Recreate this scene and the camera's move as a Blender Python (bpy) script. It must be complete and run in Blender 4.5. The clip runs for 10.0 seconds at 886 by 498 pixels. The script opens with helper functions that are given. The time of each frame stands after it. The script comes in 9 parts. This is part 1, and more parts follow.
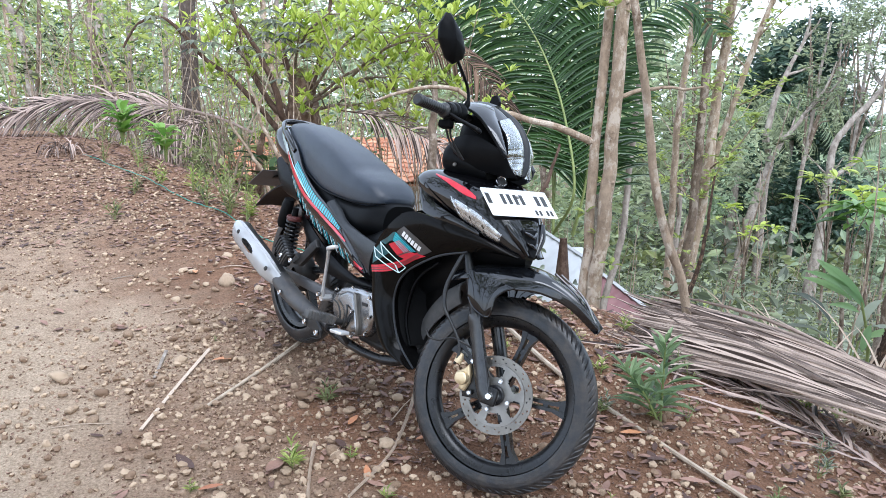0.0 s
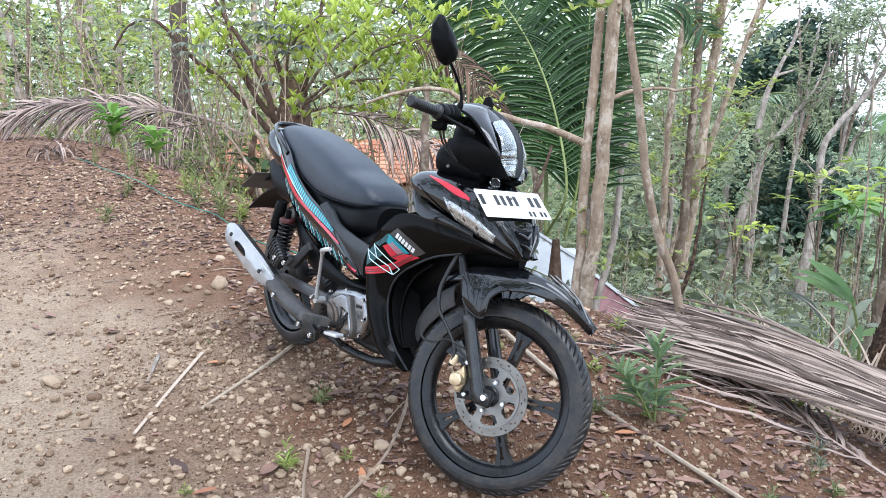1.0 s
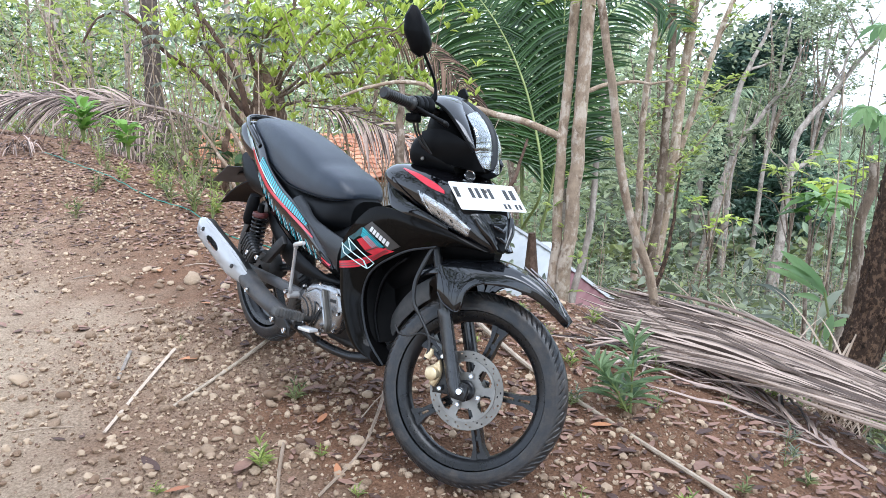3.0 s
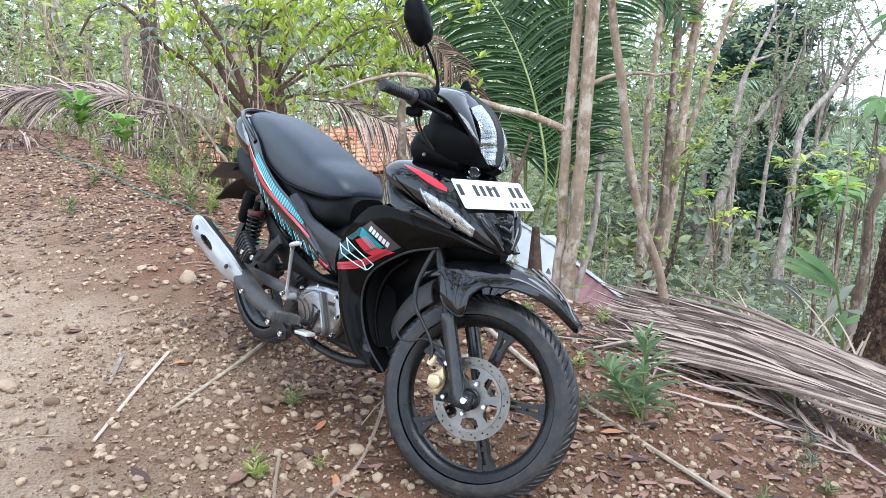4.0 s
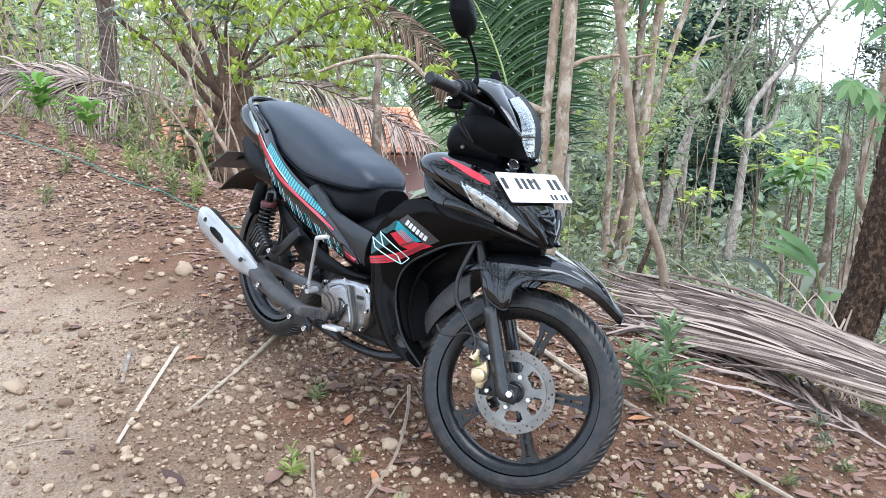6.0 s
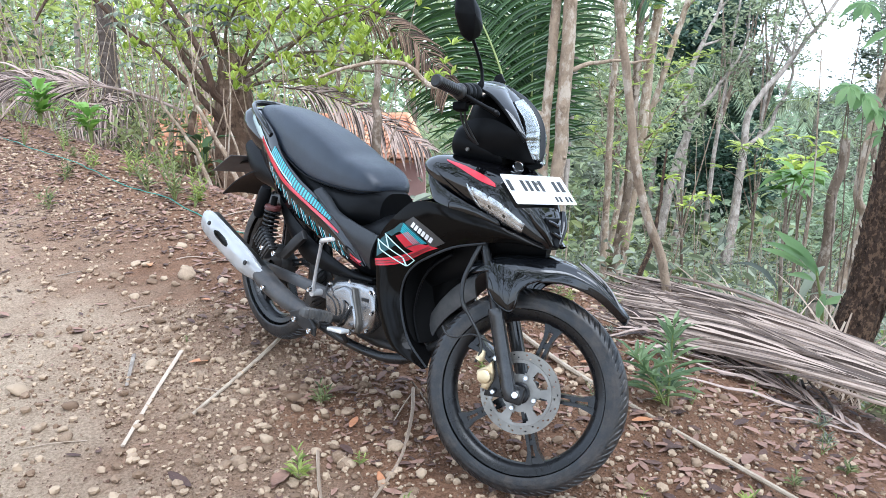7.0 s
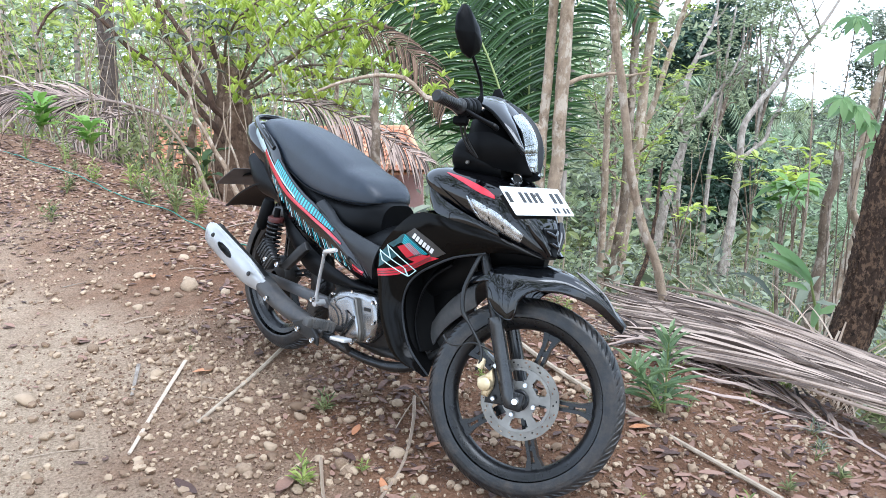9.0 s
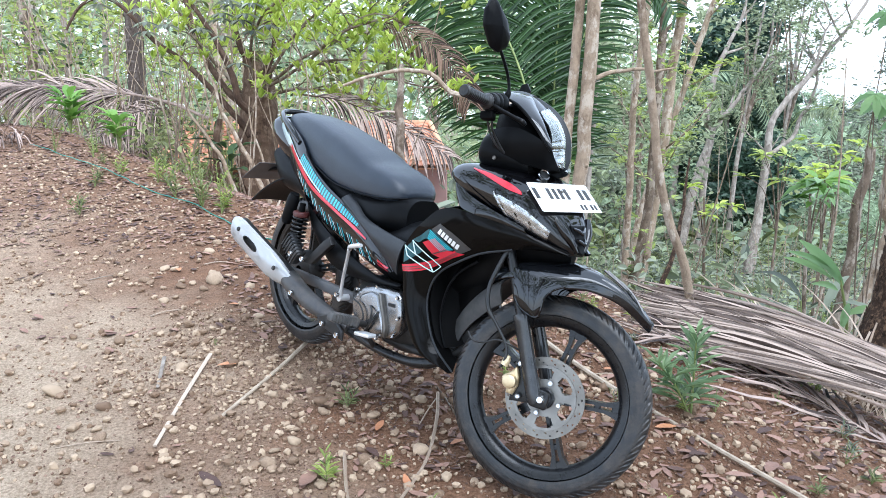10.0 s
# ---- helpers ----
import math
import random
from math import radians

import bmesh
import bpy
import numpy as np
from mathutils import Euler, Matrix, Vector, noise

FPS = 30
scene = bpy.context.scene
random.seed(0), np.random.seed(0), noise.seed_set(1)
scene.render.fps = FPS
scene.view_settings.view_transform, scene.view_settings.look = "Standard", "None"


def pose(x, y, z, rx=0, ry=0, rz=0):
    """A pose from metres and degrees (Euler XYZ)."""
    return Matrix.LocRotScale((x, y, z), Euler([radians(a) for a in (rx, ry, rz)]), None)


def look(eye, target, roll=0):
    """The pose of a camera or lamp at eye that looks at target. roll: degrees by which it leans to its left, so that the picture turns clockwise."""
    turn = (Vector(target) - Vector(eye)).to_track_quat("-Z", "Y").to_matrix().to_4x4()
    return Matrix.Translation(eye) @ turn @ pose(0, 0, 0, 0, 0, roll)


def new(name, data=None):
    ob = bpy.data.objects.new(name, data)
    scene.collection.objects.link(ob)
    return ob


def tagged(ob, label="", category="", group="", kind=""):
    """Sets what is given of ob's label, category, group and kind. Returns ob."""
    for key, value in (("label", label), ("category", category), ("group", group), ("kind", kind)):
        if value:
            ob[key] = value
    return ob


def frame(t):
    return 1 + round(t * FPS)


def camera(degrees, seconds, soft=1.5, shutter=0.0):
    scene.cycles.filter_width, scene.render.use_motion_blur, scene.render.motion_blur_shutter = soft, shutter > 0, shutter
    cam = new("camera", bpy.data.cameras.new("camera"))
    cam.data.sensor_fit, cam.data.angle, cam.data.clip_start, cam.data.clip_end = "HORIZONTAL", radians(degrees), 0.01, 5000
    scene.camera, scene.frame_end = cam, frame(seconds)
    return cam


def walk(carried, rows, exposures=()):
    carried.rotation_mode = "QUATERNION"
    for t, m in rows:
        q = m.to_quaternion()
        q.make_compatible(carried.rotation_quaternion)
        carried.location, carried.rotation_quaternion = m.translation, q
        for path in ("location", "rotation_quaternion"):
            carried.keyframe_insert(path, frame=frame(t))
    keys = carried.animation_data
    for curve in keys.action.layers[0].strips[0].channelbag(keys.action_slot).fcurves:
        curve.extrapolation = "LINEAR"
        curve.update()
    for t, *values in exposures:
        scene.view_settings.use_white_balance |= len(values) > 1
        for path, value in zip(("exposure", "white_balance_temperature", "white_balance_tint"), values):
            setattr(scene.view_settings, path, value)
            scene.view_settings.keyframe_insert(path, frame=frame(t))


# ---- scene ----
cam = camera(59.3, 10.0, soft=0.9)
PATH = [
    (0, (0.024, -0.022, 1.138), (0.005, 1.936, 0.731), 0.3),
    (0.5, (0.021, -0.022, 1.136), (0.012, 1.936, 0.73), 0.4),
    (1, (0.019, -0.022, 1.138), (0.02, 1.937, 0.735), 0.1),
    (1.5, (0.023, -0.022, 1.135), (0.043, 1.936, 0.725), 0.2),
    (2, (0.027, -0.019, 1.133), (0.064, 1.937, 0.718), 0.2),
    (2.5, (0.024, -0.012, 1.132), (0.083, 1.944, 0.716), 0.2),
    (4, (0.027, 0.11, 1.129), (0.081, 2.061, 0.694), -0.1),
    (4.5, (0.022, 0.219, 1.165), (0.065, 2.158, 0.677), -0.2),
    (5, (-0.058, 0.216, 1.166), (0.041, 2.144, 0.644), 0.4),
    (5.5, (-0.158, 0.174, 1.167), (0.008, 2.102, 0.661), 0.2),
    (7, (-0.232, 0.138, 1.156), (-0.048, 2.072, 0.683), -0.1),
    (7.5, (-0.233, 0.128, 1.159), (-0.031, 2.061, 0.687), 0.0),
    (8, (-0.229, 0.102, 1.17), (0.014, 2.033, 0.713), -0.1),
    (8.5, (-0.233, 0.089, 1.166), (0.001, 2.023, 0.71), -0.2),
    (9, (-0.247, 0.087, 1.165), (-0.055, 2.028, 0.721), -0.2),
    (9.5, (-0.255, 0.097, 1.164), (-0.099, 2.04, 0.72), -0.1),
    (10, (-0.254, 0.102, 1.163), (-0.12, 2.045, 0.708), -0.1),
]
walk(cam, [(t, look(eye, target, roll)) for t, eye, target, roll in PATH], [(0, 1.4, 5620, 11), (5, 1.5, 5560, 10), (10, 1.58, 5480, 9)])

# world and light: bright overcast sky
world = bpy.data.worlds.new("world")
scene.world = world
world.use_nodes = True
wn = world.node_tree.nodes
wl = world.node_tree.links
sky = wn.new("ShaderNodeTexSky")
sky.sky_type = "NISHITA"
sky.sun_disc = False
sky.sun_elevation = radians(52)
sky.sun_rotation = radians(200)
sky.air_density = 1.0
sky.dust_density = 1.0
sky.ozone_density = 1.0
wn["Background"].inputs["Strength"].default_value = 0.13
# a thin even cloud sheet over the blue
veil = wn.new("ShaderNodeMix")
veil.data_type = "RGBA"
veil.inputs[0].default_value = 0.75
veil.inputs[7].default_value = (6.6, 6.9, 7.2, 1)
wl.new(sky.outputs[0], veil.inputs[6])
wl.new(veil.outputs[2], wn["Background"].inputs["Color"])
sun = new("sun", bpy.data.lights.new("sun", "SUN"))
sun.data.energy = 1.5
sun.data.angle = radians(45)
sun.data.color = (1.0, 0.97, 0.93)
sun.matrix_world = look((0, 0, 0), (-0.25, 0.5, -0.75))

# ---- materials ----
def nodes_of(name):
    m = bpy.data.materials.new(name)
    m.use_nodes = True
    return m, m.node_tree.nodes, m.node_tree.links


def surf(name, c1, c2=None, scale=8.0, rough=0.6, metal=0.0, bump=0.0, bscale=60.0, coat=0.0, dust=0.0, dust_col=(0.3, 0.23, 0.17), spec=0.5, island=False, stretch=None, specks=0.0, streak=None, tilt=(0, 0)):
    """Two-tone surface with coarse colour variation, fine grain in roughness and relief, and a film of dust."""
    m, n, l = nodes_of(name)
    b = n["Principled BSDF"]
    tc = n.new("ShaderNodeTexCoord")
    src = tc.outputs["Object"]
    if stretch:
        mp = n.new("ShaderNodeMapping")
        mp.inputs["Scale"].default_value = stretch
        l.new(src, mp.inputs[0])
        src = mp.outputs[0]
    t1 = n.new("ShaderNodeTexNoise")
    t1.inputs["Scale"].default_value = scale
    t1.inputs["Detail"].default_value = 6
    l.new(src, t1.inputs["Vector"])
    t2 = n.new("ShaderNodeTexNoise")
    t2.inputs["Scale"].default_value = bscale
    t2.inputs["Detail"].default_value = 5
    l.new(src, t2.inputs["Vector"])
    ramp = n.new("ShaderNodeValToRGB")
    ramp.color_ramp.elements[0].position = 0.32
    ramp.color_ramp.elements[1].position = 0.68
    ramp.color_ramp.elements[0].color = (*c1, 1)
    ramp.color_ramp.elements[1].color = (*(c2 or [v * 1.25 for v in c1]), 1)
    if island:
        g = n.new("ShaderNodeNewGeometry")
        mx = n.new("ShaderNodeMath")
        mx.operation = "MULTIPLY_ADD"
        mx.inputs[1].default_value = 0.35
        l.new(t1.outputs[0], mx.inputs[0])
        m2 = n.new("ShaderNodeMath")
        m2.operation = "MULTIPLY"
        m2.inputs[1].default_value = 0.7
        inf = n.new("ShaderNodeObjectInfo")
        sm = n.new("ShaderNodeMath")
        l.new(g.outputs["Random Per Island"], sm.inputs[0])
        l.new(inf.outputs["Random"], sm.inputs[1])
        fr = n.new("ShaderNodeMath")
        fr.operation = "FRACT"
        l.new(sm.outputs[0], fr.inputs[0])
        l.new(fr.outputs[0], m2.inputs[0])
        l.new(m2.outputs[0], mx.inputs[2])
        l.new(mx.outputs[0], ramp.inputs[0])
    else:
        l.new(t1.outputs[0], ramp.inputs[0])
    col = ramp.outputs[0]
    mr = n.new("ShaderNodeMapRange")
    mr.inputs[3].default_value = max(0.02, rough * 0.8)
    mr.inputs[4].default_value = min(1.0, rough * 1.2)
    l.new(t2.outputs[0], mr.inputs[0])
    ro = mr.outputs[0]
    if dust > 0:
        t3 = n.new("ShaderNodeTexNoise")
        t3.inputs["Scale"].default_value = 22 + 60 * specks
        t3.inputs["Detail"].default_value = 9
        t3.inputs["Roughness"].default_value = 0.75
        if streak:
            ms = n.new("ShaderNodeMapping")
            ms.inputs["Scale"].default_value = streak
            mt = n.new("ShaderNodeMapping")
            mt.inputs["Rotation"].default_value = (0, radians(tilt[0]), radians(tilt[1]))
            l.new(tc.outputs["Object"], mt.inputs[0])
            l.new(mt.outputs[0], ms.inputs[0])
            l.new(ms.outputs[0], t3.inputs["Vector"])
        else:
            l.new(tc.outputs["Object"], t3.inputs["Vector"])
        dr = n.new("ShaderNodeValToRGB")
        dr.color_ramp.elements[0].position = 0.45 + 0.17 * specks
        dr.color_ramp.elements[1].position = 0.75
        dr.color_ramp.elements[0].color = (0, 0, 0, 1)
        dr.color_ramp.elements[1].color = (dust, dust, dust, 1)
        l.new(t3.outputs[0], dr.inputs[0])
        mix = n.new("ShaderNodeMix")
        mix.data_type = "RGBA"
        l.new(dr.outputs[0], mix.inputs[0])
        l.new(col, mix.inputs[6])
        mix.inputs[7].default_value = (*dust_col, 1)
        col = mix.outputs[2]
        ad = n.new("ShaderNodeMath")
        ad.operation = "MULTIPLY_ADD"
        ad.inputs[1].default_value = 0.7
        l.new(dr.outputs[0], ad.inputs[0])
        l.new(ro, ad.inputs[2])
        ro = ad.outputs[0]
    l.new(col, b.inputs["Base Color"])
    l.new(ro, b.inputs["Roughness"])
    b.inputs["Metallic"].default_value = metal
    b.inputs["Specular IOR Level"].default_value = spec
    b.inputs["Coat Weight"].default_value = coat
    b.inputs["Coat Roughness"].default_value = 0.04
    if bump > 0:
        bp = n.new("ShaderNodeBump")
        bp.inputs["Strength"].default_value = bump
        bp.inputs["Distance"].default_value = 0.01
        l.new(t2.outputs[0], bp.inputs["Height"])
        l.new(bp.outputs[0], b.inputs["Normal"])
    return m


def leaf_mat(name, dark, light, trans=0.4, rough=0.45):
    """Leaf: each blade its own shade, light passing through."""
    m, n, l = nodes_of(name)
    b = n["Principled BSDF"]
    out = n["Material Output"]
    g = n.new("ShaderNodeNewGeometry")
    tc = n.new("ShaderNodeTexCoord")
    t = n.new("ShaderNodeTexNoise")
    t.inputs["Scale"].default_value = 1.3
    t.inputs["Detail"].default_value = 4
    l.new(tc.outputs["Object"], t.inputs["Vector"])
    a = n.new("ShaderNodeMath")
    a.operation = "MULTIPLY_ADD"
    a.inputs[1].default_value = 0.6
    inf = n.new("ShaderNodeObjectInfo")
    sm = n.new("ShaderNodeMath")
    l.new(g.outputs["Random Per Island"], sm.inputs[0])
    l.new(inf.outputs["Random"], sm.inputs[1])
    fr = n.new("ShaderNodeMath")
    fr.operation = "FRACT"
    l.new(sm.outputs[0], fr.inputs[0])
    l.new(fr.outputs[0], a.inputs[0])
    a2 = n.new("ShaderNodeMath")
    a2.operation = "MULTIPLY_ADD"
    a2.inputs[1].default_value = 1.2
    a2.inputs[2].default_value = -0.4
    l.new(t.outputs[0], a2.inputs[0])
    l.new(a2.outputs[0], a.inputs[2])
    r = n.new("ShaderNodeValToRGB")
    r.color_ramp.elements[0].position = 0.1
    r.color_ramp.elements[1].position = 0.85
    r.color_ramp.elements[0].color = (*dark, 1)
    r.color_ramp.elements[1].color = (*light, 1)
    l.new(a.outputs[0], r.inputs[0])
    l.new(r.outputs[0], b.inputs["Base Color"])
    b.inputs["Roughness"].default_value = rough
    tr = n.new("ShaderNodeBsdfTranslucent")
    l.new(r.outputs[0], tr.inputs["Color"])
    mix = n.new("ShaderNodeMixShader")
    mix.inputs[0].default_value = trans
    l.new(b.outputs[0], mix.inputs[1])
    l.new(tr.outputs[0], mix.inputs[2])
    l.new(mix.outputs[0], out.inputs[0])
    return m


def glass_mat(name, col=(0.95, 0.97, 0.97), rough=0.02):
    m, n, l = nodes_of(name)
    b = n["Principled BSDF"]
    b.inputs["Base Color"].default_value = (*col, 1)
    b.inputs["Roughness"].default_value = rough
    b.inputs["Transmission Weight"].default_value = 1.0
    b.inputs["IOR"].default_value = 1.45
    return m


def dirt_mat():
    """Reddish soil with a paler trodden way across it, damp patches and fine crumbs."""
    m, n, l = nodes_of("soil")
    b = n["Principled BSDF"]
    tc = n.new("ShaderNodeTexCoord")

    def noise_tex(scale, detail=8, rough=0.6):
        t = n.new("ShaderNodeTexNoise")
        t.inputs["Scale"].default_value = scale
        t.inputs["Detail"].default_value = detail
        t.inputs["Roughness"].default_value = rough
        l.new(tc.outputs["Object"], t.inputs["Vector"])
        return t.outputs[0]

    def ramp(src, p0, p1, c0, c1):
        r = n.new("ShaderNodeValToRGB")
        r.color_ramp.elements[0].position, r.color_ramp.elements[1].position = p0, p1
        r.color_ramp.elements[0].color, r.color_ramp.elements[1].color = (*c0, 1), (*c1, 1)
        l.new(src, r.inputs[0])
        return r.outputs[0]

    def mixc(f, a, c, mode="MIX"):
        x = n.new("ShaderNodeMix")
        x.data_type = "RGBA"
        x.blend_type = mode
        if isinstance(f, float):
            x.inputs[0].default_value = f
        else:
            l.new(f, x.inputs[0])
        l.new(a, x.inputs[6])
        l.new(c, x.inputs[7])
        return x.outputs[2]

    big, mid, fine = noise_tex(1.6), noise_tex(9, 10, 0.7), noise_tex(110, 6, 0.7)
    red = ramp(mid, 0.3, 0.72, (0.15, 0.076, 0.045), (0.33, 0.19, 0.12))
    tan = ramp(mid, 0.25, 0.75, (0.44, 0.33, 0.238), (0.615, 0.49, 0.372))
    # the way runs along the left of the stand, from the front to the crest
    sep = n.new("ShaderNodeSeparateXYZ")
    l.new(tc.outputs["Object"], sep.inputs[0])

    def math_n(op, a, c):
        x = n.new("ShaderNodeMath")
        x.operation = op
        for i, v in enumerate((a, c)):
            if isinstance(v, (int, float)):
                x.inputs[i].default_value = v
            else:
                l.new(v, x.inputs[i])
        return x.outputs[0]
    across = math_n("ADD", sep.outputs[0], math_n("MULTIPLY", sep.outputs[1], 0.42))
    across = math_n("ADD", across, math_n("MULTIPLY", math_n("SUBTRACT", big, 0.5), 2.2))
    across = math_n("ADD", across, math_n("MULTIPLY", math_n("SUBTRACT", mid, 0.5), 0.9))
    way = n.new("ShaderNodeMapRange")
    way.inputs[1].default_value, way.inputs[2].default_value = 0.85, -0.45
    way.interpolation_type = "SMOOTHSTEP"
    l.new(across, way.inputs[0])
    near = n.new("ShaderNodeMapRange")
    near.inputs[1].default_value, near.inputs[2].default_value = 5.3, 2.9
    l.new(math_n("ADD", sep.outputs[1], math_n("MULTIPLY", math_n("SUBTRACT", big, 0.5), 3.0)), near.inputs[0])
    near.inputs[3].default_value = 0.18
    col = mixc(math_n("MULTIPLY", way.outputs[0], near.outputs[0]), red, tan)
    crumbs = ramp(fine, 0.34, 0.68, (0.5665, 0.53, 0.4692), (1.32, 1.31, 1.28))
    col = mixc(1.0, col, crumbs, "MULTIPLY")
    # green and brown cover down the slope
    far = n.new("ShaderNodeMapRange")
    far.inputs[1].default_value, far.inputs[2].default_value = -0.35, -1.4
    l.new(sep.outputs[2], far.inputs[0])
    col = mixc(far.outputs[0], col, ramp(mid, 0.3, 0.7, (0.085, 0.075, 0.038), (0.2, 0.165, 0.1)))
    l.new(col, b.inputs["Base Color"])
    b.inputs["Roughness"].default_value = 0.95
    b.inputs["Specular IOR Level"].default_value = 0.2
    bp = n.new("ShaderNodeBump")
    bp.inputs["Strength"].default_value = 1.0
    bp.inputs["Distance"].default_value = 0.027
    hsum = math_n("ADD", math_n("MULTIPLY", noise_tex(38, 8, 0.65), 1.0), math_n("MULTIPLY", fine, 0.45))
    l.new(hsum, bp.inputs["Height"])
    l.new(bp.outputs[0], b.inputs["Normal"])
    return m


def bark_mat(name, base, dark, pale, scale=7.0, rough=0.9):
    """Mottled bark: pale and dark patches with crisp edges, fine cracks."""
    m, n, l = nodes_of(name)
    b = n["Principled BSDF"]
    tc = n.new("ShaderNodeTexCoord")
    info = n.new("ShaderNodeObjectInfo")
    mp = n.new("ShaderNodeMapping")
    mp.inputs["Scale"].default_value = (1, 1, 0.6)
    l.new(tc.outputs["Object"], mp.inputs[0])
    l.new(info.outputs["Random"], mp.inputs["Location"])

    def tone(sc, p0, p1, c0, c1, fac=None, under=None):
        t = n.new("ShaderNodeTexNoise")
        t.inputs["Scale"].default_value = sc
        t.inputs["Detail"].default_value = 8
        t.inputs["Roughness"].default_value = 0.68
        l.new(mp.outputs[0], t.inputs["Vector"])
        r = n.new("ShaderNodeValToRGB")
        r.color_ramp.elements[0].position, r.color_ramp.elements[1].position = p0, p1
        r.color_ramp.elements[0].color, r.color_ramp.elements[1].color = (*c0, 1), (*c1, 1)
        l.new(t.outputs[0], r.inputs[0])
        return t.outputs[0], r.outputs[0]

    def lay(f, a, c):
        x = n.new("ShaderNodeMix")
        x.data_type = "RGBA"
        l.new(f, x.inputs[0])
        l.new(a, x.inputs[6])
        x.inputs[7].default_value = (*c, 1)
        return x.outputs[2]
    h0, c0 = tone(scale * 3, 0.3, 0.7, [v * 0.7 for v in base], [v * 1.25 for v in base])
    h1, f1 = tone(scale, 0.54, 0.64, (0, 0, 0), (0.8, 0.8, 0.8))
    h2, f2 = tone(scale * 1.4, 0.5, 0.58, (0, 0, 0), (0.85, 0.85, 0.85))
    l.new(lay(f2, lay(f1, c0, dark), pale), b.inputs["Base Color"])
    b.inputs["Roughness"].default_value = rough
    b.inputs["Specular IOR Level"].default_value = 0.25
    h3, _ = tone(scale * 8, 0, 1, (0, 0, 0), (1, 1, 1))
    bp = n.new("ShaderNodeBump")
    bp.inputs["Strength"].default_value = 0.9
    bp.inputs["Distance"].default_value = 0.015
    l.new(h3, bp.inputs["Height"])
    l.new(bp.outputs[0], b.inputs["Normal"])
    return m


SOIL = dirt_mat()
CRUMB = surf("soil_crumb", (0.13, 0.078, 0.055), (0.33, 0.225, 0.16), 9, 0.9, bump=0.4, bscale=90, island=True, spec=0.2)
STONE = surf("stone", (0.21, 0.137, 0.088), (0.47, 0.35, 0.24), 9, 0.88, bump=0.4, bscale=90, island=True, spec=0.25)
LITTER = surf("dead_leaf", (0.075, 0.038, 0.028), (0.3, 0.17, 0.12), 30, 0.7, bump=0.3, bscale=120, island=True)
LITTER_RED = surf("fresh_dead_leaf", (0.34, 0.13, 0.06), (0.5, 0.22, 0.1), 40, 0.6, bump=0.3, bscale=120, island=True)
STRAW = surf("straw", (0.3, 0.22, 0.155), (0.54, 0.43, 0.33), 30, 0.75, bump=0.4, bscale=150, island=True)
FROND_DEAD = surf("dead_frond", (0.05, 0.034, 0.028), (0.45, 0.34, 0.285), 16, 0.65, bump=0.4, bscale=140, island=True, spec=0.3)
FROND_HEAP = surf("weathered_frond", (0.085, 0.058, 0.045), (0.47, 0.36, 0.29), 12, 0.6, bump=0.35, bscale=140, island=True, spec=0.35, stretch=(1, 1, 1))
FROND_HANG = surf("brown_frond", (0.04, 0.024, 0.016), (0.22, 0.14, 0.095), 14, 0.7, bump=0.35, bscale=140, island=True, spec=0.3)
POLE = surf("bleached_wood", (0.34, 0.265, 0.19), (0.5, 0.41, 0.31), 20, 0.7, bump=0.3, bscale=130)
BARK = bark_mat("bark", (0.17, 0.125, 0.09), (0.065, 0.045, 0.032), (0.36, 0.3, 0.24), 7)
BARK_PALE = bark_mat("pale_bark", (0.34, 0.255, 0.18), (0.13, 0.085, 0.056), (0.54, 0.455, 0.365), 8)
BARK_GREY = bark_mat("grey_bark", (0.29, 0.245, 0.205), (0.13, 0.1, 0.08), (0.43, 0.375, 0.32), 5)
BARK_DARK = bark_mat("dark_bark", (0.06, 0.037, 0.025), (0.008, 0.006, 0.0045), (0.19, 0.12, 0.075), 30)
BARK_STUMP = bark_mat("stump_bark", (0.135, 0.085, 0.057), (0.045, 0.027, 0.019), (0.22, 0.15, 0.105), 9)
BARK_RED = bark_mat("brown_bark", (0.085, 0.052, 0.036), (0.03, 0.02, 0.015), (0.145, 0.095, 0.07), 8)
LEAF_LIME = leaf_mat("lime_leaf", (0.075, 0.135, 0.022), (0.56, 0.63, 0.17), 0.5)
LEAF_TUFT = leaf_mat("young_lime_leaf", (0.2, 0.3, 0.03), (0.66, 0.74, 0.16), 0.5)
LEAF_MID = leaf_mat("green_leaf", (0.022, 0.036, 0.012), (0.38, 0.415, 0.17), 0.45)
LEAF_HAND = leaf_mat("thin_bluish_leaf", (0.13, 0.24, 0.1), (0.34, 0.5, 0.22), 0.55, 0.4)
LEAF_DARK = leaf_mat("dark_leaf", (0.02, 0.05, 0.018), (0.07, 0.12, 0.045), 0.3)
LEAF_NIGHT = leaf_mat("deep_bluish_leaf", (0.02, 0.045, 0.03), (0.085, 0.14, 0.09), 0.3, 0.5)
LEAF_BLUE = leaf_mat("bluish_leaf", (0.024, 0.036, 0.024), (0.40, 0.435, 0.31), 0.4)
# haze of distance is put into the far, pale-wood and hazy leaf colours
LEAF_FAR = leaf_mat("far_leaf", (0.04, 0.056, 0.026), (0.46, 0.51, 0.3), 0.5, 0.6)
LEAF_WEED = leaf_mat("weed_leaf", (0.07, 0.13, 0.055), (0.3, 0.4, 0.19), 0.35)
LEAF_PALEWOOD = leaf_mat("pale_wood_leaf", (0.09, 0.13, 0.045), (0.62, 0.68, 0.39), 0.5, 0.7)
LEAF_HAZE = leaf_mat("haze_tinted_leaf", (0.12, 0.17, 0.09), (0.5, 0.6, 0.39), 0.5, 0.7)
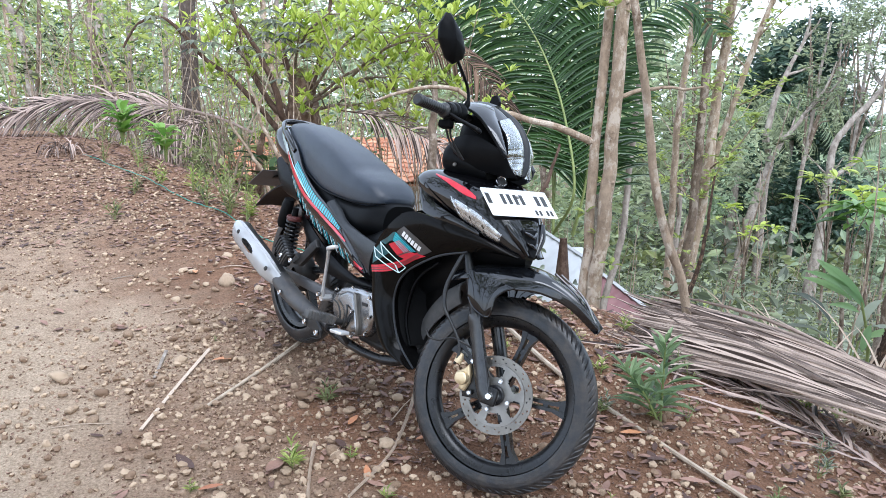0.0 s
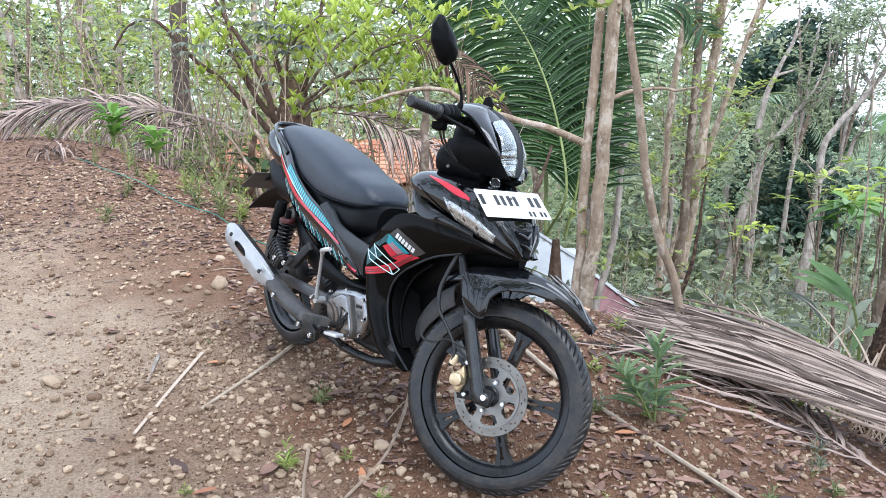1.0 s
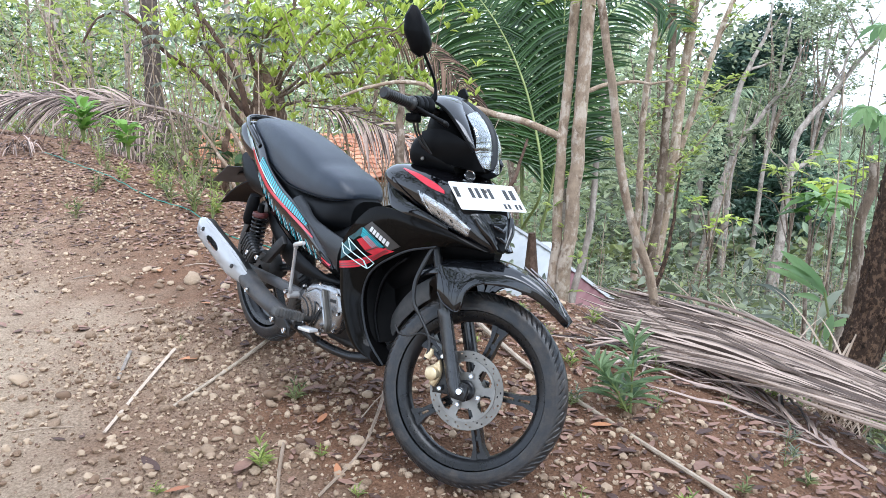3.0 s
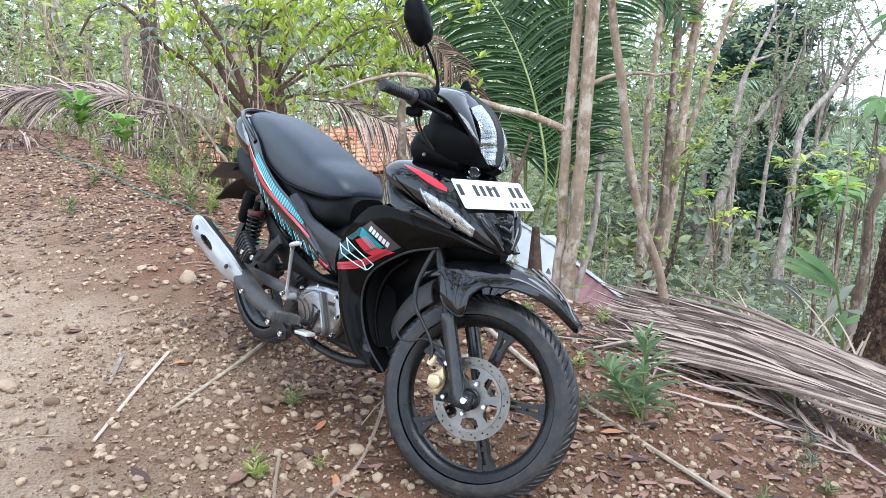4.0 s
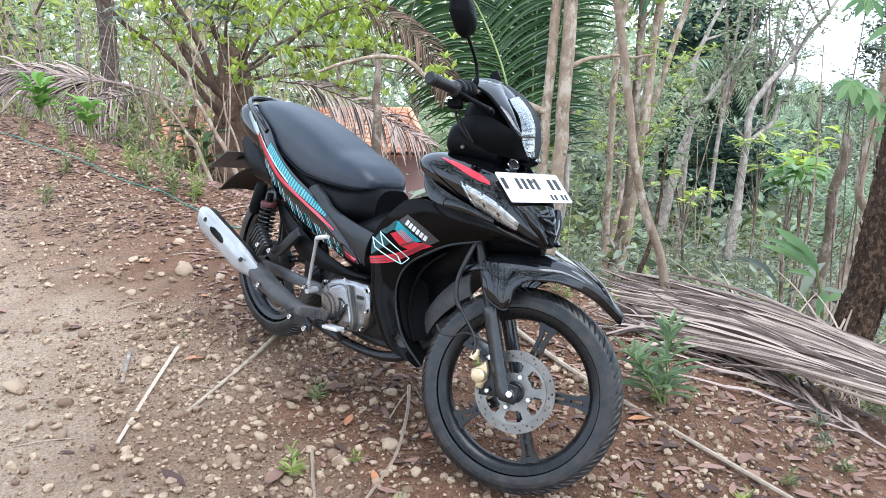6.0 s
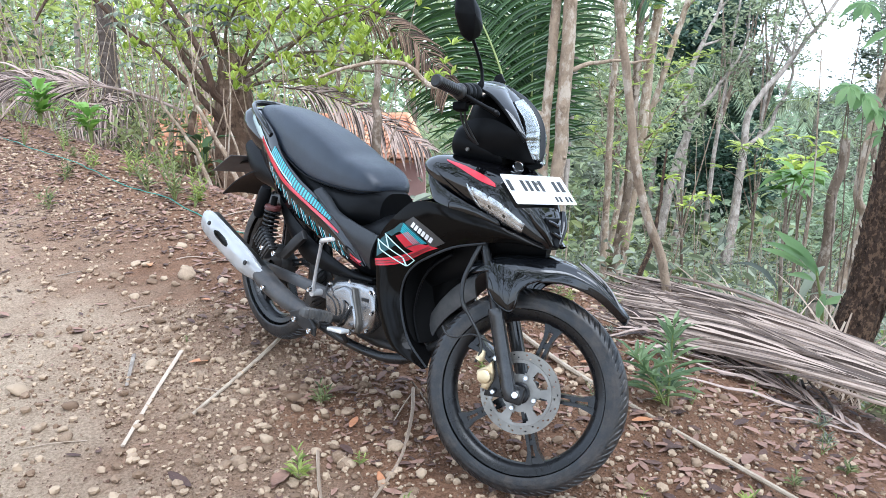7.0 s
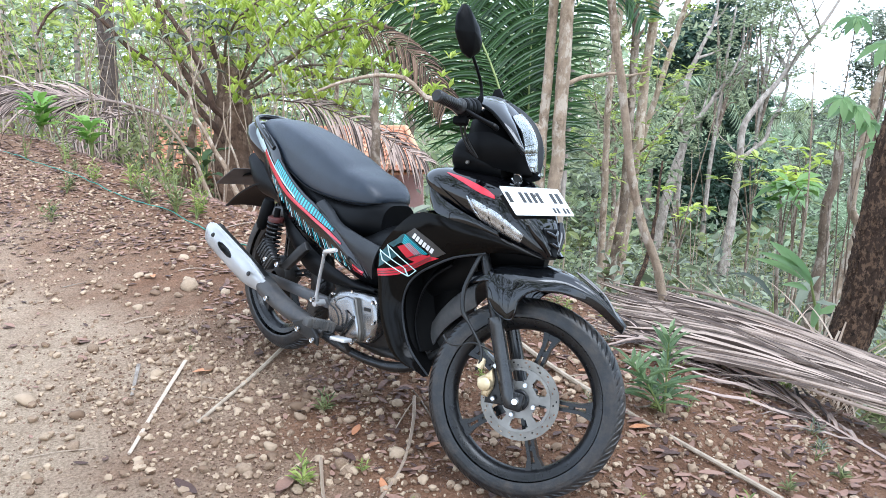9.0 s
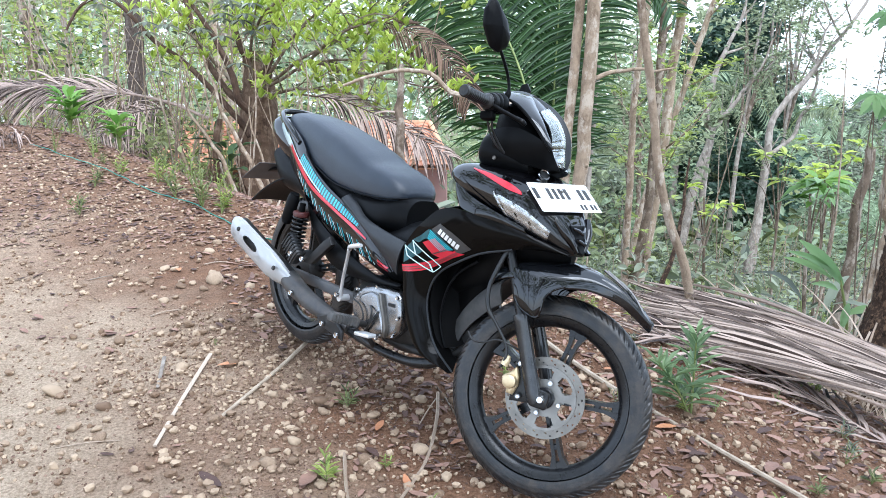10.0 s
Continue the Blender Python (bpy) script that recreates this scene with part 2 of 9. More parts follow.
LEAF_SHRUB = leaf_mat("shrub_leaf", (0.08, 0.19, 0.03), (0.33, 0.54, 0.11), 0.4, 0.35)
LEAF_BRIGHT = leaf_mat("bright_green_leaf", (0.055, 0.13, 0.025), (0.24, 0.4, 0.09), 0.4, 0.35)
BARK_PALM = bark_mat("palm_bark", (0.11, 0.085, 0.072), (0.045, 0.034, 0.03), (0.19, 0.155, 0.135), 10)
LEAF_PALM = leaf_mat("palm_leaf", (0.012, 0.034, 0.008), (0.052, 0.112, 0.026), 0.3, 0.3)
STEM_GREEN = surf("green_stem", (0.16, 0.2, 0.06), (0.26, 0.3, 0.1), 10, 0.6)
PAINT = surf("black_gloss_plastic", (0.002, 0.002, 0.0026), (0.004, 0.004, 0.005), 5, 0.03, dust=0.05, dust_col=(0.26, 0.23, 0.2), bump=0.05, bscale=9, specks=1.0, spec=0.45, coat=0.3)
# the bluish streaks are dust and sky reflections painted into the colour
PAINT_STREAKED = surf("streaked_black_plastic", (0.004, 0.0045, 0.0055), (0.007, 0.0075, 0.009), 5, 0.04, dust=0.16, dust_col=(0.36, 0.41, 0.46), bump=0.0, bscale=7, specks=0.7, streak=(0.12, 2.4, 2.4), tilt=(-22, -27), spec=0.5, coat=0.4)
PAINT_MUDDY = surf("muddy_black_plastic", (0.0025, 0.0023, 0.0022), (0.005, 0.0044, 0.004), 5, 0.06, dust=0.07, dust_col=(0.22, 0.155, 0.11), bump=0.02, bscale=7, specks=0.95, spec=0.1)
PLASTIC = surf("black_plastic", (0.003, 0.0032, 0.0037), (0.0055, 0.0058, 0.0065), 12, 0.42, bump=0.05, bscale=400, dust=0.008, dust_col=(0.2, 0.2, 0.21), spec=0.09)
# darker copy of the black plastic, with the shade of recesses in its colour
PLASTIC_DEEP = surf("darkened_black_plastic", (0.002, 0.002, 0.0022), (0.0035, 0.0035, 0.0038), 12, 0.55, bump=0.08, bscale=300, dust=0.012, dust_col=(0.2, 0.18, 0.16), spec=0.06)
PLASTIC_DUSTY = surf("dusty_grey_plastic", (0.04, 0.04, 0.041), (0.07, 0.069, 0.068), 12, 0.5, bump=0.05, bscale=300, dust=0.3, dust_col=(0.22, 0.2, 0.18), spec=0.3)
PLASTIC_GREY = surf("grey_plastic", (0.016, 0.0175, 0.02), (0.025, 0.027, 0.03), 12, 0.4, bump=0.05, bscale=500, dust=0.06, dust_col=(0.2, 0.2, 0.21), spec=0.3)
VINYL = surf("black_vinyl", (0.0125, 0.018, 0.028), (0.018, 0.025, 0.038), 14, 0.38, bump=0.15, bscale=700, dust=0.02, dust_col=(0.2, 0.22, 0.25))
TYRE = surf("tyre_rubber", (0.0075, 0.0085, 0.010), (0.016, 0.0175, 0.02), 16, 0.34, bump=0.1, bscale=200, dust=0.3, dust_col=(0.2, 0.15, 0.11), spec=0.5)
RUBBER = surf("rubber", (0.005, 0.0055, 0.0065), (0.010, 0.011, 0.0125), 16, 0.36, bump=0.1, bscale=200, dust=0.12, dust_col=(0.2, 0.17, 0.14), spec=0.5)
ALLOY_BLACK = surf("black_alloy", (0.005, 0.005, 0.0056), (0.01, 0.01, 0.011), 12, 0.28, dust=0.05, dust_col=(0.2, 0.2, 0.21), spec=0.4)
FORK_DUSTY = surf("dusty_fork_paint", (0.012, 0.0125, 0.014), (0.024, 0.025, 0.027), 14, 0.17, dust=0.07, dust_col=(0.28, 0.27, 0.26), spec=0.6)
STEEL = surf("steel", (0.17, 0.158, 0.142), (0.25, 0.235, 0.21), 20, 0.42, metal=0.9, bump=0.05, bscale=200, dust=0.1)
DISC_GREY = surf("disc_carrier_metal", (0.2, 0.19, 0.175), (0.29, 0.278, 0.255), 20, 0.42, metal=0.8, bump=0.05, bscale=200, dust=0.12)
REFLECTOR = surf("lamp_reflector", (0.34, 0.345, 0.355), (0.55, 0.555, 0.565), 40, 0.2, metal=1.0)
REFLECTOR_DIM = surf("signal_reflector_metal", (0.45, 0.45, 0.47), (0.72, 0.72, 0.74), 60, 0.25, metal=1.0)
GREY_METAL = surf("grey_painted_metal", (0.06, 0.06, 0.064), (0.1, 0.1, 0.104), 12, 0.5, dust=0.25)
DUSTY_RUBBER = surf("dusty_rubber", (0.05, 0.05, 0.05), (0.085, 0.084, 0.082), 30, 0.7, dust=0.3, spec=0.3)
CHROME = surf("chrome", (0.66, 0.66, 0.66), (0.76, 0.76, 0.76), 10, 0.16, metal=1.0)
SILVER = surf("silver_shield", (0.68, 0.68, 0.68), (0.82, 0.82, 0.82), 6, 0.24, metal=0.45, bump=0.02, bscale=150, dust=0.025)
ALUMINIUM = surf("cast_aluminium", (0.27, 0.27, 0.275), (0.38, 0.38, 0.385), 15, 0.24, metal=0.95, bump=0.08, bscale=220, dust=0.05)
EXHAUST_GREY = surf("dusty_exhaust_metal", (0.03, 0.03, 0.032), (0.055, 0.054, 0.054), 12, 0.5, dust=0.18)
DARK_METAL = surf("dark_metal", (0.018, 0.018, 0.019), (0.038, 0.037, 0.036), 15, 0.5, metal=0.5, dust=0.12)
GOLD = surf("gold_anodised", (0.6, 0.47, 0.28), (0.72, 0.59, 0.38), 20, 0.4, metal=0.6, dust=0.2)
PLATE_WHITE = surf("white_plate_paint", (0.74, 0.74, 0.73), (0.8, 0.8, 0.79), 9, 0.4, dust=0.15)
INK = surf("black_ink", (0.015, 0.015, 0.015), (0.03, 0.03, 0.03), 12, 0.5)
RED = surf("red_vinyl", (0.5, 0.012, 0.03), (0.6, 0.02, 0.045), 12, 0.25, coat=0.5)
RED_DULL = surf("dull_red_paint", (0.05, 0.009, 0.009), (0.08, 0.015, 0.014), 20, 0.5, dust=0.2)
TEAL = surf("teal_vinyl", (0.03, 0.36, 0.44), (0.06, 0.5, 0.58), 40, 0.25, coat=0.5)
TEAL_DARK = surf("dark_teal_vinyl", (0.01, 0.06, 0.075), (0.015, 0.1, 0.12), 60, 0.25, coat=0.5)
PALE = surf("pale_cyan_vinyl", (0.55, 0.74, 0.76), (0.68, 0.84, 0.86), 12, 0.25, coat=0.5)
GREY_VINYL = surf("charcoal_vinyl", (0.03, 0.03, 0.032), (0.05, 0.05, 0.052), 12, 0.3, coat=0.5)
WHITE_VINYL = surf("white_vinyl", (0.72, 0.72, 0.72), (0.8, 0.8, 0.8), 12, 0.3)
GLASS = glass_mat("clear_lens")
TILE_CLAY = surf("clay_tile", (0.48, 0.2, 0.11), (0.66, 0.34, 0.2), 3, 0.85, bump=0.3, bscale=40, island=True)
WALL_PINK = surf("pink_wall_paint", (0.46, 0.26, 0.235), (0.56, 0.34, 0.305), 1.5, 0.9, bump=0.2, bscale=30)
WALL_WHITE = surf("pale_wall_paint", (0.44, 0.455, 0.465), (0.6, 0.61, 0.61), 1.5, 0.85, bump=0.2, bscale=30)
WALL_PANEL = surf("white_wall_paint", (0.74, 0.76, 0.79), (0.84, 0.85, 0.87), 1.5, 0.8, bump=0.15, bscale=30)
ROOF_MAROON = surf("maroon_sheet", (0.15, 0.06, 0.065), (0.24, 0.11, 0.11), 2, 0.6, bump=0.15, bscale=40)
ROPE_GREEN = surf("green_cord", (0.03, 0.2, 0.15), (0.05, 0.28, 0.2), 30, 0.6)


# ---- geometry helpers ----
def spline(pts, n):
    """n points along a smooth curve through pts."""
    p = np.array(pts, float)
    if len(p) == 2:
        return p[0] + (p[1] - p[0]) * np.linspace(0, 1, n)[:, None]
    d = np.r_[0, np.cumsum(np.linalg.norm(np.diff(p, axis=0), axis=1) ** 0.5 + 1e-9)]
    q = np.vstack([2 * p[0] - p[1], p, 2 * p[-1] - p[-2]])
    k = np.r_[2 * d[0] - d[1], d, 2 * d[-1] - d[-2]]
    out = []
    for u in np.linspace(0, d[-1], n):
        i = min(max(int(np.searchsorted(d, u, "right")) - 1, 0), len(p) - 2)
        t0, t1, t2, t3 = k[i:i + 4]
        p0, p1, p2, p3 = q[i:i + 4]
        a1 = (t1 - u) / (t1 - t0) * p0 + (u - t0) / (t1 - t0) * p1
        a2 = (t2 - u) / (t2 - t1) * p1 + (u - t1) / (t2 - t1) * p2
        a3 = (t3 - u) / (t3 - t2) * p2 + (u - t2) / (t3 - t2) * p3
        b1 = (t2 - u) / (t2 - t0) * a1 + (u - t0) / (t2 - t0) * a2
        b2 = (t3 - u) / (t3 - t1) * a2 + (u - t1) / (t3 - t1) * a3
        out.append((t2 - u) / (t2 - t1) * b1 + (u - t1) / (t2 - t1) * b2)
    return np.array(out)


class Geo:
    """Vertices and faces gathered for one mesh."""

    def __init__(self):
        self.v, self.f, self.count = [], [], 0

    def add(self, verts, faces):
        verts = np.asarray(verts, float).reshape(-1, 3)
        self.v.append(verts)
        c = self.count
        self.f.extend([tuple(int(i) + c for i in f) for f in faces])
        self.count += len(verts)
        return self

    def grid(self, p, wrap_u=False, wrap_v=False):
        p = np.asarray(p, float)
        n, m = p.shape[:2]
        fs = []
        for i in range(n if wrap_u else n - 1):
            for j in range(m if wrap_v else m - 1):
                a, b = i * m + j, i * m + (j + 1) % m
                c, d = ((i + 1) % n) * m + (j + 1) % m, ((i + 1) % n) * m + j
                fs.append((a, b, c, d))
        return self.add(p, fs)

    def tube(self, pts, radii, n=8, cap=True, flat=1.0):
        p = np.array(pts, float)
        r = np.broadcast_to(np.array(radii, float), (len(p),)) if np.ndim(radii) == 0 else np.array(radii, float)
        t = np.gradient(p, axis=0)
        t /= np.linalg.norm(t, axis=1)[:, None] + 1e-12
        ref = np.array([0.0, 0, 1]) if abs(t[0][2]) < 0.9 else np.array([1.0, 0, 0])
        s = np.cross(t[0], ref)
        s /= np.linalg.norm(s)
        rings = []
        ang = np.linspace(0, 2 * np.pi, n, endpoint=False)
        for i in range(len(p)):
            s = s - t[i] * (s @ t[i])
            s /= np.linalg.norm(s) + 1e-12
            w = np.cross(t[i], s)
            rings.append(p[i] + r[i] * (np.cos(ang)[:, None] * s + flat * np.sin(ang)[:, None] * w))
        base = self.count
        self.grid(np.array(rings), wrap_v=True)
        if cap:
            self.f.append(tuple(range(base + n - 1, base - 1, -1)))
            e = base + (len(p) - 1) * n
            self.f.append(tuple(range(e, e + n)))
        return self

    def lathe(self, prof, centre, axis, n=48, close=False):
        """prof: (radius, along) pairs, turned about axis through centre."""
        a = Vector(axis).normalized()
        s = a.orthogonal().normalized()
        w = a.cross(s)
        a, s, w, c = np.array(a), np.array(s), np.array(w), np.array(centre, float)
        ang = np.linspace(0, 2 * np.pi, n, endpoint=False)
        g = np.array([[c + a * h + r * (np.cos(t) * s + np.sin(t) * w) for r, h in prof] for t in ang])
        return self.grid(g, wrap_u=True, wrap_v=close)

    def box(self, size, m=None, bevel=0.004, seg=2):
        bm = bmesh.new()
        bmesh.ops.create_cube(bm, size=1)
        bmesh.ops.scale(bm, vec=size, verts=bm.verts)
        if bevel:
            bmesh.ops.bevel(bm, geom=bm.edges[:], offset=bevel, segments=seg, affect="EDGES", profile=0.5)
        if m is not None:
            bmesh.ops.transform(bm, matrix=m, verts=bm.verts)
        return self.take(bm)

    def take(self, bm):
        bm.verts.index_update()
        self.add([v.co[:] for v in bm.verts], [[v.index for v in f.verts] for f in bm.faces])
        bm.free()
        return self

    def slab(self, poly, thick, m=None, bevel=0.003, seg=2):
        """A flat outline (x, y) given thickness along z, with rounded rims."""
        bm = bmesh.new()
        f = bm.faces.new([bm.verts.new((x, y, 0)) for x, y in poly])
        top = bmesh.ops.extrude_face_region(bm, geom=[f])["geom"]
        bmesh.ops.translate(bm, vec=(0, 0, thick), verts=[g for g in top if isinstance(g, bmesh.types.BMVert)])
        bmesh.ops.recalc_face_normals(bm, faces=bm.faces)
        if bevel:
            es = [e for e in bm.edges if len({round(v.co.z, 6) for v in e.verts}) == 1]
            bmesh.ops.bevel(bm, geom=es, offset=bevel, segments=seg, affect="EDGES", profile=0.5)
        if m is not None:
            bmesh.ops.transform(bm, matrix=m, verts=bm.verts)
        return self.take(bm)

    def shell(self, p, thick, away):
        """A sheet p (n x m x 3) given thickness towards away (vector or n x m x 3)."""
        p = np.asarray(p, float)
        q = p + np.asarray(away, float) * thick
        n, m = p.shape[:2]
        self.grid(p)
        b = self.count
        self.grid(q[:, ::-1])
        loop = [(i, 0) for i in range(n)] + [(n - 1, j) for j in range(1, m)] + [(i, m - 1) for i in range(n - 2, -1, -1)] + [(0, j) for j in range(m - 2, 0, -1)]
        a0 = b - n * m
        for k in range(len(loop)):
            (i, j), (i2, j2) = loop[k], loop[(k + 1) % len(loop)]
            self.f.append((a0 + i * m + j, b + i * m + (m - 1 - j), b + i2 * m + (m - 1 - j2), a0 + i2 * m + j2))
        return self

    def leaves(self, pos, way, side, length, width, fold=0.25, droop=0.15):
        """One folded blade of four faces for every row of pos."""
        pos, way, side = (np.asarray(a, float).reshape(-1, 3) for a in (pos, way, side))
        way = way / (np.linalg.norm(way, axis=1)[:, None] + 1e-9)
        nor = np.cross(way, side)
        nor /= np.linalg.norm(nor, axis=1)[:, None] + 1e-9
        side = np.cross(nor, way)
        L = np.broadcast_to(np.asarray(length, float), (len(pos),))[:, None]
        W = np.broadcast_to(np.asarray(width, float), (len(pos),))[:, None]
        flip = np.where(nor[:, 2:] < 0, -1.0, 1.0)
        nor = nor * flip
        rows = []
        for u, k in ((0.32, 0.82), (0.66, 0.92)):
            c = pos + way * L * u - nor * L * droop * u * u
            rows += [c - side * W * 0.5 * k + nor * W * fold * k, c, c + side * W * 0.5 * k + nor * W * fold * k]
        v = np.stack([pos] + rows + [pos + way * L - nor * L * droop], axis=1)
        base = self.count + np.arange(len(pos)) * 8
        tri = [(0, 2, 1), (0, 3, 2), (1, 2, 5, 4), (2, 3, 6, 5), (4, 5, 7), (5, 6, 7)]
        for f in tri:
            self.f.extend(map(tuple, (base[:, None] + np.array(f)).tolist()))
        self.v.append(v.reshape(-1, 3))
        self.count += len(pos) * 8
        return self

    def mesh(self, name, material, smooth=True):
        me = bpy.data.meshes.new(name)
        me.from_pydata(np.concatenate(self.v).tolist(), [], self.f)
        me.materials.append(material)
        if smooth:
            me.polygons.foreach_set("use_smooth", [True] * len(me.polygons))
        me.validate()
        me.update()
        return me


def part(name, g, material, parent, label="", smooth=True):
    me = g.mesh(name, material, smooth)
    bm = bmesh.new()
    bm.from_mesh(me)
    if len(bm.faces) < 20000:
        bmesh.ops.recalc_face_normals(bm, faces=bm.faces)
    if smooth:
        for e in bm.edges:
            if len(e.link_faces) == 2 and e.calc_face_angle(0) > 0.7:
                e.smooth = False
    bm.to_mesh(me)
    bm.free()
    ob = new(name, me)
    ob.parent = parent
    return tagged(ob, label)


def thing(name, m, label, category, group="", kind=""):
    ob = new(name)
    ob.matrix_world = m
    ob.empty_display_size = 0.1
    return tagged(ob, label, category, group, kind)


def solo(name, g, material, label, category, group="", kind="", smooth=True, m=None):
    """A thing that is one mesh."""
    ob = part(name, g, material, None, "", smooth)
    if m is not None:
        ob.matrix_world = m
    return tagged(ob, label, category, group, kind)


# ---- ground ----
def edge_y(x):
    """Where the level stand breaks off into the slope."""
    return np.interp(x, [-60, -4.8, -1.2, -0.3, 0.3, 1.0, 1.7, 2.4, 4, 60], [52, 9.4, 5.15, 4.2, 3.62, 3.4, 2.95, 2.3, 0.6, -12])


def height(x, y):
    x, y = np.asarray(x, float), np.asarray(y, float)
    b = 0.1 * (np.minimum(y, 8.0) - 2.1)
    b = b - 0.3 * np.clip(x - 0.65, 0, 4) ** 1.2
    s = (y - edge_y(x)) * 0.75
    drop = np.where(s > 0, 0.45 * s * s / (s + 0.15), 0)
    drop = np.where(s > 1.5, 0.45 * 1.5 * 1.5 / 1.65 + 0.31 * (s - 1.5), drop)
    # steeper below the right-hand rim
    steep = np.clip((x + 0.2) / 0.6, 0, 1) * np.clip((2.1 - x + 0.15 * (y - 3)) / 0.8, 0, 1)
    drop = drop + steep * 0.75 * np.clip(s, 0, 1.6)
    drop = 7.0 * np.tanh(drop / 7.0)
    # beyond the valley the land goes on falling gently
    h = b - drop - 0.055 * np.clip(np.hypot(x, y) - 45, 0, None)
    return h


def bumps(x, y):
    return 0.012 * noise.noise((x * 2.1, y * 2.1, 3)) + 0.008 * noise.noise((x * 6, y * 6, 1)) + 0.004 * noise.noise((x * 19, y * 19, 7))


def ground_z(x, y):
    return float(height(x, y)) + bumps(x, y)


def axis_steps(lo, hi, fine_lo, fine_hi, step, far):
    a = list(np.arange(fine_lo, fine_hi, step))
    d, v = step, fine_hi
    while v < hi:
        a.append(v)
        d *= 1.12
        v += d
    d, v = step * 1.12, fine_lo - step
    while v > lo:
        a.insert(0, v)
        d *= 1.12
        v -= d
    return np.array([lo - far] + a + [hi + far])


def build_ground():
    xs = axis_steps(-120, 120, -2.2, 2.0, 0.03, 400)
    ys = axis_steps(-60, 160, 1.3, 5.0, 0.03, 600)
    gx, gy = np.meshgrid(xs, ys, indexing="ij")
    gz = height(gx, gy)
    near = (np.abs(gx) < 12) & (gy < 20)
    for i, j in zip(*np.nonzero(near)):
        gz[i, j] += bumps(gx[i, j], gy[i, j])
    g = Geo().grid(np.stack([gx, gy, gz], axis=2))
    ob = new("ground", g.mesh("ground", SOIL))
    return tagged(ob, "reddish-brown bare soil hilltop falling into a wooded slope", "ground", kind="structure")


GROUND = build_ground()


def on_ground(x, y, dz=0.0):
    return Vector((x, y, ground_z(x, y) + dz))


def stone_mesh(seed, flat=0.65):
    bm = bmesh.new()
    bmesh.ops.create_icosphere(bm, subdivisions=2, radius=0.5)
    for v in bm.verts:
        k = 1 + 0.5 * noise.noise(v.co * 2.1 + Vector((seed * 7.3, 0, 0))) + 0.22 * noise.noise(v.co * 5 + Vector((0, seed * 3.1, 0)))
        k -= 0.25 * max(0, abs(v.co.x) * 2 - 0.75)
        v.co = Vector((v.co.x * k * 1.15, v.co.y * k, v.co.z * k * flat))
    return Geo().take(bm)


STONES = [stone_mesh(i, 0.5 + 0.06 * (i % 5)) for i in range(9)]


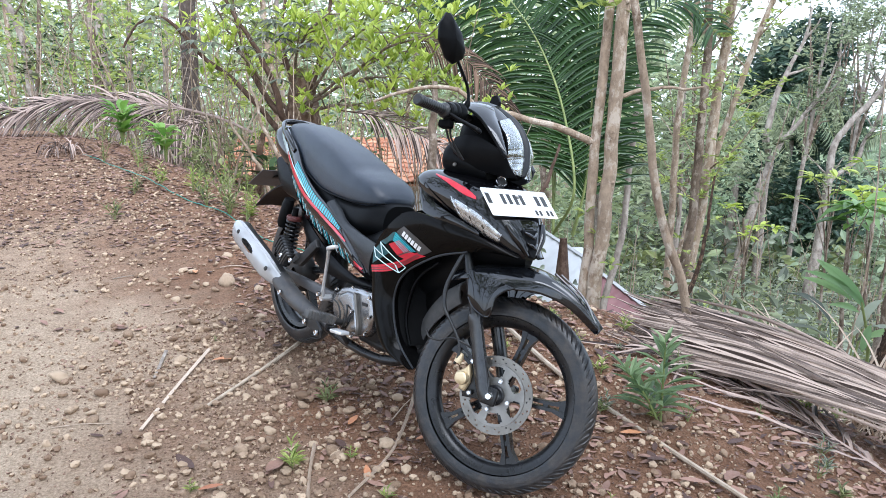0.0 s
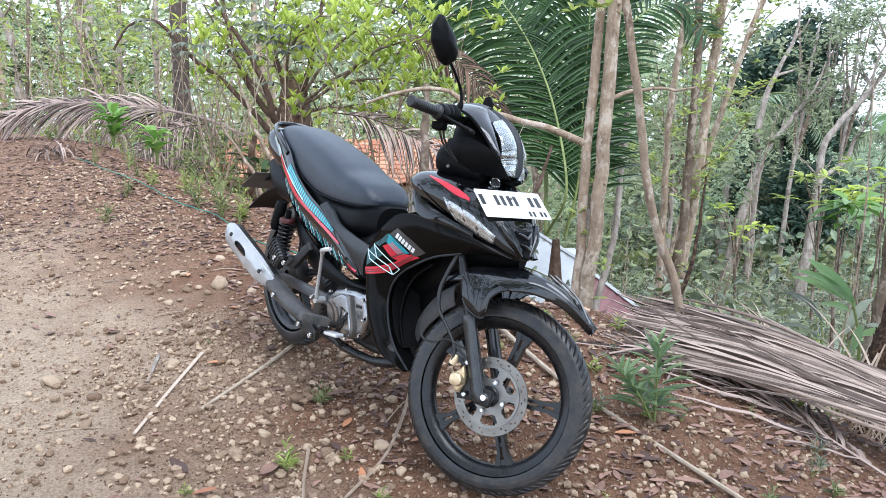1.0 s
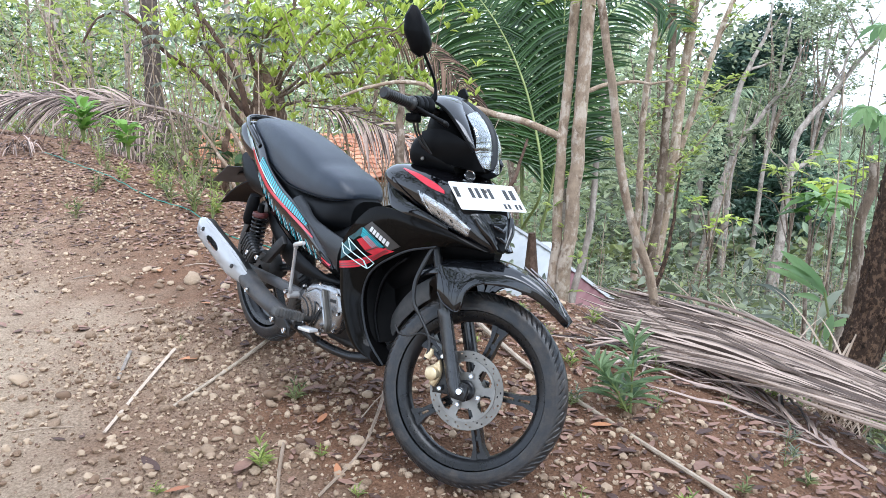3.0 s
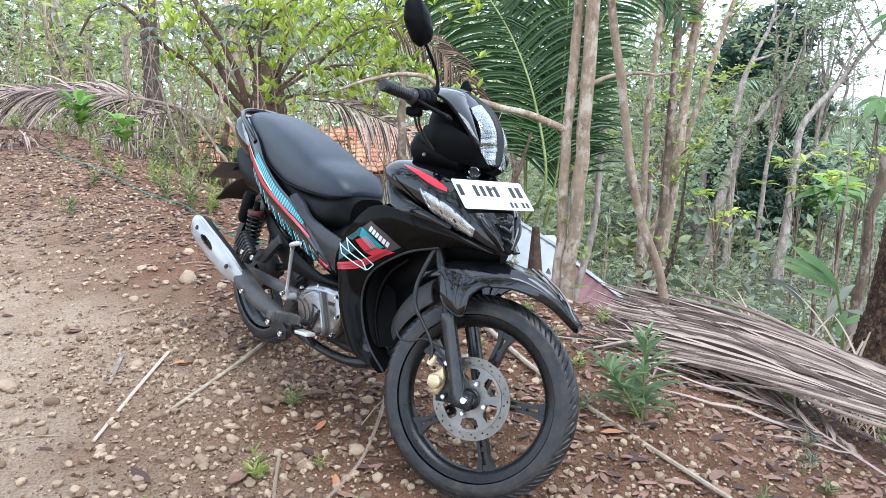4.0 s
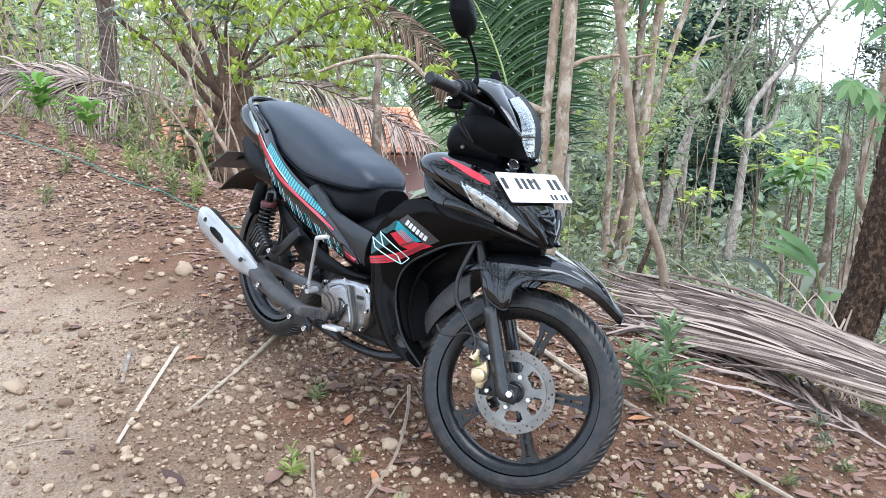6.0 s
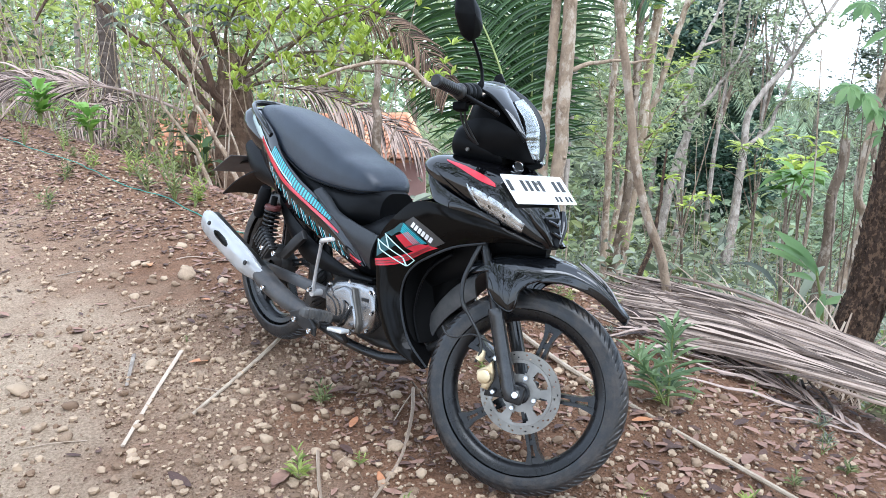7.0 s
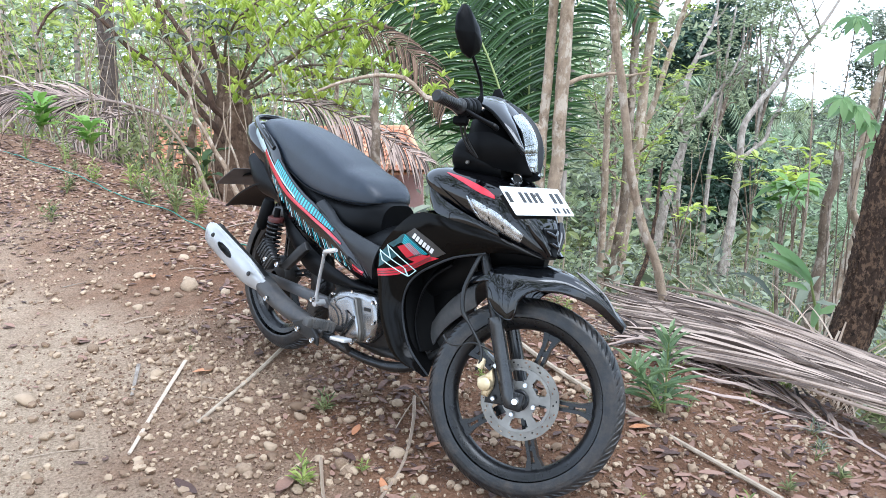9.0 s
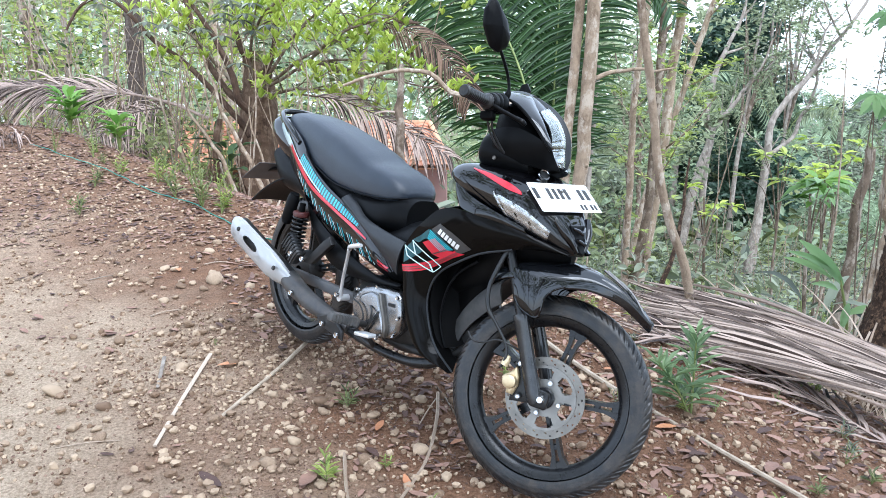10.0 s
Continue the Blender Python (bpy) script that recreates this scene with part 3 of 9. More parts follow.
def build_stones():
    rnd = random.Random(11)
    meshes = [s.mesh("stone", STONE) for s in STONES]
    # two larger ones that stand out, then the scatter
    spots = [(-1.43, 2.71, 0.065), (-0.63, 2.235, 0.06), (-1.095, 3.744, 0.085), (-1.33, 3.1, 0.055), (-1.17, 2.4, 0.04), (-1.2, 2.46, 0.035)]
    while len(spots) < 70:
        x, y = rnd.uniform(-0.95, -0.1), rnd.uniform(1.85, 2.75)
        if -0.1 < x + 0.42 * y - 0.45 < 0.5:
            spots.append((x, y, 0.018 + 0.026 * rnd.random() ** 2))
    while len(spots) < 300:
        x, y = rnd.uniform(-1.9, 1.4), rnd.uniform(1.75, 4.6)
        lean = x + 0.42 * y
        if y > float(edge_y(x)) - 0.15 or (lean < 0.15 and rnd.random() < 0.85) or (x > 0.55 and rnd.random() < 0.6):
            continue
        spots.append((x, y, 0.018 + 0.034 * rnd.random() ** 2))
    for i, (x, y, s) in enumerate(spots):
        ob = new("stone", meshes[i % 9])
        ob.matrix_world = Matrix.LocRotScale(on_ground(x, y, s * 0.17), Euler((rnd.uniform(-.25, .25), rnd.uniform(-.25, .25), rnd.uniform(0, 6.3))), (s, s * rnd.uniform(.75, 1.1), s * rnd.uniform(.8, 1.2)))
        tagged(ob, "rounded pale brown stone half sunk in soil" if s < 0.05 else "larger squarish brown stone lying on soil", "stone", group="stones on the ground")
    # gravel and soil crumbs
    g, crumbs = Geo(), Geo()
    small = []
    for j in range(9):
        bm = bmesh.new()
        bmesh.ops.create_icosphere(bm, subdivisions=1 if j < 6 else 2, radius=0.5)
        for v in bm.verts:
            v.co *= 1 + 0.5 * noise.noise(v.co * 2.5 + Vector((j * 5.0, 0, 0)))
        q = Geo().take(bm)
        small.append((np.concatenate(q.v), q.f))
    n = 0
    while n < 15000:
        x, y = rnd.uniform(-3.4, 2.2), rnd.uniform(1.6, 7.0)
        if y > float(edge_y(x)) + 0.1 or noise.noise((x * 1.3, y * 1.3, 9)) < rnd.uniform(-0.7, 0.35):
            continue
        if x + 0.42 * y < 0.05 + 0.5 * noise.noise((x * 0.9, y * 0.9, 2)) and y < 3.6 and rnd.random() < 0.75:
            continue
        if (y > 3.6 or x > 0.45 or x > -0.2 and 2.2 < y < 3.3) and rnd.random() < 0.6:
            continue
        s = (0.005 + 0.017 * rnd.random() ** 1.8) if n % 18 else rnd.uniform(0.018, 0.034)
        v, f = small[n % 6] if s < 0.021 else small[6 + n % 3]
        a = rnd.uniform(0, 6.3)
        c, si = math.cos(a) * s, math.sin(a) * s
        w = np.stack([v[:, 0] * c - v[:, 1] * si, v[:, 0] * si + v[:, 1] * c, v[:, 2] * s * 0.85], axis=1)
        (g if s > 0.013 else crumbs).add(w + np.array(on_ground(x, y, s * 0.2)), f)
        n += 1
    n = 0
    while n < 9000:
        x, y = rnd.uniform(-1.7, 1.35), rnd.uniform(1.75, 3.5)
        if y > float(edge_y(x)) - 0.02 or (x + 0.42 * y < 0.2 and rnd.random() < 0.85) or (x > -0.25 and rnd.random() < 0.4):
            continue
        s = rnd.uniform(0.004, 0.012) if n % 14 else rnd.uniform(0.014, 0.03)
        v, f = small[n % 6] if s < 0.021 else small[6 + n % 3]
        a = rnd.uniform(0, 6.3)
        c, si = math.cos(a) * s, math.sin(a) * s
        k = rnd.uniform(0.6, 1.0)
        w = np.stack([v[:, 0] * c - v[:, 1] * si * k, v[:, 0] * si + v[:, 1] * c * k, v[:, 2] * s * 0.85], axis=1)
        (g if s > 0.01 else crumbs).add(w + np.array(on_ground(x, y, s * 0.2)), f)
        n += 1
    # the trodden ground on the near side
    for n in range(3200):
        x, y = rnd.uniform(-6, 2.6), rnd.uniform(-4, 1.7)
        s = 0.006 + 0.022 * rnd.random() ** 2
        v, f = small[1 + n % 2]
        a = rnd.uniform(0, 6.3)
        c, si = math.cos(a) * s, math.sin(a) * s
        w = np.stack([v[:, 0] * c - v[:, 1] * si, v[:, 0] * si + v[:, 1] * c, v[:, 2] * s * 0.85], axis=1)
        g.add(w + np.array(on_ground(x, y, s * 0.2)), f)
    solo("soil_crumbs", crumbs, CRUMB, "reddish-brown crumbs of dry soil", "soil crumbs", kind="stuff")
    solo("gravel", g, STONE, "small pale brown gravel strewn over the soil", "gravel", kind="stuff")


def litter_piece(g, x, y, size, rnd, lift=0.004):
    """A dry curled leaf: a small sheet of 2 x 4 quads."""
    a = rnd.uniform(0, 6.3)
    cu, cv = rnd.uniform(0.1, 0.6), rnd.uniform(-0.4, 0.5)
    w = rnd.uniform(0.32, 0.5)
    pts = np.zeros((5, 3, 3))
    tilt = rnd.uniform(-0.15, 0.25)
    for i in range(5):
        u = i / 4
        half = w * math.sin(math.pi * (0.06 + 0.9 * u)) ** 0.8 * 0.5
        for j, v in enumerate((-1, 0, 1)):
            px, py = (u - 0.5), v * half
            pz = cu * (v * half) ** 2 * 2.5 + cv * (u - 0.5) ** 2 * 0.8 + tilt * (u - .5)
            pts[i, j] = (px, py, pz)
    pts[:, :, 2] -= pts[:, :, 2].min()
    c, s = math.cos(a), math.sin(a)
    q = np.stack([pts[..., 0] * c - pts[..., 1] * s, pts[..., 0] * s + pts[..., 1] * c, pts[..., 2]], axis=2) * size
    g.grid(q + np.array(on_ground(x, y, lift)))


def build_litter():
    rnd = random.Random(5)
    g, n = Geo(), 0
    while n < 19000:
        x, y = rnd.uniform(-5.5, 2.1), rnd.uniform(1.6, 8.6)
        e = float(edge_y(x))
        if y > e + 0.9:
            continue
        near_edge = math.exp(-max(e - y, 0) / 0.9)
        right = 0.22 if x > 0.35 else 0.0
        if rnd.random() > (0.06 if y < 3.1 else 0.5) + 0.75 * near_edge + right:
            continue
        if x + 0.42 * y < 0.5 and y < 4.3 and rnd.random() < 0.85:
            continue
        litter_piece(g, x, y, 0.012 + 0.055 * rnd.random() ** 1.8, rnd)
        n += 1
    n = 0
    while n < 200:
        x, y = rnd.uniform(0.35, 1.9), rnd.uniform(1.6, 3.3)
        if y > float(edge_y(x)):
            continue
        litter_piece(g, x, y, rnd.uniform(0.016, 0.05) if n % 4 else rnd.uniform(0.05, 0.08), rnd, 0.006)
        n += 1
    # more dark litter under the motorcycle, also standing in for its deeper shadow
    n = 0
    while n < 420:
        u, w = rnd.uniform(0.25, 1.05), rnd.gauss(0.02, 0.14)
        x, y = -0.609 + 0.602 * u + 0.8 * w, 3.06 - 0.8 * u + 0.6 * w
        litter_piece(g, x, y, 0.01 + 0.04 * rnd.random() ** 2, rnd)
        n += 1
    solo("leaf_litter", g, LITTER, "dry brown fallen leaves scattered on bare soil", "leaf litter", kind="stuff")
    for x, y, s in ((-0.87, 2.87, 0.07), (-0.3, 2.42, 0.07), (0.33, 3.15, 0.12), (0.62, 2.36, 0.07), (-0.22, 2.12, 0.06), (-0.66, 2.02, 0.07), (-0.95, 3.45, 0.05), (-1.3, 3.9, 0.06), (0.55, 2.75, 0.06), (-0.06, 2.3, 0.06)):
        g = Geo()
        litter_piece(g, x, y, s, rnd, 0.01)
        solo("fallen_leaf", g, LITTER_RED, "orange-brown dry leaf lying on the soil", "fallen leaf", group="orange fallen leaves")
    for x, y, s in ((-0.78, 2.16, 0.11), (-0.5, 2.15, 0.10), (-0.68, 3.0, 0.08), (-0.35, 2.62, 0.1), (0.9, 2.2, 0.09), (0.75, 2.1, 0.1), (1.0, 2.45, 0.08)):
        g = Geo()
        litter_piece(g, x, y, s, rnd, 0.008)
        solo("fallen_leaf", g, LITTER, "dull purplish-brown dry leaf lying on the soil", "fallen leaf", group="brown fallen leaves")


def stick(name, pts, r, material, label, category="stick", n=16, group="", ground=True, flat=1.0, jitter=0.0):
    rnd = random.Random(len(pts) * 31 + int(r * 1e5))
    p = spline(pts, n)
    if ground:
        z = np.array([ground_z(q[0], q[1]) for q in p])
        line = np.linspace(z[0], z[-1], n)
        p[:, 2] += line + 0.6 * np.max(np.clip(z - line, 0, None)) + r * 0.8
    p += np.array([[rnd.gauss(0, jitter) for _ in range(3)] for _ in p])
    g = Geo().tube(p, np.linspace(r, r * 0.75, n), 7, flat=flat)
    return solo(name, g, material, label, category, group)


def build_sticks():
    stick("long_pole", [(0.2, 3.32, 0.01), (0.45, 2.74, 0.0), (0.66, 2.4, 0.005), (0.95, 1.95, 0.01)], 0.010, POLE, "long thin bleached wooden pole lying past the front wheel", "pole", 24)
    stick("dry_stick", [(-0.95, 2.97, 0), (-0.97, 2.66, 0), (-0.985, 2.34, 0)], 0.009, STRAW, "flat dry pale palm stick on the soil", group="dry sticks", flat=0.5)
    stick("dry_stick", [(-0.52, 3.22, 0.012), (-0.66, 2.85, 0.004), (-0.815, 2.5, 0)], 0.008, POLE, "thin straight pale stick leading under the rear wheel", group="dry sticks")
    stick("dry_stick", [(-0.405, 2.28, 0), (-0.39, 2.1, 0), (-0.36, 1.9, 0)], 0.006, STRAW, "short pale stick lying on stones", group="dry sticks")
    stick("dry_stick", [(-0.1, 2.6, 0.01), (-0.115, 2.42, 0.02), (-0.16, 2.22, 0), (-0.26, 2.0, 0)], 0.006, STRAW, "curved dry palm strip lying on the soil", group="dry sticks")
    stick("dry_stick", [(-1.12, 2.96, 0), (-1.08, 2.72, 0)], 0.008, BARK_GREY, "short flat grey strip of bark on the soil", group="dry sticks", flat=0.35)
    rnd = random.Random(3)
    for i in range(46):
        x, y = rnd.uniform(-2.6, 1.2), rnd.uniform(1.9, 5.4)
        if y > float(edge_y(x)) - 0.05:
            continue
        a, L = rnd.uniform(-0.6, 2.2), rnd.uniform(0.06, 0.22)
        stick("twig", [(x, y, 0), (x + L * .5 * math.cos(a), y + L * .5 * math.sin(a), 0.006), (x + L * math.cos(a), y + L * math.sin(a), 0)], rnd.uniform(0.0015, 0.0035), STRAW if i % 3 else BARK, "thin dry twig lying on the soil", "twig", 7, "twigs on the ground")
    # cord along the rim of the stand
    p = spline([(-3.4, 7.2, 0.01), (-2.35, 6.05, 0.02), (-1.9, 5.5, 0.01), (-1.45, 5.05, 0.015), (-1.05, 4.5, 0.005), (-0.8, 4.3, 0.005)], 40)
    for q in p:
        q[2] += ground_z(q[0], q[1]) + 0.0 + 0.008 * noise.noise((q[0] * 5, q[1] * 5, 0))
    solo("garden_cord", Geo().tube(p, 0.003, 6), ROPE_GREEN, "thin green plastic cord lying along the rim of the stand", "cord")


# ---- the motorcycle ----
# its own axes: x ahead from the rear axle, y to its left, z up from the tyres' line
BIKE_POSE = Matrix.Translation((-0.609, 3.0601, 0.1115)) @ Matrix.Rotation(radians(-53), 4, "Z") @ Matrix.Rotation(radians(5), 4, "Y") @ Matrix.Rotation(radians(-8), 4, "X")
RAKE, STEER = radians(26), radians(27)
AXLE_F = Vector((1.245, 0, 0.279))
PIVOT = AXLE_F - 0.055 * Vector((math.cos(RAKE), 0, math.sin(RAKE)))
TURN = Matrix.Rotation(STEER, 4, Vector((-math.sin(RAKE), 0, math.cos(RAKE))))
STEERED = Matrix.Translation(PIVOT) @ TURN @ Matrix.Translation(-PIVOT)
STEERED = Matrix.Translation(AXLE_F + Vector((-0.006, -0.009, 0)) - STEERED @ AXLE_F) @ STEERED
from mathutils.bvhtree import BVHTree


def turned(g):
    """Turns what is gathered with the handlebar."""
    m = np.array(STEERED)
    g.v = [v @ m[:3, :3].T + m[:3, 3] for v in g.v]
    return g


def mirrored(g):
    q = Geo()
    for v in g.v:
        w = v.copy()
        w[:, 1] *= -1
        q.v.append(w)
    q.f, q.count = [tuple(reversed(f)) for f in g.f], g.count
    return q


def hull(stations, prof, n=40, k=14, caps=True):
    """A smooth body through stations (x, z low, z high, half width); prof: (width share, height share) from the top's middle to the bottom's."""
    st = spline(stations, n)
    pr = spline([(a, b, 0) for a, b in prof], k)
    rings = []
    for x, lo, hi, w in st:
        right = [(x, -max(w, 0.002) * a, lo + (hi - lo) * b) for a, b, _ in pr]
        left = [(p[0], -p[1], p[2]) for p in right[-2:0:-1]]
        rings.append(right + left)
    g = Geo()
    base = g.count
    g.grid(np.array(rings), wrap_v=True)
    if caps:
        m = len(rings[0])
        g.f.append(tuple(range(base, base + m)))
        e = base + (n - 1) * m
        g.f.append(tuple(range(e + m - 1, e - 1, -1)))
    return g


ROUND = [(0, 1), (0.55, 0.97), (0.9, 0.78), (1, 0.5), (0.9, 0.22), (0.55, 0.03), (0, 0)]


def ribbon(a, b, n=40, m=10, bulge=0.0, thick=0.006, out=(0, -1, 0), away=(0, 1, 0), flutes=0):
    """A bowed panel between two edges, with thickness."""
    pa, pb = spline(a, n), spline(b, n)
    v = np.linspace(0, 1, m)
    p = pa[:, None] * (1 - v)[None, :, None] + pb[:, None] * v[None, :, None]
    p = p + np.array(out, float) * (bulge * 4 * v * (1 - v))[None, :, None]
    if flutes:
        p = p + np.array(out, float) * (0.0016 * np.sin(v * 2 * np.pi * flutes) * (v * (1 - v) * 4))[None, :, None] * np.clip(np.linspace(-1.6, 2.2, n), 0, 1)[:, None, None]
    return Geo().shell(p, thick, np.array(away, float))


def tree_of(gs):
    v, f, c = [], [], 0
    for g in gs:
        vv = np.concatenate(g.v)
        v.extend(map(tuple, vv))
        f.extend([tuple(i + c for i in q) for q in g.f])
        c += len(vv)
    return BVHTree.FromPolygons(v, f)


def draped(a, b, tree, n=24, m=4, lift=0.0018, way=(0, 1, 0)):
    """A thin film between two edges, laid on a body along way. Edges in (x, z), or (y, z) when way runs along x."""
    pa, pb = spline([(*q, 0) for q in a], n), spline([(*q, 0) for q in b], n)
    w = Vector(way)
    p = np.zeros((n, m, 3))
    last = None
    miss = []
    for i in range(n):
        for j in range(m):
            q = pa[i] + (pb[i] - pa[i]) * j / (m - 1)
            o = Vector((q[0], -1, q[1])) if abs(way[1]) else Vector((3 * -way[0], q[0], q[1]))
            hit, nor, _, _ = tree.ray_cast(o, w)
            if hit is None:
                miss.append((i, j, o))
                continue
            if nor.dot(w) > 0:
                nor = -nor
            last = hit + nor * lift
            p[i, j] = last
    for i, j, o in miss:
        best = None
        for ii in range(n):
            for jj in range(m):
                if np.any(p[ii, jj]) and (ii, jj, None) not in miss:
                    d = (ii - i) ** 2 + (jj - j) ** 2
                    if best is None or d < best[0]:
                        best = (d, p[ii, jj])
        if best is not None:
            p[i, j] = (o.x, best[1][1], o.z) if abs(way[1]) else (best[1][0], o.y, o.z)
    return Geo().shell(p, 0.001, np.array(way, float))


def tyre(g, centre, radius, half, n=400):
    """Round tyre; its slanting grooves follow the skewed rows of the mesh."""
    m = 37
    c = np.array(centre)
    p = np.zeros((n, m, 3))
    r0 = radius - half
    for j in range(m):
        a = (-1 + 2 * j / (m - 1)) * 1.9
        av = abs(a)
        skew = -(min(av, 1.5) * 1.25 + 0.12 * math.sin(min(av, 1.5) * 5)) * 2 * math.pi / 40
        for i in range(n):
            th = 2 * math.pi * i / n + skew
            y = half * math.sin(a)
            r = r0 + half * math.cos(a)
            if av > 1.2:
                r = r0 + half * math.cos(1.2) - (av - 1.2) * 0.045
            k = (i + (5 if a > 0 else 0)) % 10
            cut = 0.0
            if 0.12 < av < 1.02 and k < 1:
                cut = 0.0045
            elif 0.5 < av < 1.0 and k == 5:
                cut = 0.0035
            elif 1.32 < av < 1.42 or 1.58 < av < 1.66:
                cut = 0.0012
            r -= cut * math.cos(min(av, 1.5))
            y -= cut * math.sin(a)
            p[i, j] = c + np.array([r * math.cos(th), y, r * math.sin(th)])
    return g.grid(p, wrap_u=True)


def disc_ring(centre, r_list, n, holes, thick):
    """A flat ring of faces with some left out, given thickness (axis along y)."""
    bm = bmesh.new()
    vs = [[bm.verts.new((centre[0] + r * math.cos(2 * math.pi * i / n), centre[1], centre[2] + r * math.sin(2 * math.pi * i / n))) for r in r_list] for i in range(n)]
    for i in range(n):
        for j in range(len(r_list) - 1):
            if not holes(i, j):
                bm.faces.new((vs[i][j], vs[(i + 1) % n][j], vs[(i + 1) % n][j + 1], vs[i][j + 1]))
    for v in [v for v in bm.verts if not v.link_faces]:
        bm.verts.remove(v)
    bmesh.ops.recalc_face_normals(bm, faces=bm.faces)
    bmesh.ops.solidify(bm, geom=bm.faces[:], thickness=thick)
    return Geo().take(bm)


def bolt(g, at, axis, r=0.006, h=0.005):
    a = Vector(axis).normalized()
    g.lathe([(0, h), (r * 0.55, h), (r * 0.6, h * 0.55), (r * 0.9, h), (r, h * 0.6), (r, 0)], at, a, 10)


def wheel(name, centre, radius, tyre_half, bike, steer, phase):
    fix = turned if steer else (lambda g: g)
    c = Vector(centre)
    rim_r = radius - tyre_half * 1.75
    g = Geo()
    w = tyre_half * 0.78
    g.lathe([(rim_r + 0.006, -w), (rim_r + 0.008, -w + 0.006), (rim_r - 0.006, -w + 0.012), (rim_r - 0.012, -0.012), (rim_r - 0.016, 0.0), (rim_r - 0.012, 0.012), (rim_r - 0.006, w - 0.012), (rim_r + 0.008, w - 0.006), (rim_r + 0.006, w), (rim_r - 0.010, w - 0.004),
             (rim_r - 0.022, 0.012), (rim_r - 0.026, 0), (rim_r - 0.022, -0.012), (rim_r - 0.010, -w + 0.004)], c, (0, 1, 0), 96, close=True)
    g.lathe([(0.012, -0.045), (0.03, -0.045), (0.034, -0.03), (0.03, 0), (0.034, 0.03), (0.03, 0.045), (0.012, 0.045)], c, (0, 1, 0), 32, close=True)
    hub = fix(g)
    wh = part(name, hub, ALLOY_BLACK, bike, "black cast alloy wheel")
    for s in range(5):
        th = phase + s * 2 * math.pi / 5
        q = Geo()
        e, t = np.array([math.cos(th), 0, math.sin(th)]), np.array([-math.sin(th), 0, math.cos(th)])
        n = 10
        for sign in (-1, 1):
            p = np.zeros((n, 4, 3))
            for i in range(n):
                u = i / (n - 1)
                r = 0.028 + (rim_r - 0.020 - 0.028) * u
                off = sign * (0.008 + 0.001 * u + 0.009 * max(u - 0.8, 0) / 0.2)
                hw = 0.0045 + 0.002 * abs(u - 0.5) + 0.004 * max(u - 0.8, 0) / 0.2
                hy = 0.017 - 0.004 * u
                o = np.array(c) + e * r + t * off
                p[i] = [o - t * hw - [0, hy, 0], o + t * hw - [0, hy, 0], o + t * hw + [0, hy, 0], o - t * hw + [0, hy, 0]]
            q.grid(p, wrap_v=True)
        for u0, u1 in ((0.0, 0.35), (0.6, 0.7), (0.88, 1.0)):
            r0, r1 = 0.028 + (rim_r - 0.048) * u0, 0.028 + (rim_r - 0.048) * u1
            mid = np.array(c) + e * (r0 + r1) / 2
            q.box((r1 - r0, 0.022, 0.02), Matrix.Translation(mid) @ Matrix(((e[0], 0, t[0], 0), (0, 1, 0, 0), (e[2], 0, t[2], 0), (0, 0, 0, 1))), 0.002, 1)
        part("spoke", fix(q), ALLOY_BLACK, wh)
    part("tyre", fix(tyre(Geo(), centre, radius, tyre_half)), TYRE, wh, "black road tyre with slanting grooves, dusty")
    return wh


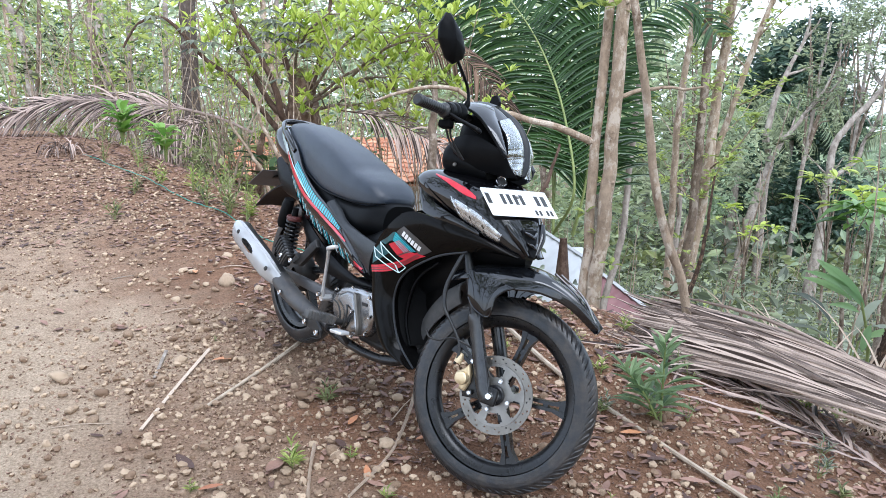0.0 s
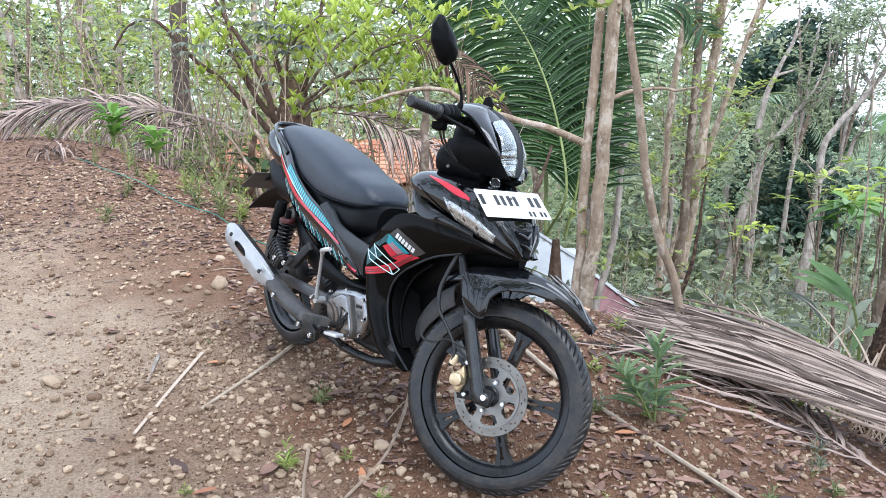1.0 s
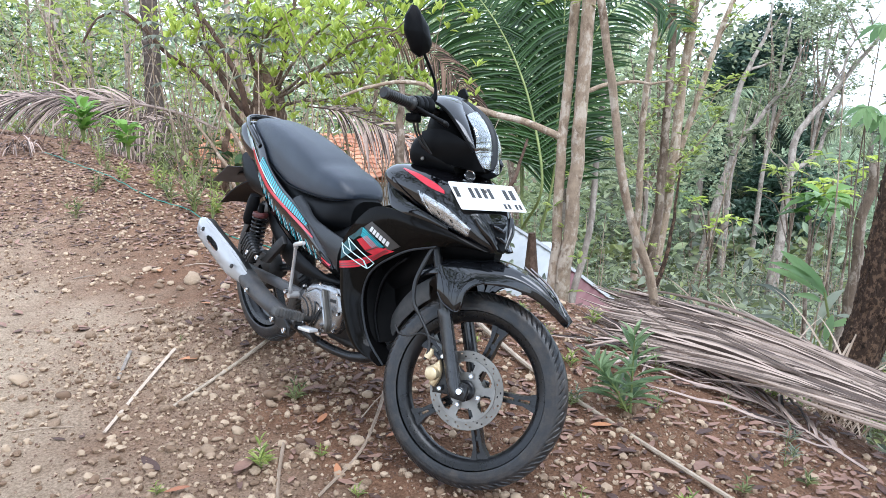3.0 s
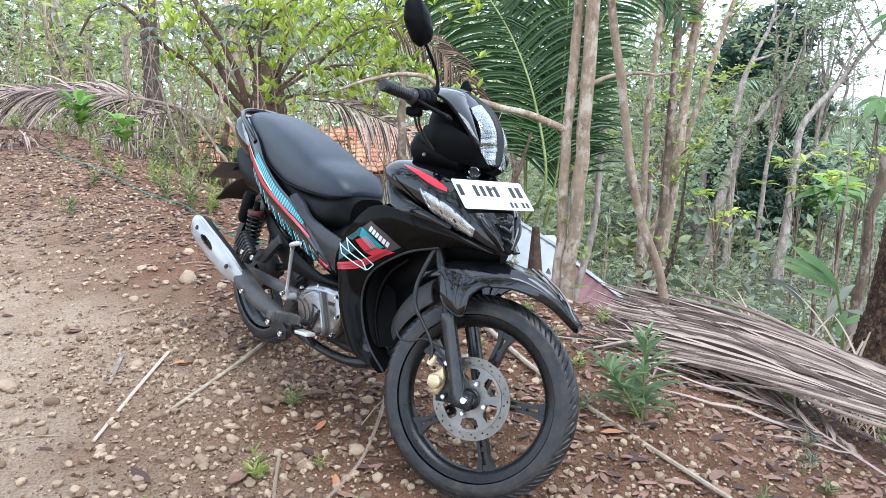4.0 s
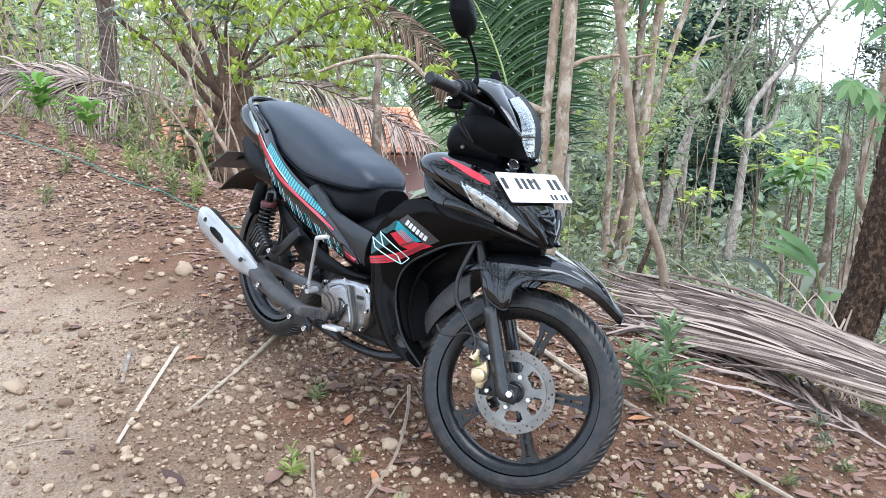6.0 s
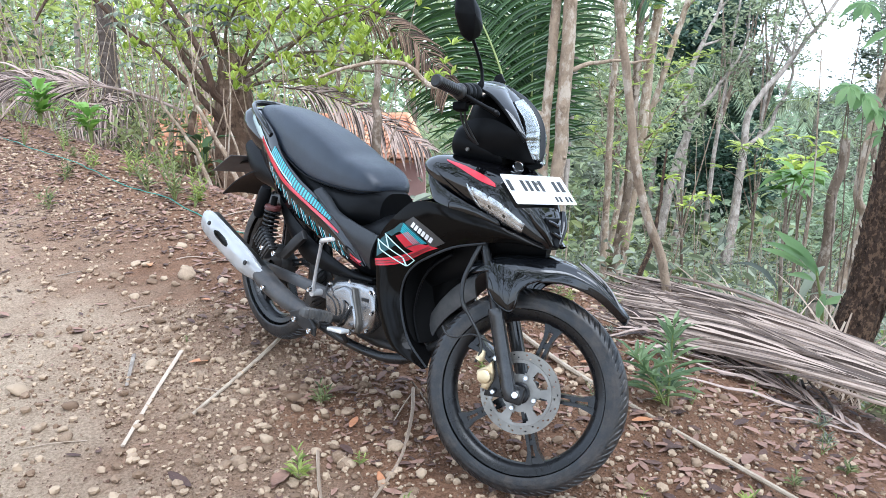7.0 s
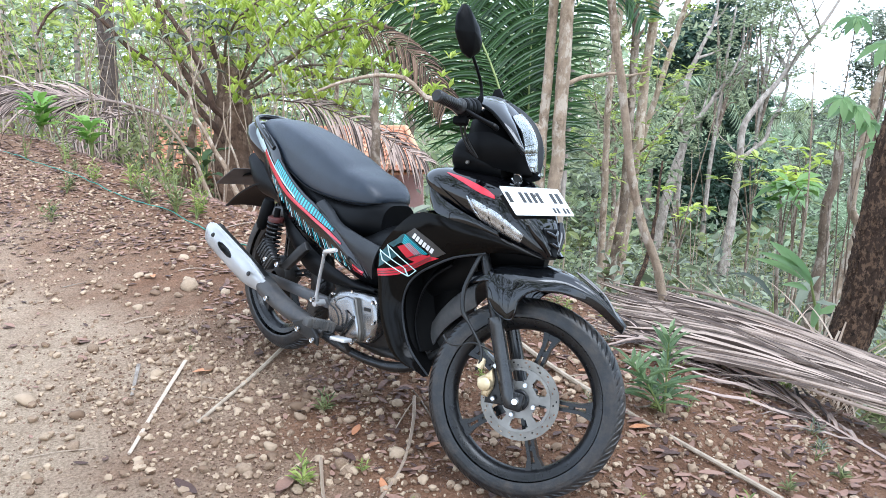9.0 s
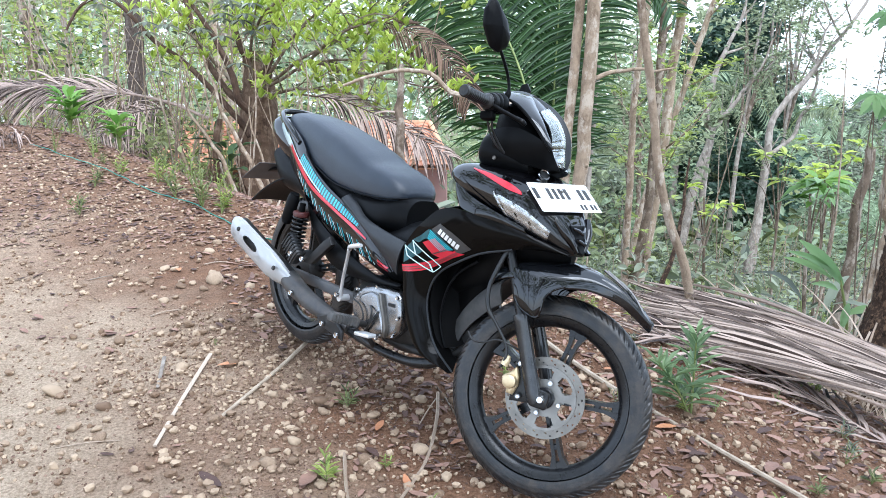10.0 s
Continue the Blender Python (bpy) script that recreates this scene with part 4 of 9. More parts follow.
def build_bike():
    bike = thing("motorcycle", BIKE_POSE, "black underbone motorcycle with red and teal stripes on its stand", "motorcycle")

    # wheels
    front = wheel("front_wheel", AXLE_F, 0.279, 0.036, bike, True, radians(80))
    rear = wheel("rear_wheel", (0, 0, 0.288), 0.288, 0.042, bike, False, radians(20))
    c = AXLE_F + Vector((0, -0.046, 0))
    g = disc_ring(c, [0.082, 0.085, 0.088, 0.092, 0.096, 0.100, 0.104, 0.11], 108, lambda i, j: (j == 1 and i % 6 == 0) or (j == 3 and i % 6 == 2) or (j == 5 and i % 6 == 4), 0.004)
    part("brake_disc", turned(g), STEEL, front, "drilled steel brake disc")
    g = disc_ring(c + Vector((0, -0.003, 0)), [0.018, 0.036, 0.050, 0.055, 0.066, 0.076, 0.080, 0.087], 72, lambda i, j: (i % 12 in (6, 7, 8, 9, 10, 11) and j in (2, 5)) or (i % 12 != 2 and i % 12 not in (1, 3, 4) and j in (3, 4)), 0.005)
    part("disc_carrier", turned(g), DISC_GREY, front, "silver disc carrier with six windows")
    for s in range(4):
        a = radians(-8 + s * 89)
        g = Geo()
        bolt(g, c + Vector((0.044 * math.cos(a), -0.008, 0.044 * math.sin(a))), (0, -1, 0), 0.0075, 0.006)
        part("disc_bolt", turned(g), CHROME, front)
    g = Geo().lathe([(0.008, -0.012), (0.026, -0.012), (0.029, -0.009), (0.029, 0.0)], c + Vector((0, -0.004, 0)), (0, 1, 0), 28)
    part("hub_seal", turned(g), ALLOY_BLACK, front)
    g = Geo().lathe([(0, -0.02), (0.008, -0.02), (0.012, -0.014), (0.012, 0), (0.017, 0), (0.02, 0.012), (0.02, 0.04), (0, 0.04)], AXLE_F + Vector((0, -0.082, 0)), (0, 1, 0), 24)
    part("axle_nut", turned(g), CHROME, front)
    g = Geo().lathe([(0.02, -0.06), (0.07, -0.055), (0.078, -0.045), (0.078, 0.0), (0.06, 0.01)], (0, 0, 0.288), (0, 1, 0), 40)
    part("brake_drum", g, DARK_METAL, rear)

    # fork, mudguard, caliper
    for y in (-0.082, 0.082):
        d = Vector((-math.sin(RAKE), 0, math.cos(RAKE)))
        b = Vector((1.232, y, 0.262))
        leg = Geo()
        p = [b + d * t for t in (0, 0.012, 0.03, 0.22, 0.225, 0.24)]
        leg.tube([q[:] for q in p], [0.016, 0.0195, 0.0205, 0.0205, 0.0225, 0.0205], 20)
        fork = part("fork_leg", turned(leg), FORK_DUSTY, bike, "dusty black telescopic fork leg")
        part("stanchion", turned(Geo().tube([(b + d * t)[:] for t in (0.23, 0.62)], 0.0135, 16)), ALLOY_BLACK, fork)
        lug = Geo().box((0.05, 0.02, 0.05), Matrix.Translation((1.24, y, 0.277)), 0.008, 2)
        part("axle_lug", turned(lug), ALLOY_BLACK, fork)
    crest = [(1.02, 0, 0.575), (1.075, 0, 0.615), (1.145, 0, 0.642), (1.235, 0, 0.655), (1.31, 0, 0.638), (1.398, 0, 0.588), (1.456, 0, 0.535)]
    rim = [(1.02, -0.088, 0.545), (1.09, -0.104, 0.572), (1.15, -0.107, 0.578), (1.215, -0.098, 0.580), (1.285, -0.078, 0.592), (1.365, -0.05, 0.580), (1.454, -0.012, 0.531)]
    flange_a = [(1.080, -0.107, 0.595), (1.092, -0.110, 0.560), (1.103, -0.108, 0.520), (1.125, -0.105, 0.497), (1.158, -0.102, 0.484)]
    flange_b = [(1.225, -0.099, 0.584), (1.198, -0.106, 0.564), (1.183, -0.110, 0.538), (1.182, -0.107, 0.508), (1.176, -0.102, 0.487)]
    fender = None
    for flip in (False, True):
        half = mirrored if flip else (lambda q: q)
        g = half(ribbon(crest, rim, 72, 40, 0.026, 0.004, (0.15, -0.75, 0.65), (0, 0.6, -0.8), 3))
        if fender is None:
            fender = part("front_mudguard", turned(g), PAINT_STREAKED, bike, "glossy black front mudguard with streaks of dust and painted sky reflection")
        else:
            part("mudguard_half", turned(g), PAINT_STREAKED, fender)
        g = half(ribbon(flange_a, flange_b, 24, 12, 0.008, 0.004))
        part("fork_flange", turned(g), PAINT, fender)
        g = half(Geo().tube(spline(flange_b + [(1.166, -0.102, 0.483)] + flange_a[::-1][:3], 40), 0.003, 8))
        part("flange_lip", turned(g), PAINT, fender)
        g = half(Geo().tube(spline([(1.30, -0.03, 0.655), (1.38, -0.028, 0.614), (1.44, -0.012, 0.556)], 12), 0.0035, 6))
        part("ridge", turned(g), PAINT, fender)
    g = Geo()
    g.slab([(-0.009, -0.036), (0.010, -0.037), (0.018, -0.01), (0.016, 0.016), (0.003, 0.042), (-0.009, 0.024), (-0.03, 0.006), (-0.03, -0.005), (-0.011, -0.011)], 0.026, Matrix.Translation((1.155, -0.062, 0.30)) @ Matrix.Rotation(radians(90), 4, "X"), 0.008, 3)
    cal = part("brake_caliper", turned(g), GOLD, bike, "gold front brake caliper")
    g = Geo().lathe([(0, 0.014), (0.013, 0.014), (0.018, 0.010), (0.0195, 0.0), (0.0195, -0.01)], (1.152, -0.094, 0.298), (0, -1, 0), 28)
    part("piston_cover", turned(g), GOLD, cal)
    g = Geo()
    g.tube([(1.124, -0.092, 0.335), (1.128, -0.092, 0.352), (1.13, -0.092, 0.362)], [0.011, 0.011, 0.006], 12)
    part("bleed_cap", turned(g), GOLD, cal)
    g = Geo()
    g.slab([(-0.02, -0.06), (0.035, -0.05), (0.02, 0.06), (-0.015, 0.085), (-0.03, 0.02)], 0.014, Matrix.Translation((1.178, -0.058, 0.305)) @ Matrix.Rotation(radians(90), 4, "X"), 0.004, 2)
    part("caliper_bracket", turned(g), ALLOY_BLACK, cal)
    for q in ((1.182, -0.078, 0.265), (1.165, -0.078, 0.352), (1.16, -0.078, 0.385)):
        g = Geo()
        bolt(g, q, (0, -1, 0), 0.008, 0.009)
        part("caliper_bolt", turned(g), CHROME, cal)
    hose = spline([(1.118, -0.094, 0.328), (1.125, -0.1, 0.357), (1.116, -0.1, 0.388), (1.071, -0.1, 0.437), (1.04, -0.1, 0.468), (1.026, -0.1, 0.52), (1.032, -0.1, 0.57), (1.05, -0.09, 0.66)], 36)
    part("brake_hose", turned(Geo().tube(hose, [0.0042] * 16 + [0.0062] * 20, 10)), RUBBER, bike, "black rubber brake hose")
    cable = spline([(1.15, -0.085, 0.385), (1.118, -0.1, 0.394), (1.088, -0.1, 0.394), (1.054, -0.1, 0.376), (1.021, -0.098, 0.373), (1.0, -0.09, 0.39)], 24)
    part("sensor_cable", turned(Geo().tube(cable, 0.003, 8)), RUBBER, bike)
    # added dark body for the shaded gap around the fork top, under the nose
    g = hull([(0.985, 0.62, 0.73, 0.045), (1.05, 0.61, 0.73, 0.07), (1.12, 0.62, 0.72, 0.072), (1.18, 0.635, 0.70, 0.055), (1.205, 0.65, 0.68, 0.03)], ROUND, 18, 12)
    part("fork_gap_filler", turned(g), PLASTIC_DEEP, bike, "matt black filler added to close the dark gap over the fork")

    # headlamp cowl and handlebar
    core = hull([(0.90, 0.93, 1.02, 0.06), (0.93, 0.90, 1.045, 0.085), (0.98, 0.875, 1.035, 0.09), (1.03, 0.873, 1.0, 0.082), (1.07, 0.876, 0.955, 0.065), (1.09, 0.882, 0.925, 0.045)], ROUND, 30, 14)
    head = part("headlamp_cowl", turned(core), PLASTIC_DEEP, bike, "black headlamp cowl")
    wing_hi = [(0.890, -0.055, 1.060), (0.93, -0.05, 1.068), (0.972, -0.050, 1.064), (1.005, -0.072, 1.034), (1.045, -0.092, 0.994), (1.078, -0.104, 0.948), (1.092, -0.118, 0.927)]
    wing_lo = [(0.915, -0.110, 1.037), (0.945, -0.128, 1.031), (0.975, -0.132, 1.020), (1.006, -0.132, 1.000), (1.042, -0.130, 0.971), (1.074, -0.126, 0.941), (1.093, -0.120, 0.924)]
    low_hi = [(0.912, -0.105, 0.944), (0.945, -0.118, 0.955), (0.985, -0.124, 0.960), (1.020, -0.126, 0.954), (1.060, -0.126, 0.941), (1.093, -0.120, 0.924)]
    low_lo = [(0.925, -0.080, 0.872), (0.965, -0.088, 0.870), (1.010, -0.088, 0.872), (1.050, -0.080, 0.872), (1.085, -0.066, 0.874), (1.110, -0.045, 0.882)]
    lens_a = [(1.018, -0.078, 1.022), (1.034, -0.087, 1.006), (1.058, -0.092, 0.985), (1.074, -0.094, 0.958), (1.081, -0.092, 0.934), (1.074, -0.089, 0.914), (1.088, -0.084, 0.899), (1.104, -0.062, 0.888)]
    rim_in = [(1.014, -0.012, 1.050), (1.038, -0.012, 1.036), (1.060, -0.012, 1.018), (1.086, -0.012, 0.985), (1.099, -0.012, 0.955), (1.103, -0.012, 0.940), (1.108, -0.012, 0.915), (1.107, -0.012, 0.891)]
    for flip in (False, True):
        half = mirrored if flip else (lambda q: q)
        wing = ribbon(wing_hi, wing_lo, 40, 24, 0.007, 0.006, (0.25, -0.6, 0.75), (0, 0.6, -0.5))
        part("cowl_wing", turned(half(wing)), PAINT_STREAKED, head, "glossy black upper wing")
        lip = Geo().tube(spline([Vector(q) + Vector((-0.003, 0.002, -0.003)) for q in wing_lo], 30), 0.004, 8)
        part("wing_lip", turned(half(lip)), PLASTIC, head)
        part("lower_cowl", turned(half(ribbon(low_hi, low_lo, 36, 14, 0.012, 0.006))), PLASTIC, head, "satin black lower cowl")
        back = ribbon(lens_a, rim_in, 48, 16, 0.006, 0.002, (0.9, -0.3, 0.3), (-0.9, 0.2, 0))
        for v in back.v:
            v[:, 0] -= 0.0022 * (np.arange(len(v)) % 4 == 0) + 0.0018 * (np.arange(len(v)) // 16 % 6 == 1)
        part("reflector", turned(half(back)), REFLECTOR, head, "silver reflector", smooth=False)
        ls = part("lens", turned(half(ribbon(lens_a, rim_in, 48, 12, 0.016, 0.002, (0.9, -0.3, 0.3), (-0.9, 0.2, 0)))), GLASS, head, "clear headlamp lens")
        ls.visible_shadow = False
        brow = ribbon([(0.965, -0.052, 1.066), (0.992, -0.062, 1.046), (1.018, -0.080, 1.020)], [(0.968, -0.010, 1.070), (0.994, -0.011, 1.060), (1.018, -0.012, 1.048)], 16, 10, 0.004, 0.004, (0.4, -0.3, 0.85), (-0.3, 0, -0.9))
        part("brow", turned(half(brow)), PAINT, head, "glossy black brow over the lamp")
        trim = Geo().tube(spline(lens_a[:5], 30), 0.003, 8)
        part("lens_trim", turned(half(trim)), PLASTIC, head)
    rim_in = [(0.968, -0.012, 1.068)] + rim_in
    rim_out = [(x, -y, z) for x, y, z in rim_in]
    part("centre_strip", turned(ribbon(rim_in, rim_out, 40, 8, 0.014, 0.005, (0.8, 0, 0.5), (-1, 0, -0.3))), PLASTIC_GREY, head, "satin grey strip between the lamp halves")
    top_a = [(0.892, -0.056, 1.058), (0.93, -0.05, 1.066), (0.972, -0.05, 1.062)]
    part("top_cover", turned(ribbon(top_a, [(x, -y, z) for x, y, z in top_a], 16, 12, 0.016, 0.005, (0, 0, 1), (0, 0, -1))), PLASTIC_GREY, head, "satin black top cover")
    g = hull([(0.872, 0.868, 0.90, 0.06), (0.885, 0.846, 0.943, 0.09), (0.92, 0.838, 0.955, 0.10), (0.98, 0.842, 0.93, 0.098), (1.03, 0.85, 0.89, 0.08)], ROUND, 24, 14)
    neck = part("neck_cover", turned(g), PLASTIC, bike, "satin black neck cover")
    g = Geo()
    bolt(g, (0.936, -0.101, 0.869), (0, -1, 0), 0.006, 0.003)
    part("screw", turned(g), STEEL, neck)
    # bar, grips, levers, mirror
    bar = part("handlebar", turned(Geo().tube(spline([(0.897, -0.345, 0.988), (0.918, -0.22, 0.995), (0.925, -0.1, 1.01), (0.925, 0.1, 1.01), (0.918, 0.22, 0.995), (0.897, 0.345, 0.988)], 30), 0.011, 12)), DARK_METAL, bike)
    for sgn in (-1, 1):
        pts = spline([(0.897, sgn * 0.345, 0.988), (0.905, sgn * 0.30, 0.990), (0.918, sgn * 0.22, 0.995)], 44)
        rad = [0.0135 if i < 2 else (0.0165 if i < 4 else 0.0140 + 0.0012 * (i % 3 == 0)) for i in range(40)] + [0.019, 0.021, 0.021, 0.019]
        part("grip", turned(Geo().tube(pts, rad, 20)), RUBBER, bar, "ribbed black rubber grip")
        along = [(0.918 + 0.007 * u, sgn * (0.214 - 0.075 * u), 0.996 + 0.014 * u) for u in (0, 0.06, 0.25, 0.3, 0.36, 0.5, 0.55, 0.61, 0.9, 1.0)]
        g = Geo().tube(along, [0.019, 0.024, 0.0255, 0.0235, 0.0265, 0.0275, 0.025, 0.0285, 0.029, 0.022], 24)
        part("switch_housing", turned(g), PLASTIC, bar)
        g = Geo().box((0.036, 0.034, 0.022), Matrix.Translation((0.918, sgn * 0.19, 0.963)) @ Matrix.Rotation(radians(-12), 4, "Y"), 0.005, 2)
        g.box((0.02, 0.02, 0.02), Matrix.Translation((0.918, sgn * 0.19, 0.979)), 0.004, 1)
        part("switch_block", turned(g), PLASTIC_DEEP, bar)
    g = Geo().tube(spline([(0.912, -0.222, 0.986), (0.928, -0.214, 0.990), (0.955, -0.200, 0.983), (0.985, -0.185, 0.976), (1.009, -0.175, 0.970), (1.020, -0.171, 0.963)], 24), [0.006, 0.007] + [0.0075] * 14 + [0.008, 0.0085, 0.009, 0.0095, 0.010, 0.010, 0.009, 0.005], 12, flat=0.75)
    lever = part("brake_lever", turned(g), PLASTIC, bar, "satin black brake lever")
    g = Geo()
    bolt(g, (1.012, -0.182, 0.972), (0.2, -1, 0.3), 0.005, 0.003)
    part("lever_screw", turned(g), DARK_METAL, lever)
    for run in (((0.915, -0.18, 0.955), (0.925, -0.16, 0.927), (0.942, -0.14, 0.903), (0.959, -0.112, 0.887)), ((0.928, -0.18, 0.958), (0.931, -0.165, 0.935), (0.944, -0.14, 0.912), (0.964, -0.112, 0.886))):
        part("control_cable", turned(Geo().tube(spline(run, 16), 0.0032, 8)), RUBBER, bar)
    g = Geo().tube(spline([(0.934, -0.138, 1.030), (0.937, -0.140, 1.049), (0.929, -0.150, 1.081), (0.919, -0.190, 1.114), (0.909, -0.225, 1.139)], 22), [0.009, 0.0092, 0.009, 0.008, 0.0055] + [0.0045] * 17, 10)
    mir = part("mirror", turned(g), PLASTIC, bike, "black rear-view mirror on a thin stem")
    outline = [(-0.046, 0.068), (-0.03, 0.07), (0.03, 0.03), (0.06, -0.015), (0.058, -0.04), (0.03, -0.068), (0.0, -0.06), (-0.045, -0.012), (-0.056, 0.03)]
    ring = outline + outline[:1]
    sm = 0.88 * np.array([(a[0] + (b[0] - a[0]) * t, a[1] + (b[1] - a[1]) * t, 0) for a, b in zip(ring[:-1], ring[1:]) for t in (0.08, 0.36, 0.64, 0.92)])
    rings = []
    for d, s in ((0.0, 0.96), (0.004, 1.0), (0.012, 0.99), (0.022, 0.8), (0.028, 0.5), (0.032, 0.25), (0.034, 0.02)):
        rings.append([(q[0] * s, q[1] * s, d) for q in sm])
    g = Geo().grid(np.array(rings), wrap_v=True)
    mp = Matrix.Translation((0.905, -0.287, 1.172)) @ Matrix.Rotation(radians(-28), 4, "Z") @ Matrix.Rotation(radians(90), 4, "Z") @ Matrix.Rotation(radians(90), 4, "X") @ Matrix.Rotation(radians(0), 4, "Z")
    for i, v in enumerate(g.v):
        w = np.c_[v, np.ones(len(v))] @ np.array(mp).T
        g.v[i] = w[:, :3]
    part("mirror_shell", turned(g), PLASTIC, mir, "pointed black mirror housing")
    g = Geo().grid(np.array([[(q[0] * s, q[1] * s, 0.001) for q in sm] for s in (0.95, 0.5, 0.01)]), wrap_v=True)
    for i, v in enumerate(g.v):
        w = np.c_[v, np.ones(len(v))] @ np.array(mp).T
        g.v[i] = w[:, :3]
    part("mirror_glass", turned(g), CHROME, mir)
    g = Geo().slab([(-0.018, -0.02), (0.016, -0.02), (0.02, 0.008), (0.004, 0.028), (-0.012, 0.02)], 0.02, Matrix.Translation((0.884, 0.15, 1.110)) @ Matrix.Rotation(radians(90), 4, "X"), 0.004, 2)
    g.tube([(0.925, 0.14, 1.01), (0.89, 0.145, 1.095)], 0.009, 10)
    part("mirror_mount", turned(g), PLASTIC, bike, "black stub where the second mirror is missing")

    # front cowl
    nose_prof = [(0, 1), (0.5, 0.985), (0.8, 0.9), (0.96, 0.68), (1, 0.5), (0.93, 0.28), (0.7, 0.06), (0, 0)]
    nose = hull([(0.825, 0.818, 0.846, 0.118), (0.86, 0.786, 0.860, 0.149), (0.90, 0.760, 0.868, 0.158), (0.98, 0.738, 0.868, 0.155), (1.06, 0.722, 0.86, 0.142), (1.13, 0.70, 0.835, 0.115), (1.18, 0.685, 0.79, 0.085), (1.22, 0.672, 0.745, 0.052), (1.24, 0.675, 0.71, 0.025)], nose_prof, 56, 24)
    nose_tree = tree_of([nose])
    nc = part("front_cowl", nose, PAINT, bike, "glossy black front cowl")
    up, lo = [(0.905, 0.833), (0.98, 0.818), (1.06, 0.80), (1.13, 0.775), (1.19, 0.735)], [(0.91, 0.824), (0.98, 0.792), (1.06, 0.755), (1.13, 0.728), (1.185, 0.712)]
    cut = [(1.03, 0.806), (1.09, 0.790), (1.13, 0.775), (1.19, 0.735)], [(1.075, 0.75), (1.10, 0.739), (1.13, 0.728), (1.185, 0.712)]
    part("signal_housing", draped(up, lo, nose_tree, 30, 8, 0.001), PAINT, nc, "dark glossy turn signal housing")
    facets = draped(cut[0], cut[1], nose_tree, 20, 8, 0.0025)
    for v in facets.v:
        v[:, 1] += 0.0014 * (np.arange(len(v)) % 4 == 0) + 0.0016 * (np.arange(len(v)) // 8 % 6 == 1)
    part("signal_reflector", facets, REFLECTOR_DIM, nc, "silver reflector of the turn signal", smooth=False)
    sg = part("turn_signal", draped(cut[0], cut[1], nose_tree, 30, 8, 0.006), GLASS, nc, "long clear turn signal lens")
    sg.visible_shadow = False
    for a, b in ((up, [(x, z + 0.006) for x, z in up]), (lo, [(x, z - 0.007) for x, z in lo])):
        part("lens_trim", draped(a, b, nose_tree, 30, 3, 0.004), PAINT, nc)
    g = mirrored(draped(up, lo, nose_tree, 30, 8, 0.006))
    part("turn_signal", g, CHROME, nc)
    part("red_stripe", draped([(0.93, 0.852), (1.0, 0.847), (1.07, 0.833), (1.10, 0.82)], [(0.93, 0.85), (1.0, 0.836), (1.07, 0.818), (1.105, 0.812)], nose_tree, 24, 4, 0.002), RED, nc)
    # air scoops in the nose
    for s in (-1, 1):
        g = Geo().tube(spline([(1.195, s * 0.066, 0.765), (1.222, s * 0.046, 0.73), (1.242, s * 0.015, 0.688)], 12), [0.009, 0.01, 0.011, 0.012, 0.012, 0.012, 0.011, 0.010, 0.009, 0.008, 0.007, 0.006], 10)
        part("nose_fin", g, PAINT, nc)
    g = Geo().slab([(-0.03, 0.03), (0.03, 0.03), (0.010, -0.045), (0, -0.05), (-0.010, -0.045)], 0.01, Matrix.Translation((1.222, 0, 0.725)) @ Matrix.Rotation(radians(90), 4, "Z") @ Matrix.Rotation(radians(65), 4, "X"), 0.002, 1)
    part("air_intake", g, PLASTIC, nc, "matt black air intake")
    im = Matrix.Translation((1.222, 0, 0.725)) @ Matrix.Rotation(radians(90), 4, "Z") @ Matrix.Rotation(radians(65), 4, "X")
    for h in (0.022, -0.008):
        w = 0.02 + 0.2 * h
        v = [im @ Vector(q) for q in ((-w, h, 0.012), (-w * 0.5, h - 0.008, 0.017), (0, h - 0.017, 0.02), (w * 0.5, h - 0.008, 0.017), (w, h, 0.012))]
        part("intake_fin", Geo().tube([q[:] for q in v], [0.003, 0.005, 0.006, 0.005, 0.003], 8), PAINT_STREAKED, nc)
    # number plate with its writing as plain bars
    pm = Matrix.Translation((1.155, 0.002, 0.818)) @ Matrix.Rotation(radians(90), 4, "Z") @ Matrix.Rotation(radians(39), 4, "X")
    corners = [(-0.126, -0.0455), (-0.122, -0.0495), (0.122, -0.0495), (0.126, -0.0455), (0.126, 0.0455), (0.122, 0.0495), (-0.122, 0.0495), (-0.126, 0.0455)]
    plate = part("number_plate", Geo().slab(corners, 0.0016, pm, 0.0005, 1), PLATE_WHITE, bike, "white number plate with black bars")
    marks = [(-0.112, 0.012, 0.018, 0.036), (-0.058, 0.012, 0.016, 0.036), (-0.034, 0.012, 0.016, 0.036), (-0.010, 0.012, 0.016, 0.036), (0.014, 0.012, 0.016, 0.036), (0.074, 0.012, 0.018, 0.036), (0.100, 0.012, 0.020, 0.036),
             (0.048, -0.032, 0.011, 0.018), (0.064, -0.032, 0.011, 0.018), (0.092, -0.032, 0.011, 0.018), (0.108, -0.032, 0.011, 0.018)]
    for x, y, w, h in marks:
        part("bar", Geo().box((w * 0.8, h, 0.001), pm @ Matrix.Translation((x, y, 0.0022)), 0.0002, 1), INK, plate)
    g = Geo()
    bolt(g, pm @ Vector((0, 0.02, 0.001)), pm.to_3x3() @ Vector((0, 0, 1)), 0.005, 0.003)
    part("plate_screw", g, STEEL, plate)
    em = Geo().lathe([(0, 0.004), (0.012, 0.004), (0.0135, 0.006), (0.0165, 0.006), (0.018, 0.003), (0.018, 0)], (1.078, -0.012, 0.866), (0.72, -0.3, 0.62), 32)
    part("emblem", em, CHROME, bike, "round silver emblem")
